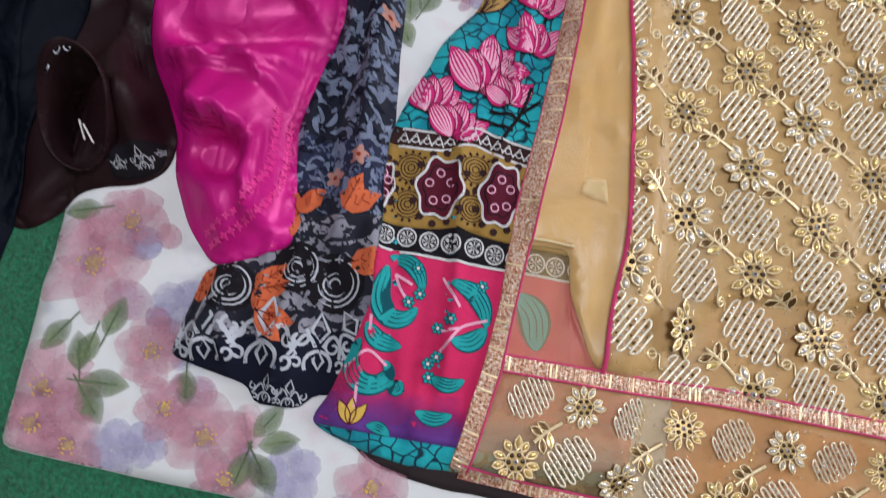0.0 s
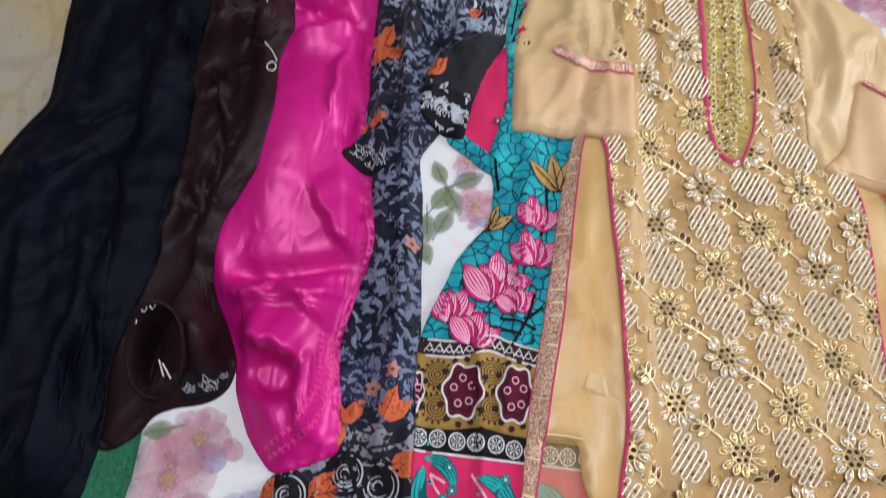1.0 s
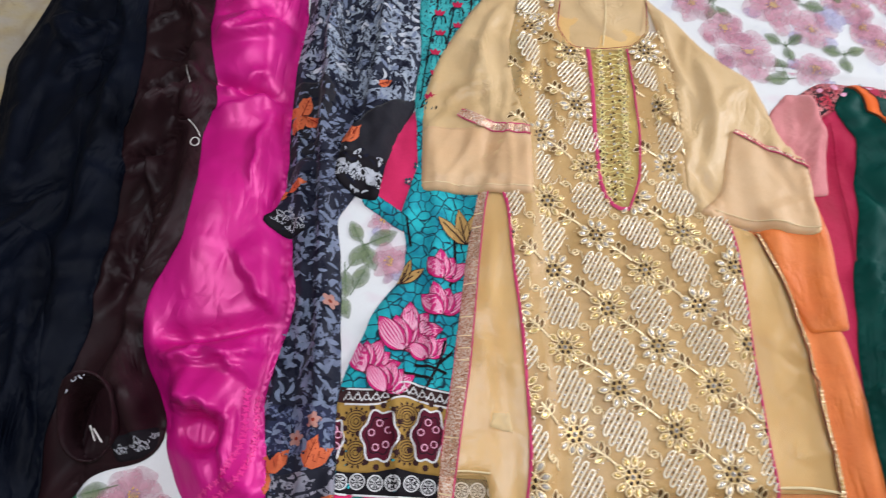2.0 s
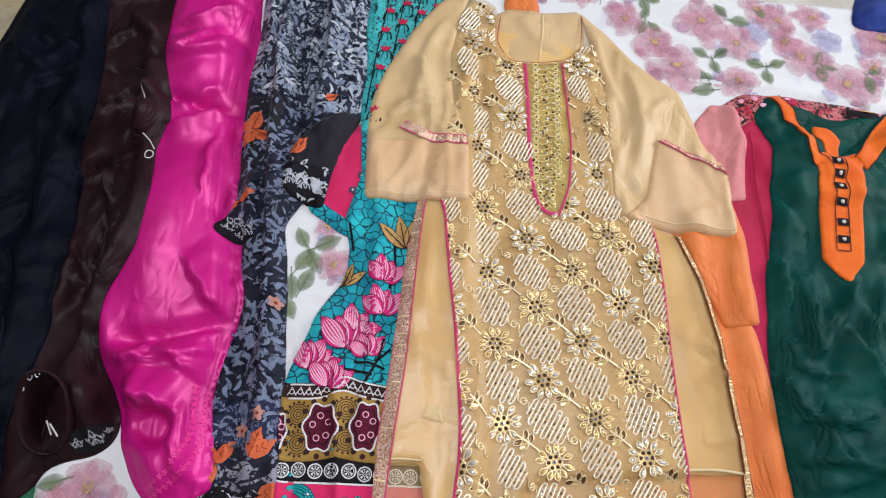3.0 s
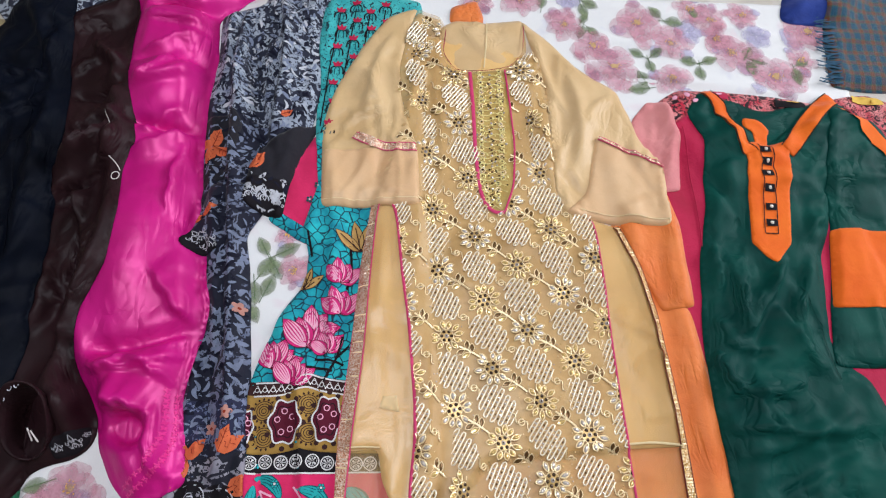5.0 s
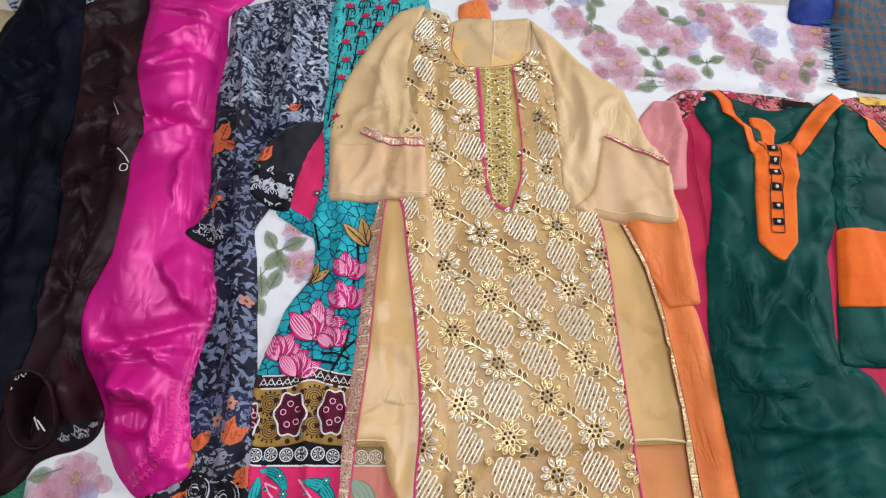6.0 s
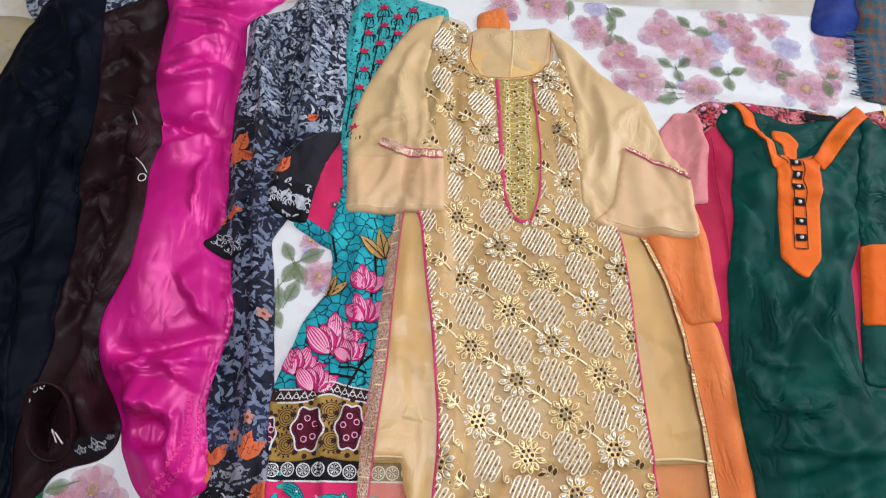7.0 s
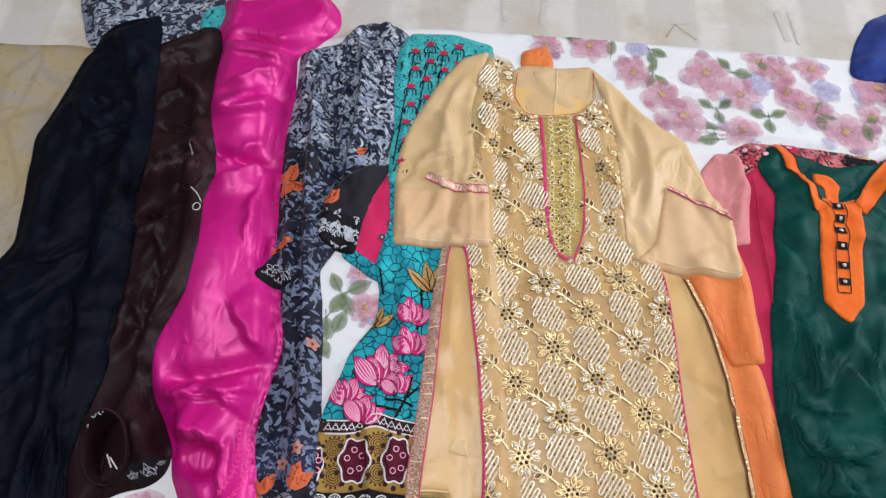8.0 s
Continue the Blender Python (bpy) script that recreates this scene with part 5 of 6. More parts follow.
for k in range(6):
    x = -0.247 + 0.088 * k
    embroider("embroidered_flower", (F_GOLD, F_SILVER)[k % 2][0], shared, x, -0.437, 20 * k, HEM)
    embroider("embroidered_leaf", LOZ_HEM[k % 2], shared, x + 0.044, -0.428, 4, HEM, 0.95)
    embroider("embroidered_flower", (F_GOLD, F_SILVER)[(k + 1) % 2][1], shared, x + 0.050, -0.383, 30 * k, HEM, 0.9)
    embroider("embroidered_leaf", LOZ_HEM[(k + 1) % 2], shared, x + 0.004, -0.384, -4, HEM, 0.85)
    embroider("embroidered_sprig", SPRIG, shared, x + 0.022, -0.410, 75, HEM, 0.9)
for k, (x, y) in enumerate(((-0.196, 0.475), (-0.215, 0.435), (-0.19, 0.42))):
    embroider("embroidered_flower", F_SILVER[k % 2], shared, x, y, 25 * k, PANEL, 0.7)

rnd = random.Random(31)
spark = Motif(KURTA, 0.0012)
for k in range(1500):
    x, y = rnd.uniform(-0.24, 0.11), rnd.uniform(-0.45, 0.48)
    px, py = np.array([x]), np.array([y])
    if (edge_distance(PANEL, px, py)[0] > 0.003 or edge_distance(HEM, px, py)[0] > 0.003) and edge_distance(PLACKET, px, py)[0] < -0.003:
        spark.disc(x, y, rnd.uniform(0.0006, 0.0013), rnd.choice((S_gold, S_silver, S_cream)), 0.0, rnd.uniform(0.0003, 0.001), n=5)
tagged(spark.put("sequin_scatter", kurta, "tiny loose stitched sequins"), kind="stuff")

Motif(NECKBACK, 0.0004).strip(smooth_line([(-0.082, 0.492), (-0.084, 0.44), (-0.088, 0.385)]), 0.0024, I_thread, 0, 0.0008).put("neck_seam", kurta)
patch("size_tag", KURTA, resample([(-0.228, -0.184), (-0.210, -0.182), (-0.205, -0.204), (-0.232, -0.200)], 0.006, 0), fabric("pale_tag_cloth", lin(250, 228, 178), lin(246, 220, 166), 0.6, 0.3, 0, 20, 1200, 0.05, 0.0, clear=0.55), kurta, "small pale cloth tag under the organza", 0.0004)
Motif(KURTA, 0.0006).strip(smooth_line([(0.100, -0.236), (0.14, -0.232), (0.183, -0.236)]), 0.003, I_thread, 0, 0.0008).put("lining_hem", kurta)
Motif(KURTA, 0.0006).strip(smooth_line([(-0.272, -0.252), (-0.25, -0.249), (-0.228, -0.250)]), 0.002, I_thread, 0, 0.0006).put("lining_hem", kurta)

# beads and stitched zigzags of the placket
mo = Motif(KURTA, 0.002)
for k in range(26):
    y = 0.366 - 0.0100 * k
    mid = -0.0835 + 0.008 * math.sin(0.5 + (0.37 - y) * 3)
    wide = 0.024 if y > 0.14 else 0.012
    mo.strip(smooth_line([(mid - wide, y), (mid - wide * 0.3, y - 0.008), (mid + wide * 0.3, y), (mid + wide, y - 0.008)], 0.004, 1), 0.0014, S_lime, 0.0, 0.001)
tagged(mo.put("zari_zigzag", placket, "yellow gold stitched zigzags"), kind="stuff")
beads = Motif(KURTA, 0.002)
for k in range(340):
    y = jig.uniform(0.112, 0.368)
    mid = -0.0835 + 0.008 * math.sin(0.5 + (0.37 - y) * 3)
    x = mid + jig.uniform(-1, 1) * (0.024 if y > 0.14 else 0.012)
    beads.disc(x, y, jig.uniform(0.0010, 0.0022), jig.choice((S_gold, S_gold, S_silver, S_lime, S_dark)), 0.0, 0.0013, n=6)
tagged(beads.put("bead_scatter", placket, "small gold beads"), kind="stuff")
curls = Motif(KURTA, 0.002)
for k in range(26):
    y = 0.370 - 0.0100 * k
    mid = -0.0835 + 0.008 * math.sin(0.5 + (0.37 - y) * 3)
    for sg in (-1, 1):
        wide = 0.016 if y > 0.15 else 0.009
        curls.strip(spiral(mid + sg * wide, y + 0.003 * sg, 0.0016, 0.0054, 90 + 50 * k, sg * 420, 15), 0.0017, S_lime if (k + sg) % 3 else S_cream, 0.0003, 0.0012)
        curls.disc(mid + sg * wide, y + 0.003 * sg, 0.0013, S_dark, 0.0006, 0.0008, n=6)
    curls.disc(mid, y - 0.005, 0.0022, S_bronze if k % 2 else S_silver, 0.0003, 0.0014, n=7)
tagged(curls.put("zari_curl", placket, "yellow gold curled thread"), kind="stuff")
for x, y in ((-0.083, 0.300), (-0.075, 0.232), (-0.070, 0.176), (-0.068, 0.14), (-0.082, 0.345)):
    Motif(KURTA, 0.002).ring(x, y, 0.0042, 0.0016, S_gold, 0, 0.0012).disc(x, y, 0.0026, S_dark, 0.0, 0.001).put("stone", placket)
for path in ([(-0.345, 0.112), (-0.26, 0.113), (-0.19, 0.116)],):
    Motif(SLEEVE_L, 0.0004).strip(smooth_line(path), 0.0012, I_thread, 0, 0.0005).put("hem_stitch", kurta)
Motif(CUFF_R, 0.0004).strip(smooth_line([(0.06, 0.117), (0.12, 0.107), (0.198, 0.101)]), 0.0014, I_thread, 0, 0.0006).put("hem_stitch", kurta)

# ---------------------------------------------------------------- turquoise kameez: borders and prints


def band(cloth, y_low, y_high, slope=0.04, x0=-0.33):
    """The region of a cloth between two nearly level lines."""
    n = math.hypot(slope, 1)
    r = clip_band(cloth.r, x0, y_low, -slope / n, 1 / n)
    return clip_band(r, x0, y_high, slope / n, -1 / n)


def ride(x, share=1.0):
    """How far the printed borders lift where the skirt's fold carries them up."""
    x = np.asarray(x, float)
    return share * (0.012 * np.exp(-((x + 0.332) / 0.022) ** 2) + 0.003 * np.exp(-((x + 0.295) / 0.02) ** 2))


def border(y_low, y_high, low=1.0, high=1.0):
    """A printed border of the turquoise skirt between two lines that ride over its fold."""
    r = band(TURQ, y_low, y_high)
    mid = (y_low + y_high) / 2 + 0.04 * (r[:, 0] + 0.33)
    return held_inside(TURQ.r, np.c_[r[:, 0], r[:, 1] + ride(r[:, 0], np.where(r[:, 1] > mid, high, low))])


upper = patch("yoke_print", TURQ, band(TURQ, 0.215, 0.60), M_tealtop, turq, "teal print with crimson flowers")
lace = patch("lace_band", TURQ, border(-0.187, -0.166), I_darkbrown, turq, "dark brown band with white lacing")
ochre = patch("medallion_band", TURQ, border(-0.260, -0.184, 0.5), M_ochre, turq, "ochre band with maroon medallions", 0.0009)
dark = patch("circle_band", TURQ, border(-0.283, -0.258, 0.0, 0.5), I_black, turq, "black band of white circled crosses")
pinkpart = patch("pink_skirt", TURQ, band(TURQ, -0.436, -0.2835), M_pink, turq, "hot pink print with teal scrolls")
patch("purple_fade", TURQ, band(TURQ, -0.438, -0.398), M_mauve, turq, "purple dyed edge", 0.0008)
for y, share in ((-0.2835, 0.0), (-0.1855, 1.0), (-0.168, 1.0)):
    xs = np.linspace(-0.40, -0.17, 60)
    line = np.c_[xs, y + 0.04 * (xs + 0.33) + ride(xs, share)]
    Motif(TURQ, 0.0012).strip(line, 0.0022, I_white).put("border_line", turq)
mo = Motif(TURQ, 0.001)
xs = np.linspace(-0.402, -0.20, 20)
for a, b in zip(xs[:-1], xs[1:]):
    y = -0.176 + 0.04 * (a + 0.33) + float(ride((a + b) / 2))
    mo.strip([(a, y - 0.005), ((a + b) / 2, y + 0.005), (b, y - 0.005)], 0.0014, I_white)
    mo.ring((a + b) / 2, y - 0.001, 0.003, 0.001, I_white, n=8)
mo.put("lacing", lace)
for x, y in ((-0.393, -0.273), (-0.374, -0.271), (-0.354, -0.271), (-0.335, -0.269), (-0.314, -0.268), (-0.295, -0.270), (-0.276, -0.270), (-0.258, -0.270), (-0.240, -0.269), (-0.22, -0.268)):
    mo = Motif(TURQ, 0.0010).disc(x, y, 0.0090, I_white, n=16)
    mo.ring(x, y, 0.0068, 0.0012, I_black, 0.0003)
    for a in (5, 95, 185, 275):
        arm = []
        for r, b in ((0.0007, -40), (0.0062, -30), (0.0062, 30), (0.0007, 40)):
            arm.append((x + r * math.cos(radians(a + b)), y + r * math.sin(radians(a + b))))
        mo.lobe(arm, I_black, 0.0004)
        c, s = math.cos(radians(a)), math.sin(radians(a))
        mo.strip([(x + 0.0016 * c, y + 0.0016 * s), (x + 0.0054 * c, y + 0.0054 * s)], 0.0009, I_white, 0.0007)
    mo.put("circle_motif", dark)


def medallion(x, y, rx, ry):
    mo = Motif(TURQ, 0.0024)
    a = np.linspace(0, 2 * math.pi, 48, endpoint=False)
    k = 1 + 0.10 * np.cos(6 * a)
    p = np.c_[x + rx * k * np.cos(a), y + ry * k * np.sin(a)]
    mo.lobe(p, I_maroon)
    mo.strip(np.vstack([p, p[:1]]), 0.0022, I_white, 0.0003)
    q = np.c_[x + rx * 0.72 * k * np.cos(a), y + ry * 0.72 * k * np.sin(a)]
    mo.strip(np.vstack([q, q[:1]]), 0.0012, I_black, 0.0003)
    for t in (30, 100, 170, 250, 320):
        mo.ring(x + rx * 0.5 * math.cos(radians(t)), y + ry * 0.5 * math.sin(radians(t)), 0.0036, 0.0013, I_palepetal, 0.0004, n=9)
    for t in range(0, 360, 30):
        mo.disc(x + rx * 1.22 * math.cos(radians(t)), y + ry * 1.22 * math.sin(radians(t)), 0.0036, I_darkbrown, -0.0006, n=7)
    mo.put("medallion", ochre)


def target(x, y, r):
    mo = Motif(TURQ, 0.0010)
    for k in (0.25, 0.5, 0.75, 1.0):
        mo.ring(x, y, r * k, 0.0011, I_darkbrown, 0.0002, n=18)
    for t in range(0, 360, 24):
        c, s = math.cos(radians(t)), math.sin(radians(t))
        mo.lobe(petal(x + r * 1.06 * c, y + r * 1.06 * s, 0.0042, 0.0030, t, 5), I_darkbrown, 0.0002)
    mo.put("ring_motif", ochre)


for x, y, rx, ry in ((-0.355, -0.220, 0.0200, 0.028), (-0.300, -0.215, 0.0185, 0.029), (-0.406, -0.229, 0.010, 0.022)):
    medallion(x, y, rx, ry)
for x, y in ((-0.384, -0.207), (-0.380, -0.241), (-0.3265, -0.196), (-0.3225, -0.233)):
    target(x, y, 0.0125)


def magnolia(x, y, size, turn, petals=5):
    """A cup of pointed pink petals with pale streaks and dark rims."""
    flower = None
    for k in range(petals):
        a = turn + (k - (petals - 1) / 2) * 118 / petals
        ln = size * (1.0 if k % 2 == 0 else 0.86)
        p = petal(x, y, ln, size * 0.58, a, 9, 0.8)
        mo = Motif(TURQ, 0.0008 + 0.0004 * k)
        mo.lobe(p, I_pinkpetal)
        mo.strip(np.vstack([p, p[:1]]), 0.0009, I_maroon, 0.0002)
        for w in (-0.30, -0.18, -0.06, 0.06, 0.18, 0.30):
            mo.strip(bend((x, y), (x + ln * 0.5 * math.cos(radians(a + 130 * w)), y + ln * 0.5 * math.sin(radians(a + 130 * w))),
                          (x + ln * 0.88 * math.cos(radians(a + 26 * w)), y + ln * 0.88 * math.sin(radians(a + 26 * w))), 7), size * 0.046, I_palepetal, 0.0001, taper=True)
        if flower is None:
            flower = mo.put("magnolia", turq, "pink magnolia print")
        else:
            mo.put("petal", flower)


for x, y, s, t, n in ((-0.383, -0.150, 0.046, 68, 5), (-0.339, -0.118, 0.052, 85, 5), (-0.309, -0.126, 0.036, 100, 4), (-0.355, -0.170, 0.040, 82, 5), (-0.300, -0.022, 0.040, 84, 4),
                      (-0.296, -0.069, 0.044, 96, 4), (-0.334, -0.098, 0.042, 55, 3)):
    magnolia(x, y, s, t, n)
for x, y, s in ((-0.352, -0.033, 0.036), (-0.274, 0.030, 0.052)):
    mo = Motif(TURQ, 0.0010)
    for a in (40, 75, 105, 140):
        p = petal(x, y, s, s * 0.34, a, 7, 0.9)
        mo.lobe(p, I_tan, 0.0001).strip(np.vstack([p, p[:1]]), 0.0011, I_darkbrown, 0.0003)
        mo.strip([(x, y), (x + s * 0.8 * math.cos(radians(a)), y + s * 0.8 * math.sin(radians(a)))], 0.0016, I_darkbrown, 0.0004)
    mo.put("leaf_spray", turq, "tan leaf print with dark veins")
for path in ([(-0.31, -0.165), (-0.295, -0.13), (-0.29, -0.10)], [(-0.295, -0.13), (-0.28, -0.115)], [(-0.36, -0.15), (-0.33, -0.145), (-0.30, -0.15)], [(-0.29, 0.04), (-0.285, 0.0), (-0.29, -0.03)],
             [(-0.325, -0.135), (-0.30, -0.135), (-0.285, -0.142)], [(-0.355, 0.06), (-0.345, 0.02)]):
    Motif(TURQ, 0.0009).strip(smooth_line(path, 0.005, 2), 0.0034, I_black, taper=False).put("branch", turq)
for k in range(4):
    x0 = -0.352 + 0.026 * k
    line = smooth_line([(x0 - 0.004, 0.25), (x0, 0.35), (x0 + 0.010, 0.50)], 0.01, 3)
    Motif(TURQ, 0.0009).strip(line, 0.0022, I_black).put("stripe", upper)
    for j in range(7):
        x, y = x0 + 0.010 + 0.004 * (j % 2), 0.25 + 0.040 * j + 0.018 * (k % 2)
        if edge_distance(TURQ.r, np.array([x]), np.array([y]))[0] < 0.01:
            continue
        mo = Motif(TURQ, 0.0010)
        for a in (50, 90, 130):
            mo.lobe(petal(x, y, 0.013, 0.007, a, 6), M_crimson, 0.0002)
        for sgn in (-1, 1):
            mo.strip(bend((x, y), (x + sgn * 0.012, y + 0.002), (x + sgn * 0.010, y - 0.016), 8), 0.0024, I_black, 0.0001)
            mo.strip(bend((x, y), (x + sgn * 0.006, y - 0.004), (x + sgn * 0.004, y - 0.018), 8), 0.0016, I_tealdark, 0.0002)
        mo.put("flower_sprig", upper)


def scroll(pts, width):
    """A teal plume with a dark rim and dark streaks."""
    mo = Motif(TURQ, 0.0011)
    line = smooth_line(pts, 0.003, 10)
    mo.strip(line, width * 1.25, I_tealdark, 0.0, 0.0, True)
    mo.strip(line, width, I_teal, 0.0003, 0.0, True)
    d = np.gradient(line, axis=0)
    d /= np.linalg.norm(d, axis=1)[:, None]
    nrm = np.c_[-d[:, 1], d[:, 0]]
    for o in (-0.22, 0.05, 0.28):
        mo.strip((line + nrm * width * o)[2:-2], 0.0011, I_tealdark, 0.0006, 0.0, True)
    mo.put("scroll", pinkpart, "teal plume print")


for pts, w in (([(-0.384, -0.292), (-0.366, -0.292), (-0.354, -0.303), (-0.350, -0.315)], 0.012), ([(-0.384, -0.300), (-0.386, -0.330), (-0.374, -0.346), (-0.358, -0.343), (-0.352, -0.330)], 0.015),
               ([(-0.390, -0.352), (-0.380, -0.366), (-0.358, -0.366)], 0.013), ([(-0.392, -0.366), (-0.397, -0.388), (-0.385, -0.404), (-0.367, -0.400), (-0.361, -0.386), (-0.370, -0.380)], 0.014),
               ([(-0.362, -0.395), (-0.353, -0.405), (-0.352, -0.393)], 0.011), ([(-0.328, -0.302), (-0.305, -0.306), (-0.292, -0.322), (-0.290, -0.335)], 0.014), ([(-0.318, -0.352), (-0.300, -0.352), (-0.290, -0.335)], 0.014),
               ([(-0.330, -0.385), (-0.312, -0.392), (-0.300, -0.382)], 0.010), ([(-0.268, -0.30), (-0.250, -0.315), (-0.245, -0.345)], 0.022), ([(-0.335, -0.415), (-0.318, -0.420), (-0.305, -0.412)], 0.010),
               ([(-0.372, -0.434), (-0.360, -0.432), (-0.352, -0.438)], 0.008)):
    scroll(pts, w * 1.05)
for pts in ([(-0.376, -0.306), (-0.370, -0.318), (-0.362, -0.325)], [(-0.376, -0.306), (-0.360, -0.312)], [(-0.388, -0.345), (-0.386, -0.358)], [(-0.400, -0.392), (-0.384, -0.372), (-0.366, -0.384)],
            [(-0.387, -0.402), (-0.385, -0.422)], [(-0.290, -0.328), (-0.312, -0.338), (-0.330, -0.372)], [(-0.312, -0.340), (-0.328, -0.346)], [(-0.335, -0.30), (-0.322, -0.315), (-0.316, -0.322)]):
    Motif(TURQ, 0.0012).strip(smooth_line(pts, 0.004, 3), 0.0024, I_palepetal, 0.0004).put("stem", pinkpart)
for x, y in ((-0.360, -0.327), (-0.352, -0.318), (-0.331, -0.344), (-0.322, -0.334), (-0.333, -0.375), (-0.327, -0.368), (-0.330, -0.386), (-0.300, -0.300), (-0.358, -0.297)):
    mo = Motif(TURQ, 0.0013)
    for a in range(0, 360, 60):
        mo.disc(x + 0.0036 * math.cos(radians(a)), y + 0.0036 * math.sin(radians(a)), 0.0023, I_tealdark, 0.0004, n=6)
        mo.disc(x + 0.0036 * math.cos(radians(a)), y + 0.0036 * math.sin(radians(a)), 0.0014, I_teal, 0.0006, n=6)
    mo.disc(x, y, 0.0016, I_white, 0.0007, n=6).put("blossom", pinkpart)
mo = Motif(TURQ, 0.0013)
for a in (60, 95, 125):
    p = petal(-0.386, -0.436, 0.022, 0.009, a, 7, 0.9)
    mo.lobe(p, I_yellow, 0.0003).strip(np.vstack([p, p[:1]]), 0.0010, I_maroon, 0.0005)
mo.put("tulip", pinkpart, "yellow tulip print")
cuffband = clip_band(PINKSLEEVE.r, -0.375, 0.075, -0.49, -0.87)
patch("cuff_border", PINKSLEEVE, cuffband, M_crackle, turq, "turquoise crackle border")
for x, y in ((-0.352, 0.092), (-0.358, 0.114), (-0.348, 0.140)):
    mo = Motif(PINKSLEEVE, 0.0008)
    for a in range(0, 360, 72):
        mo.disc(x + 0.004 * math.cos(radians(a)), y + 0.004 * math.sin(radians(a)), 0.0022, I_tealdark, 0.0, n=6)
    mo.disc(x, y, 0.0015, I_white, 0.0003, n=6).put("blossom", turq)

# ---------------------------------------------------------------- navy kameez: zones and prints
I_navyhem = ink("navy_hem_dye", lin(20, 22, 42))
patch("yoke_print", NAVYPRINT, band(NAVYPRINT, 0.245, 0.60, -0.3, -0.46), M_printlight, navyprint, "lighter grey floral print")
patch("side_panel", NAVYPRINT, resample([(-0.541, 0.245), (-0.536, 0.20), (-0.522, 0.12), (-0.485, 0.14), (-0.470, 0.23), (-0.49, 0.26)], 0.007, 3), M_black, navyprint, "plain black panel")
patch("faded_print", NAVYPRINT, band(NAVYPRINT, -0.250, -0.195, 0.1, -0.45), M_fade, navyprint, "washed blue print")
patch("hem_print", NAVYPRINT, band(NAVYPRINT, -0.60, -0.270, 0.25, -0.45), M_hemground, navyprint, "taupe ground with dark roses")
hem = patch("hem_border", NAVYPRINT, band(NAVYPRINT, -0.60, -0.377, 0.27, -0.46), I_navyhem, navyprint, "black border with white scrollwork", 0.0009)
patch("cuff_border", NAVYSLEEVE_A, clip_band(NAVYSLEEVE_A.r, -0.50, 0.035, -0.55, -0.83), I_black, navyprint)
patch("cuff_border", NAVYSLEEVE_B, clip_band(NAVYSLEEVE_B.r, -0.425, 0.140, 0.0, -1.0), I_black, navyprint)


I_bluegrey = ink("blue_grey_foliage_print", lin(128, 138, 164), vary=0.6)
I_ink = ink("navy_foliage_print", lin(22, 24, 42))
rnd = random.Random(77)


def foliage(cloth, n, box4, parent, inks, keep):
    """Curved, torn leaf shapes strewn over a print."""
    mo = Motif(cloth, 0.0006)
    for _ in range(n):
        x, y = rnd.uniform(box4[0], box4[1]), rnd.uniform(box4[2], box4[3])
        if edge_distance(cloth.r, np.array([x]), np.array([y]))[0] < keep:
            continue
        a, ln = rnd.uniform(0, 360), rnd.uniform(0.006, 0.016)
        m = rnd.choice(inks)
        c, s = math.cos(radians(a)), math.sin(radians(a))
        b = rnd.uniform(-0.5, 0.5) * ln
        mo.strip(bend((x - c * ln / 2, y - s * ln / 2), (x - s * b, y + c * b), (x + c * ln / 2, y + s * ln / 2), 9), ln * rnd.uniform(0.25, 0.5), m, rnd.uniform(0, 0.0004), 0.0, True)
    tagged(mo.put("foliage_print", parent, "strewn leaf shapes"), kind="stuff")


foliage(NAVYPRINT, 760, (-0.53, -0.39, -0.24, 0.24), navyprint, (I_bluegrey, I_bluegrey, I_ink), 0.008)
foliage(NAVYPRINT, 460, (-0.54, -0.37, 0.25, 0.53), navyprint, (I_grey, I_bluegrey, I_ink, I_ink), 0.008)
foliage(NAVYSLEEVE_A, 50, (-0.53, -0.45, 0.05, 0.13), navyprint, (I_bluegrey, I_ink), 0.006)
foliage(NAVYSLEEVE_B, 60, (-0.470, -0.381, 0.085, 0.145), navyprint, (I_grey, I_ink), 0.004)
foliage(GREYTOP, 120, (-0.96, -0.68, 0.42, 0.62), greytop, (I_grey, I_grey, I_ink), 0.008)


def fleur(cloth, x, y, size, turn, parent, seed=0):
    """White scrollwork: a lozenge bud between mirrored curls."""
    mo = Motif(cloth, 0.0014)
    c, s = math.cos(radians(turn)), math.sin(radians(turn))

    def at(p):
        p = np.array(p) * size
        return np.c_[x + c * p[:, 0] - s * p[:, 1], y + s * p[:, 0] + c * p[:, 1]]

    w = size * 0.105
    mo.strip(at([(-0.25, 0.55), (0, 1.05), (0.25, 0.55), (0, 0.2), (-0.25, 0.55)]), w, I_grey)
    for sg in (-1, 1):
        mo.strip(at(np.c_[sg * (0.1 + 0.75 * np.linspace(0, 1, 10)), 0.05 + 0.35 * np.sin(np.linspace(0, 4.2, 10))]), w, I_grey)
        q = spiral(sg * 0.85, 0.18, 0.06, 0.26, 90, sg * 330, 16)
        mo.strip(at(q), w * 0.8, I_grey)
        mo.strip(at(bend((0, -0.05), (sg * 0.5, -0.2), (sg * 0.35, -0.65), 9)), w, I_grey)
        mo.strip(at(spiral(sg * 0.62, -0.45, 0.04, 0.2, 200, -sg * 300, 12)), w * 0.8, I_grey)
    mo.strip(at([(-0.15, -0.35), (0, -0.1), (0.15, -0.35), (0, -0.6), (-0.15, -0.35)]), w * 0.8, I_grey)
    mo.put("scrollwork", parent, "white printed scrollwork")


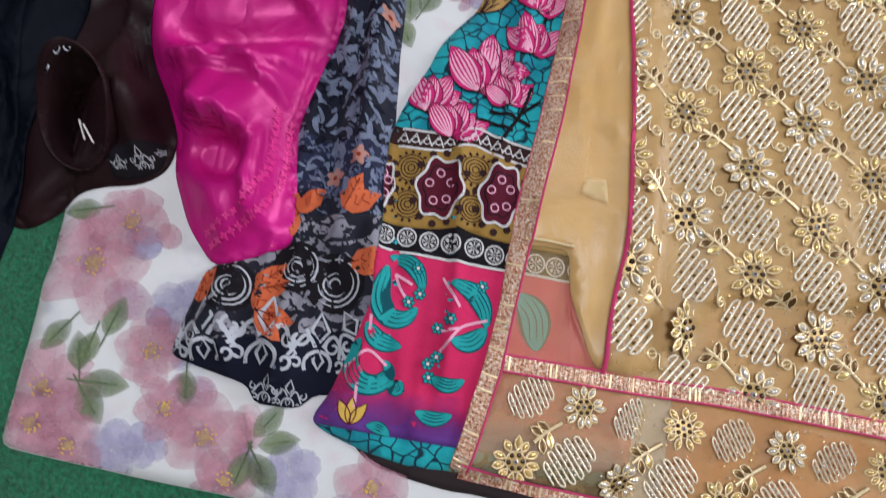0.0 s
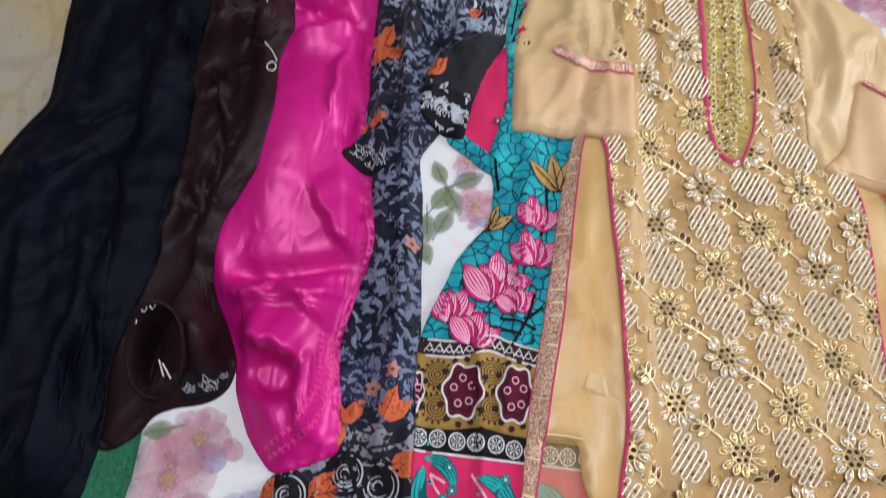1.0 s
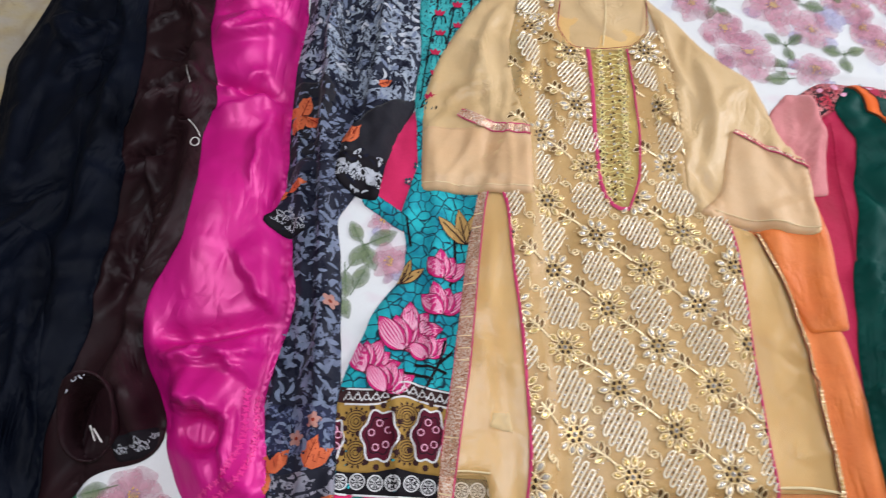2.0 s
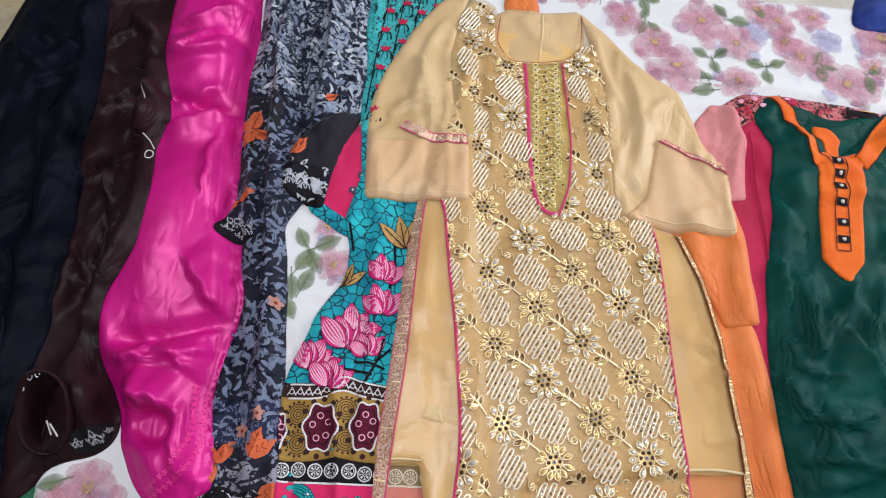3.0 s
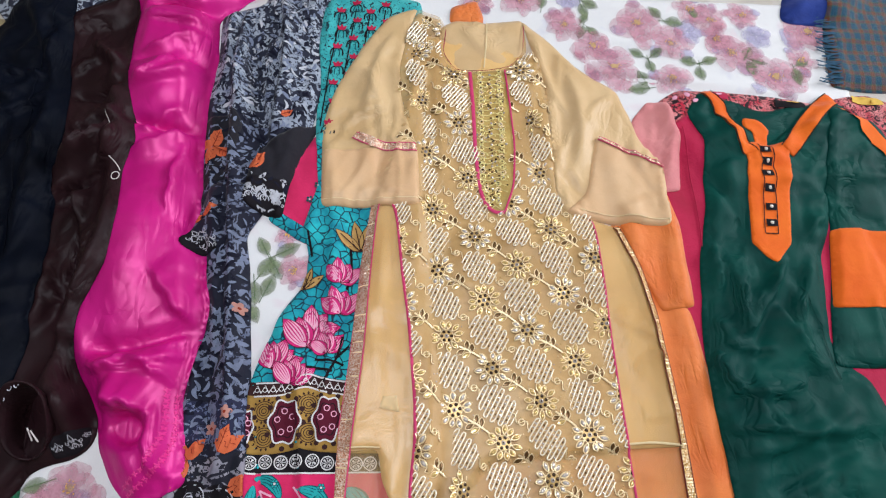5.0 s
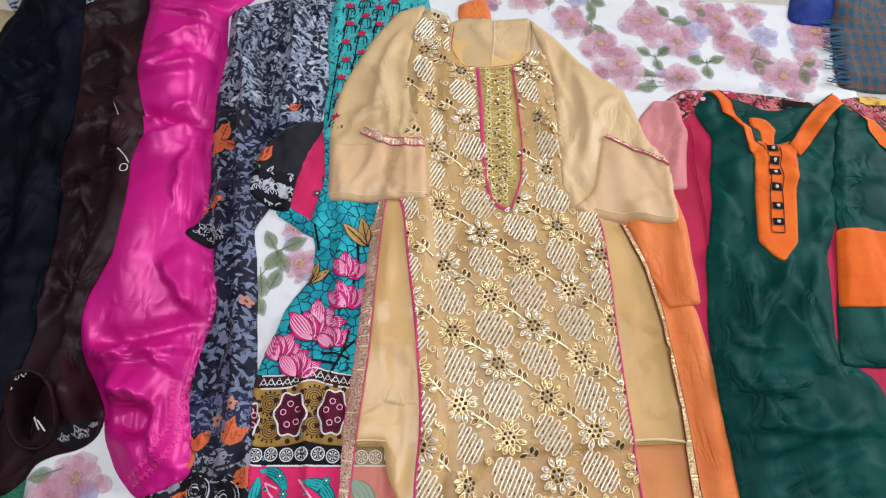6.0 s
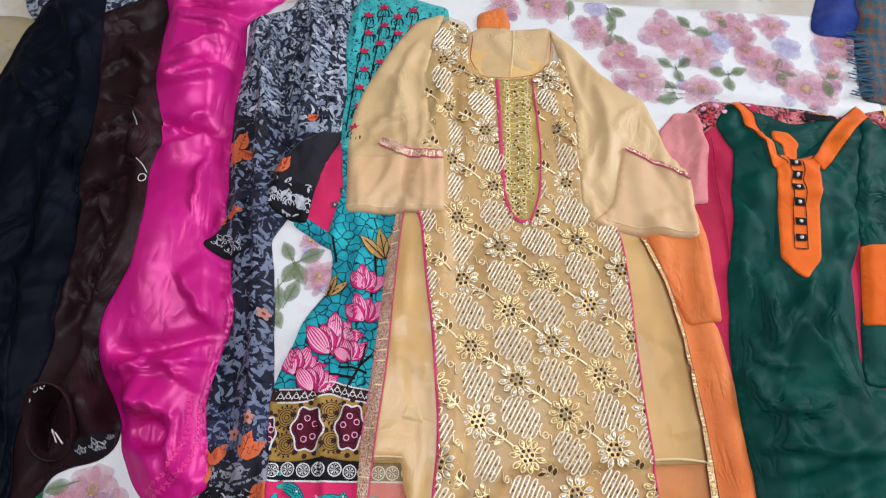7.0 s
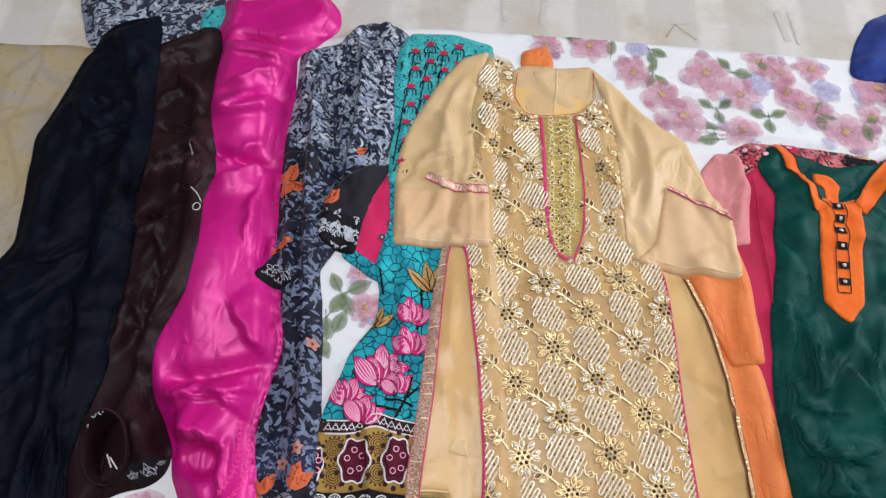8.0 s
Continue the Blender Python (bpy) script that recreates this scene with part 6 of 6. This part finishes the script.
for x, y, s, t in ((-0.520, -0.391, 0.030, 12), (-0.471, -0.383, 0.034, 2), (-0.425, -0.382, 0.028, 8), (-0.394, -0.368, 0.026, 40), (-0.460, -0.424, 0.013, 0), (-0.440, -0.425, 0.013, 0), (-0.545, -0.398, 0.018, 5)):
    fleur(NAVYPRINT, x, y, s, t, hem)
for x, y, s, t in ((-0.512, 0.040, 0.014, 50), (-0.494, 0.028, 0.012, 30)):
    fleur(NAVYSLEEVE_A, x, y, s, t, navyprint)
for x, y, s, t in ((-0.425, 0.113, 0.015, 10), (-0.403, 0.107, 0.014, -20), (-0.448, 0.111, 0.013, 30)):
    fleur(NAVYSLEEVE_B, x, y, s, t, navyprint)
for x, y, r in ((-0.511, -0.346, 0.022), (-0.425, -0.325, 0.026), (-0.459, -0.318, 0.022)):
    mo = Motif(NAVYPRINT, 0.0009).disc(x, y, r, I_black, n=18)
    for k in range(4):
        mo.strip(spiral(x, y, r * (0.15 + 0.2 * k), r * (0.22 + 0.2 * k), 80 * k, 250, 14), 0.0017, I_grey, 0.0003, 0.0, True)
    mo.put("rose_print", navyprint, "dark rose with grey swirls")


def leaf_spray(cloth, x, y, size, turns, parent, m=None, name="leaf_print"):
    mo = Motif(cloth, 0.0012)
    for a in turns:
        p = petal(x, y, size, size * 0.5, a, 8, 0.8)
        rim = np.c_[p[:, 0] + 0.0006 * np.sin(np.arange(len(p)) * 2.1), p[:, 1] + 0.0006 * np.cos(np.arange(len(p)) * 2.7)]
        mo.lobe(rim, m or I_rust, 0.0)
        c, s = math.cos(radians(a)), math.sin(radians(a))
        mo.strip([(x, y), (x + size * 0.85 * c, y + size * 0.85 * s)], 0.0011, I_rustdark, 0.0003)
        for k in (0.3, 0.5, 0.7):
            for sg in (-1, 1):
                b = radians(a + sg * 45)
                mo.strip([(x + size * k * c, y + size * k * s), (x + size * (k * c + 0.18 * math.cos(b)), y + size * (k * s + 0.18 * math.sin(b)))], 0.0007, I_rustdark, 0.0003)
    mo.put(name, parent, "orange printed leaves")


leaf_spray(NAVYPRINT, -0.515, 0.195, 0.034, (80, 165, 260, 330), navyprint)
leaf_spray(NAVYPRINT, -0.415, 0.250, 0.022, (40,), navyprint)
leaf_spray(NAVYSLEEVE_B, -0.448, 0.155, 0.032, (85, 60, 110), navyprint)
leaf_spray(NAVYSLEEVE_A, -0.512, 0.075, 0.026, (30, 200), navyprint)
for x, y, s, t in ((-0.432, -0.262, 0.036, (40, 75)), (-0.470, -0.272, 0.032, (60, 130, 250)), (-0.417, -0.305, 0.034, (0, 30)), (-0.535, -0.365, 0.034, (80, 100)), (-0.492, -0.345, 0.036, (20, 50, -40)),
                   (-0.485, -0.360, 0.036, (-10, -40)), (-0.475, -0.285, 0.026, (200, 250))):
    leaf_spray(NAVYPRINT, x, y, s, t, navyprint)
for x, y in ((-0.430, -0.212), (-0.434, -0.070), (-0.448, -0.232)):
    mo = Motif(NAVYPRINT, 0.0012)
    for a in (15, 85, 150, 230, 300):
        mo.disc(x + 0.0048 * math.cos(radians(a)), y + 0.0048 * math.sin(radians(a)), 0.0046, I_peach, 0, 0, 0.0032, a, 9)
    mo.disc(x, y, 0.0022, I_rustdark, 0.0002, n=7)
    mo.put("small_flower", navyprint, "peach printed flower")

# ---------------------------------------------------------------- teal kurta: orange trim, placket, buttons
I_facingedge = ink("dark_teal_edge_stitch", lin(40, 44, 40))
NECK_L = [(0.298, 0.362), (0.321, 0.296), (0.346, 0.226)]
NECK_R = [(0.526, 0.362), (0.496, 0.338), (0.464, 0.303), (0.436, 0.265), (0.412, 0.236)]
for path, w in ((NECK_L, 0.025), (NECK_R, 0.028)):
    line = smooth_line(path)
    d = np.gradient(line, axis=0)
    side = np.c_[-d[:, 1], d[:, 0]] / np.linalg.norm(d, axis=1)[:, None] * w / 2
    patch("neck_facing", GREEN, resample(np.vstack([line + side, (line - side)[::-1]]), 0.006, 1), M_orange, green, "orange neckline facing", 0.0016)
    for sg in (-1, 1):
        Motif(None).strip(line + side * sg, 0.0018, I_facingedge, 0.0, 0.0008).drape(GREEN, 0.0026).put("facing_edge", green)
Motif(GREENSLEEVE, 0.0012).strip(smooth_line([(0.512, 0.362), (0.555, 0.315), (0.60, 0.25)]), 0.026, M_orange, 0.0, 0.0008).put("shoulder_stripe", green, "orange shoulder strip")
patch("placket", GREEN, resample([(0.343, 0.252), (0.334, 0.19), (0.328, 0.12), (0.322, 0.066), (0.351, 0.031), (0.384, 0.067), (0.398, 0.15), (0.418, 0.254), (0.38, 0.249)], 0.006, 1), M_orange, green, "orange pointed placket", 0.0014)
gp = Motif(GREEN, 0.0026)
for off in (-0.0105, 0.0105):
    gp.strip(smooth_line([(0.373 + off, 0.247), (0.366 + off, 0.16), (0.355 + off, 0.083)]), 0.0016, I_black)
gp.strip([(0.346, 0.083), (0.365, 0.083)], 0.0016, I_black).put("loop_tape", green, "black edged loop tape")
for x, y in ((0.371, 0.234), (0.369, 0.210), (0.367, 0.189), (0.366, 0.163), (0.363, 0.130), (0.359, 0.102)):
    mo = Motif(GREEN, 0.0028).lobe([(x - 0.0085, y - 0.006), (x + 0.0085, y - 0.006), (x + 0.0085, y + 0.006), (x - 0.0085, y + 0.006)], I_black, 0, 0.0006)
    ob = mo.put("button_loop", green, "black fabric loop")
    Motif(GREEN, 0.0036).disc(x, y, 0.0030, S_pearl, 0.0, 0.0026, n=10).put("button", ob, "small pearl button")
patch("sleeve_band", GREENSLEEVE, resample([(0.460, 0.101), (0.52, 0.104), (0.62, 0.106), (0.60, -0.026), (0.50, -0.028), (0.435, -0.030)], 0.007, 1), M_orange, green, "orange sleeve band", 0.0012)
patch("neck_tab", GREENBACK, resample([(0.352, 0.306), (0.372, 0.302), (0.397, 0.284), (0.390, 0.272), (0.384, 0.245), (0.362, 0.245), (0.366, 0.276), (0.350, 0.284)], 0.006, 1), M_orange, green, "orange label tab", 0.001)
Motif(GREEN, 0.0006).strip(smooth_line([(0.385, 0.0), (0.405, -0.06), (0.415, -0.14)]), 0.0012, M_teal, 0, 0.0008).put("seam", green)
for x0, x1, y, m in ((0.42, 0.47, 0.345, I_black), (0.31, 0.335, 0.357, M_crimson), (0.565, 0.62, 0.368, I_yellow)):
    Motif(REDPRINT, 0.001).strip(smooth_line([(x0, y), ((x0 + x1) / 2, y - 0.004), (x1, y - 0.002)]), 0.022, m, 0.0, 0.003).put("printed_block", redprint)
for x, y in ((0.445, 0.345), (0.452, 0.343), (0.59, 0.37), (0.60, 0.36), (0.32, 0.355), (0.24, 0.34), (0.26, 0.345), (0.275, 0.335)):
    Motif(REDPRINT, 0.0045).lobe(ellipse(x, y, 0.006, 0.004, 40 * x * 100, 7), I_yellow if x > 0.4 else I_palepetal, 0, 0.0006).put("gold_print", redprint)

Motif(CRIMSON, 0.0006).strip(smooth_line([(0.245, 0.28), (0.25, 0.1), (0.243, -0.1)]), 0.002, M_crimson, 0, 0.0012).put("side_seam", crimson)
# ---------------------------------------------------------------- brown trousers: open cuff, band, threads
RIM = (-0.661, -0.236, 0.025, 0.043, -12)


def standing_cuff(name, m, parent, label):
    """The open end of a trouser leg, propped up: an oval of doubled cloth, high at the back and low in front."""
    n, bm, rows = 56, bmesh.new(), []
    x, y, rx, ry, turn = RIM
    base = ellipse(x + 0.004, y, rx * 0.86, ry * 0.86, turn, n)
    foot = BROWN.z(base[:, 0], base[:, 1]) - 0.004
    lip = ellipse(x, y, rx, ry, turn, n)
    k = np.arange(n) / n * 2 * math.pi
    top = 0.044 + 0.040 * np.clip((lip[:, 1] - y) / ry, -1, 1) - 0.012 * (lip[:, 0] - x) / rx + 0.004 * np.sin(3 * k + 1)
    top = np.maximum(top, foot + 0.010)
    for share, out in ((0.0, 0.0), (0.35, 0.55), (0.7, 0.95), (1.0, 1.0)):
        rows.append((base + (lip - base) * out, foot + (top - foot) * share))
    for share, out, inset in ((1.0, 1.0, 0.94), (0.7, 0.95, 0.93), (0.35, 0.55, 0.92), (0.0, 0.0, 0.90)):
        ring = base + (lip - base) * out
        rows.append((ring.mean(0) + (ring - ring.mean(0)) * inset, foot + (top - foot) * share + (0.0008 if share == 1.0 else 0)))
    made = [[bm.verts.new((px, py, pz)) for (px, py), pz in zip(xy, z)] for xy, z in rows]
    for a, b in zip(made[:-1], made[1:]):
        for i in range(n):
            bm.faces.new((a[i], a[(i + 1) % n], b[(i + 1) % n], b[i])).smooth = True
    return part(name, bm, m, parent, label), lip, top


cuff, lip, lip_z = standing_cuff("open_cuff", M_brown, brown, "propped open cuff of dark brown cotton")
mo = Motif(None)
band_in = lip.mean(0) + (lip - lip.mean(0)) * 0.91
for i in (17, 20, 24):
    mo.strip(spiral(band_in[i][0], band_in[i][1], 0.001, 0.0035, 40 * i, 330, 10), 0.0012, I_grey, 0.0004)
for i, z in enumerate(mo.h):
    d = np.hypot(*(lip - np.array(mo.v[i])).T)
    mo.h[i] = z + float(lip_z[d.argmin()]) - 0.010
mo.put("inner_band", cuff, "silver thread embroidery inside the cuff")
for k, turn in enumerate((62, 50)):
    bm = bmesh.new()
    bmesh.ops.create_cube(bm, size=1, matrix=Matrix.Translation((-0.652 + 0.006 * k, -0.250 - 0.002 * k, 0.036)) @ Matrix.Rotation(radians(-turn), 4, "Z") @ Matrix.Rotation(radians(14), 4, "Y") @ Matrix.Diagonal((0.017, 0.0012, 0.002, 1)))
    part("label_thread", bm, I_whitethread, cuff, "stiff white label thread")
bandp = patch("embroidered_band", BROWN, resample([(-0.645, -0.250), (-0.622, -0.244), (-0.609, -0.237), (-0.602, -0.232), (-0.600, -0.254), (-0.613, -0.268), (-0.638, -0.275)], 0.005, 1), I_black, brown, "black band with silver embroidery", 0.0012)
for x, y, s, t in ((-0.633, -0.262, 0.0060, 20), (-0.615, -0.255, 0.0085, 25), (-0.604, -0.243, 0.0040, 45)):
    fleur(BROWN, x, y, s, t, bandp)
for pts in ([(-0.652, 0.150), (-0.640, 0.140), (-0.632, 0.128)], [(-0.672, 0.232), (-0.664, 0.215), (-0.660, 0.198)]):
    Motif(BROWN, 0.001).strip(smooth_line(pts, 0.003, 3), 0.0013, I_whitethread, 0, 0.0008).put("loose_thread", brown, "loose white thread")
Motif(BROWN, 0.001).ring(-0.636, 0.118, 0.005, 0.0014, I_whitethread, 0, 0.0008, ry=0.007).put("loose_thread", brown, "loose white thread")

# ---------------------------------------------------------------- magenta trousers: embroidered hem
mo_hem = smooth_line([(-0.492, -0.195), (-0.484, -0.25), (-0.492, -0.285), (-0.525, -0.315), (-0.548, -0.328)], 0.007, 3)
for k, (x, y) in enumerate(mo_hem):
    for off in (0.006, 0.017):
        mo = Motif(MAGENTA, 0.0008)
        px, py = x - off * 1.0, y + off * 0.5
        if edge_distance(MAGENTA.r, np.array([px]), np.array([py]))[0] < 0.006:
            continue
        for a in (30, 110, 190, 270):
            mo.lobe(petal(px, py, 0.0042, 0.0028, a + 17 * k, 5), I_pinkthread, -0.0004, 0.0006)
        mo.put("embroidered_sprig", magenta, "raised magenta embroidery")

# ---------------------------------------------------------------- sheet print, shawl fringe, mat print
def sheet_flower(x, y, r, turn, seed):
    rnd = random.Random(seed)
    mo = Motif(SHEET, 0.0004)
    n = rnd.choice((5, 5, 6))
    for k in range(n):
        a = turn + 360 / n * k + rnd.uniform(-10, 10)
        c, s = math.cos(radians(a)), math.sin(radians(a))
        ln, wd = r * rnd.uniform(0.8, 1.2), r * rnd.uniform(0.7, 1.1)
        q = ellipse(x + c * ln * 0.55, y + s * ln * 0.55, ln * 0.56, wd * 0.58, a, 22)
        ph = np.linspace(0, 2 * math.pi, 22, endpoint=False)
        q += r * 0.06 * np.c_[np.sin(2 * ph + seed + k), np.cos(3 * ph + seed * 2 + k)]
        mo.lobe(q, W_pink, 0.0001 * k)
    for k in range(3):
        a = rnd.uniform(0, 6.28)
        mo.lobe(ellipse(x + r * 1.0 * math.cos(a), y + r * 1.0 * math.sin(a), r * rnd.uniform(0.3, 0.5), r * rnd.uniform(0.25, 0.4), rnd.uniform(0, 180), 16), rnd.choice((W_pink, W_mauve, W_lilac)), 0.0)
    mo.disc(x, y, r * 0.26, W_mauve, 0.0007, n=12)
    mo.disc(x, y, r * 0.17, W_core, 0.0009, n=10)
    for k in range(14):
        a, q = rnd.uniform(0, 6.28), r * rnd.uniform(0.12, 0.3)
        mo.disc(x + q * math.cos(a), y + q * math.sin(a), 0.0010, I_yellow, 0.0011, n=5)
    mo.put("printed_flower", bedsheet)


def sheet_leaf(x, y, size, turn):
    mo = Motif(SHEET, 0.0007)
    mo.lobe(petal(x, y, size * 1.15, size * 0.66, turn, 11, 0.9), W_leaf, 0.0)
    c, s = math.cos(radians(turn)), math.sin(radians(turn))
    mo.strip([(x - c * size * 0.3, y - s * size * 0.3), (x + c * size * 0.85, y + s * size * 0.85)], 0.0012, I_sage, 0.0002)
    mo.put("printed_leaf", bedsheet)


I_sage = ink("sage_stem_print", lin(96, 116, 84))
for k, (x, y, r) in enumerate(((-0.633, -0.350, 0.052), (-0.640, -0.458, 0.040), (-0.640, -0.487, 0.036), (-0.605, -0.498, 0.030), (-0.500, -0.470, 0.042), (-0.538, -0.455, 0.027), (-0.563, -0.412, 0.032),
                               (-0.612, -0.308, 0.040), (-0.356, -0.481, 0.035), (-0.475, -0.50, 0.03), (0.197, 0.515, 0.045), (0.254, 0.470, 0.036), (0.338, 0.532, 0.034), (0.367, 0.460, 0.042),
                               (0.145, 0.410, 0.045), (0.245, 0.388, 0.034), (0.439, 0.408, 0.050), (0.522, 0.520, 0.048), (0.345, 0.49, 0.03), (-0.02, 0.555, 0.034), (0.06, 0.50, 0.034), (0.11, 0.455, 0.036),
                               (0.30, 0.555, 0.03), (0.495, 0.45, 0.03), (-0.370, -0.002, 0.026), (-0.385, 0.055, 0.018), (-0.10, 0.55, 0.03), (0.40, 0.55, 0.03))):
    sheet_flower(x, y, r * (0.86 if y < 0 else 0.98), 40 * k, k)
for k, (x, y, r) in enumerate(((-0.55, -0.375, 0.03), (-0.57, -0.495, 0.026), (-0.425, -0.485, 0.028), (-0.545, -0.485, 0.02), (0.29, 0.50, 0.03), (0.42, 0.50, 0.03), (0.07, 0.56, 0.025))):
    mo = Motif(SHEET, 0.0003)
    for a in range(0, 360, 72):
        mo.disc(x + r * 0.5 * math.cos(radians(a + 20 * k)), y + r * 0.5 * math.sin(radians(a + 20 * k)), r * 0.5, W_lilac, 0.0, n=10)
    mo.put("lilac_wash", bedsheet)
for x, y, s, t in ((-0.604, -0.408, 0.032, 80), (-0.613, -0.405, 0.028, -95), (-0.612, -0.447, 0.036, 5), (-0.615, -0.440, 0.030, 110), (-0.612, -0.450, 0.034, -45), (-0.455, -0.468, 0.030, 20), (-0.460, -0.462, 0.03, 60),
                   (-0.458, -0.474, 0.034, -50), (-0.462, -0.474, 0.03, -100), (-0.530, -0.420, 0.028, -75), (-0.64, -0.30, 0.03, 200), (-0.635, -0.40, 0.03, 240),
                   (0.094, 0.557, 0.03, -20), (0.092, 0.552, 0.03, -70), (0.019, 0.535, 0.032, 85), (0.100, 0.498, 0.030, -50), (0.095, 0.50, 0.03, -110), (0.09, 0.505, 0.026, 60), (0.246, 0.522, 0.034, -5), (0.242, 0.528, 0.03, 130),
                   (0.306, 0.530, 0.028, 90), (0.208, 0.432, 0.030, -80), (0.202, 0.436, 0.028, 150), (0.212, 0.436, 0.026, 40), (0.300, 0.424, 0.034, -90), (0.298, 0.428, 0.03, 170), (0.305, 0.430, 0.028, 20),
                   (0.390, 0.440, 0.032, -70), (0.388, 0.446, 0.030, 60), (0.395, 0.445, 0.03, -20), (0.205, 0.368, 0.036, 190), (0.20, 0.372, 0.03, 120), (-0.044, 0.565, 0.034, 75), (-0.05, 0.562, 0.03, 120), (0.475, 0.43, 0.034, -80), (0.48, 0.435, 0.028, 30),
                   (-0.400, 0.020, 0.036, 30), (-0.405, 0.016, 0.034, -60), (-0.41, 0.02, 0.03, 120), (-0.425, -0.02, 0.034, -80), (-0.42, -0.015, 0.036, 60), (-0.428, -0.055, 0.03, -60), (-0.41, -0.045, 0.034, 70)):
    sheet_leaf(x, y, s, t)

jig = random.Random(5)
for k in range(46):
    y = 0.395 + 0.205 * k / 45 + jig.uniform(-0.003, 0.003)
    x = 0.540 + 0.030 * (y - 0.39) / 0.21
    ln = jig.uniform(0.025, 0.045)
    Motif(SHEET, 0.006).strip(bend((x + 0.016, y), (x, y + jig.uniform(-0.01, 0.01)), (x + 0.014 - ln, y + jig.uniform(-0.012, 0.012)), 7), 0.0024, M_fringe, 0.002, 0.0016).put("fringe", shawl)
for pts, w, m in (
                  ([(0.36, 0.70), (0.372, 0.62)], 0.014, I_matpale), ([(0.385, 0.70), (0.392, 0.615)], 0.008, I_matpale), ([(-0.185, 0.66), (-0.18, 0.60)], 0.008, I_matpale), ([(-0.10, 0.68), (-0.11, 0.60)], 0.010, I_matpale)):
    tagged(Motif(floor_mat, 0.0006).strip(smooth_line(pts, 0.012, 4), w, m).put("mat_print", bpy.data.objects["floor_mat"]), kind="structure")
patch("mat_print", floor_mat, resample([(-1.3, -0.05), (-1.3, 0.44), (-1.05, 0.43), (-0.93, 0.445), (-0.80, 0.40), (-0.80, -0.05)], 0.02, 2), M_matprint, bpy.data.objects["floor_mat"], "", 0.0008, 0.03)
mo = Motif(floor_mat, 0.0006)
mo.strip([(0.13, 0.60), (0.15, 0.635), (0.19, 0.60)], 0.004, I_matbrown).strip([(0.14, 0.635), (0.18, 0.64)], 0.003, I_matpale)
mo.put("mat_print", bpy.data.objects["floor_mat"])
for k in range(9):
    x, y = -0.72 + 0.05 * k * jig.random(), -0.42 - 0.12 * jig.random()
    ob = Motif(None).strip(bend((0, 0), (0.006, 0.008), (0.018, 0.002), 8), 0.0012, I_whitethread, 0, 0.0008)
    if x < -0.665 or y < -0.52:
        tagged(ob.put("lint_thread", None), "short white thread lying on green carpet", "thread", "carpet lint").matrix_basis = Matrix.Translation((x, y, CARPET)) @ Matrix.Rotation(jig.uniform(0, 6), 4, "Z")
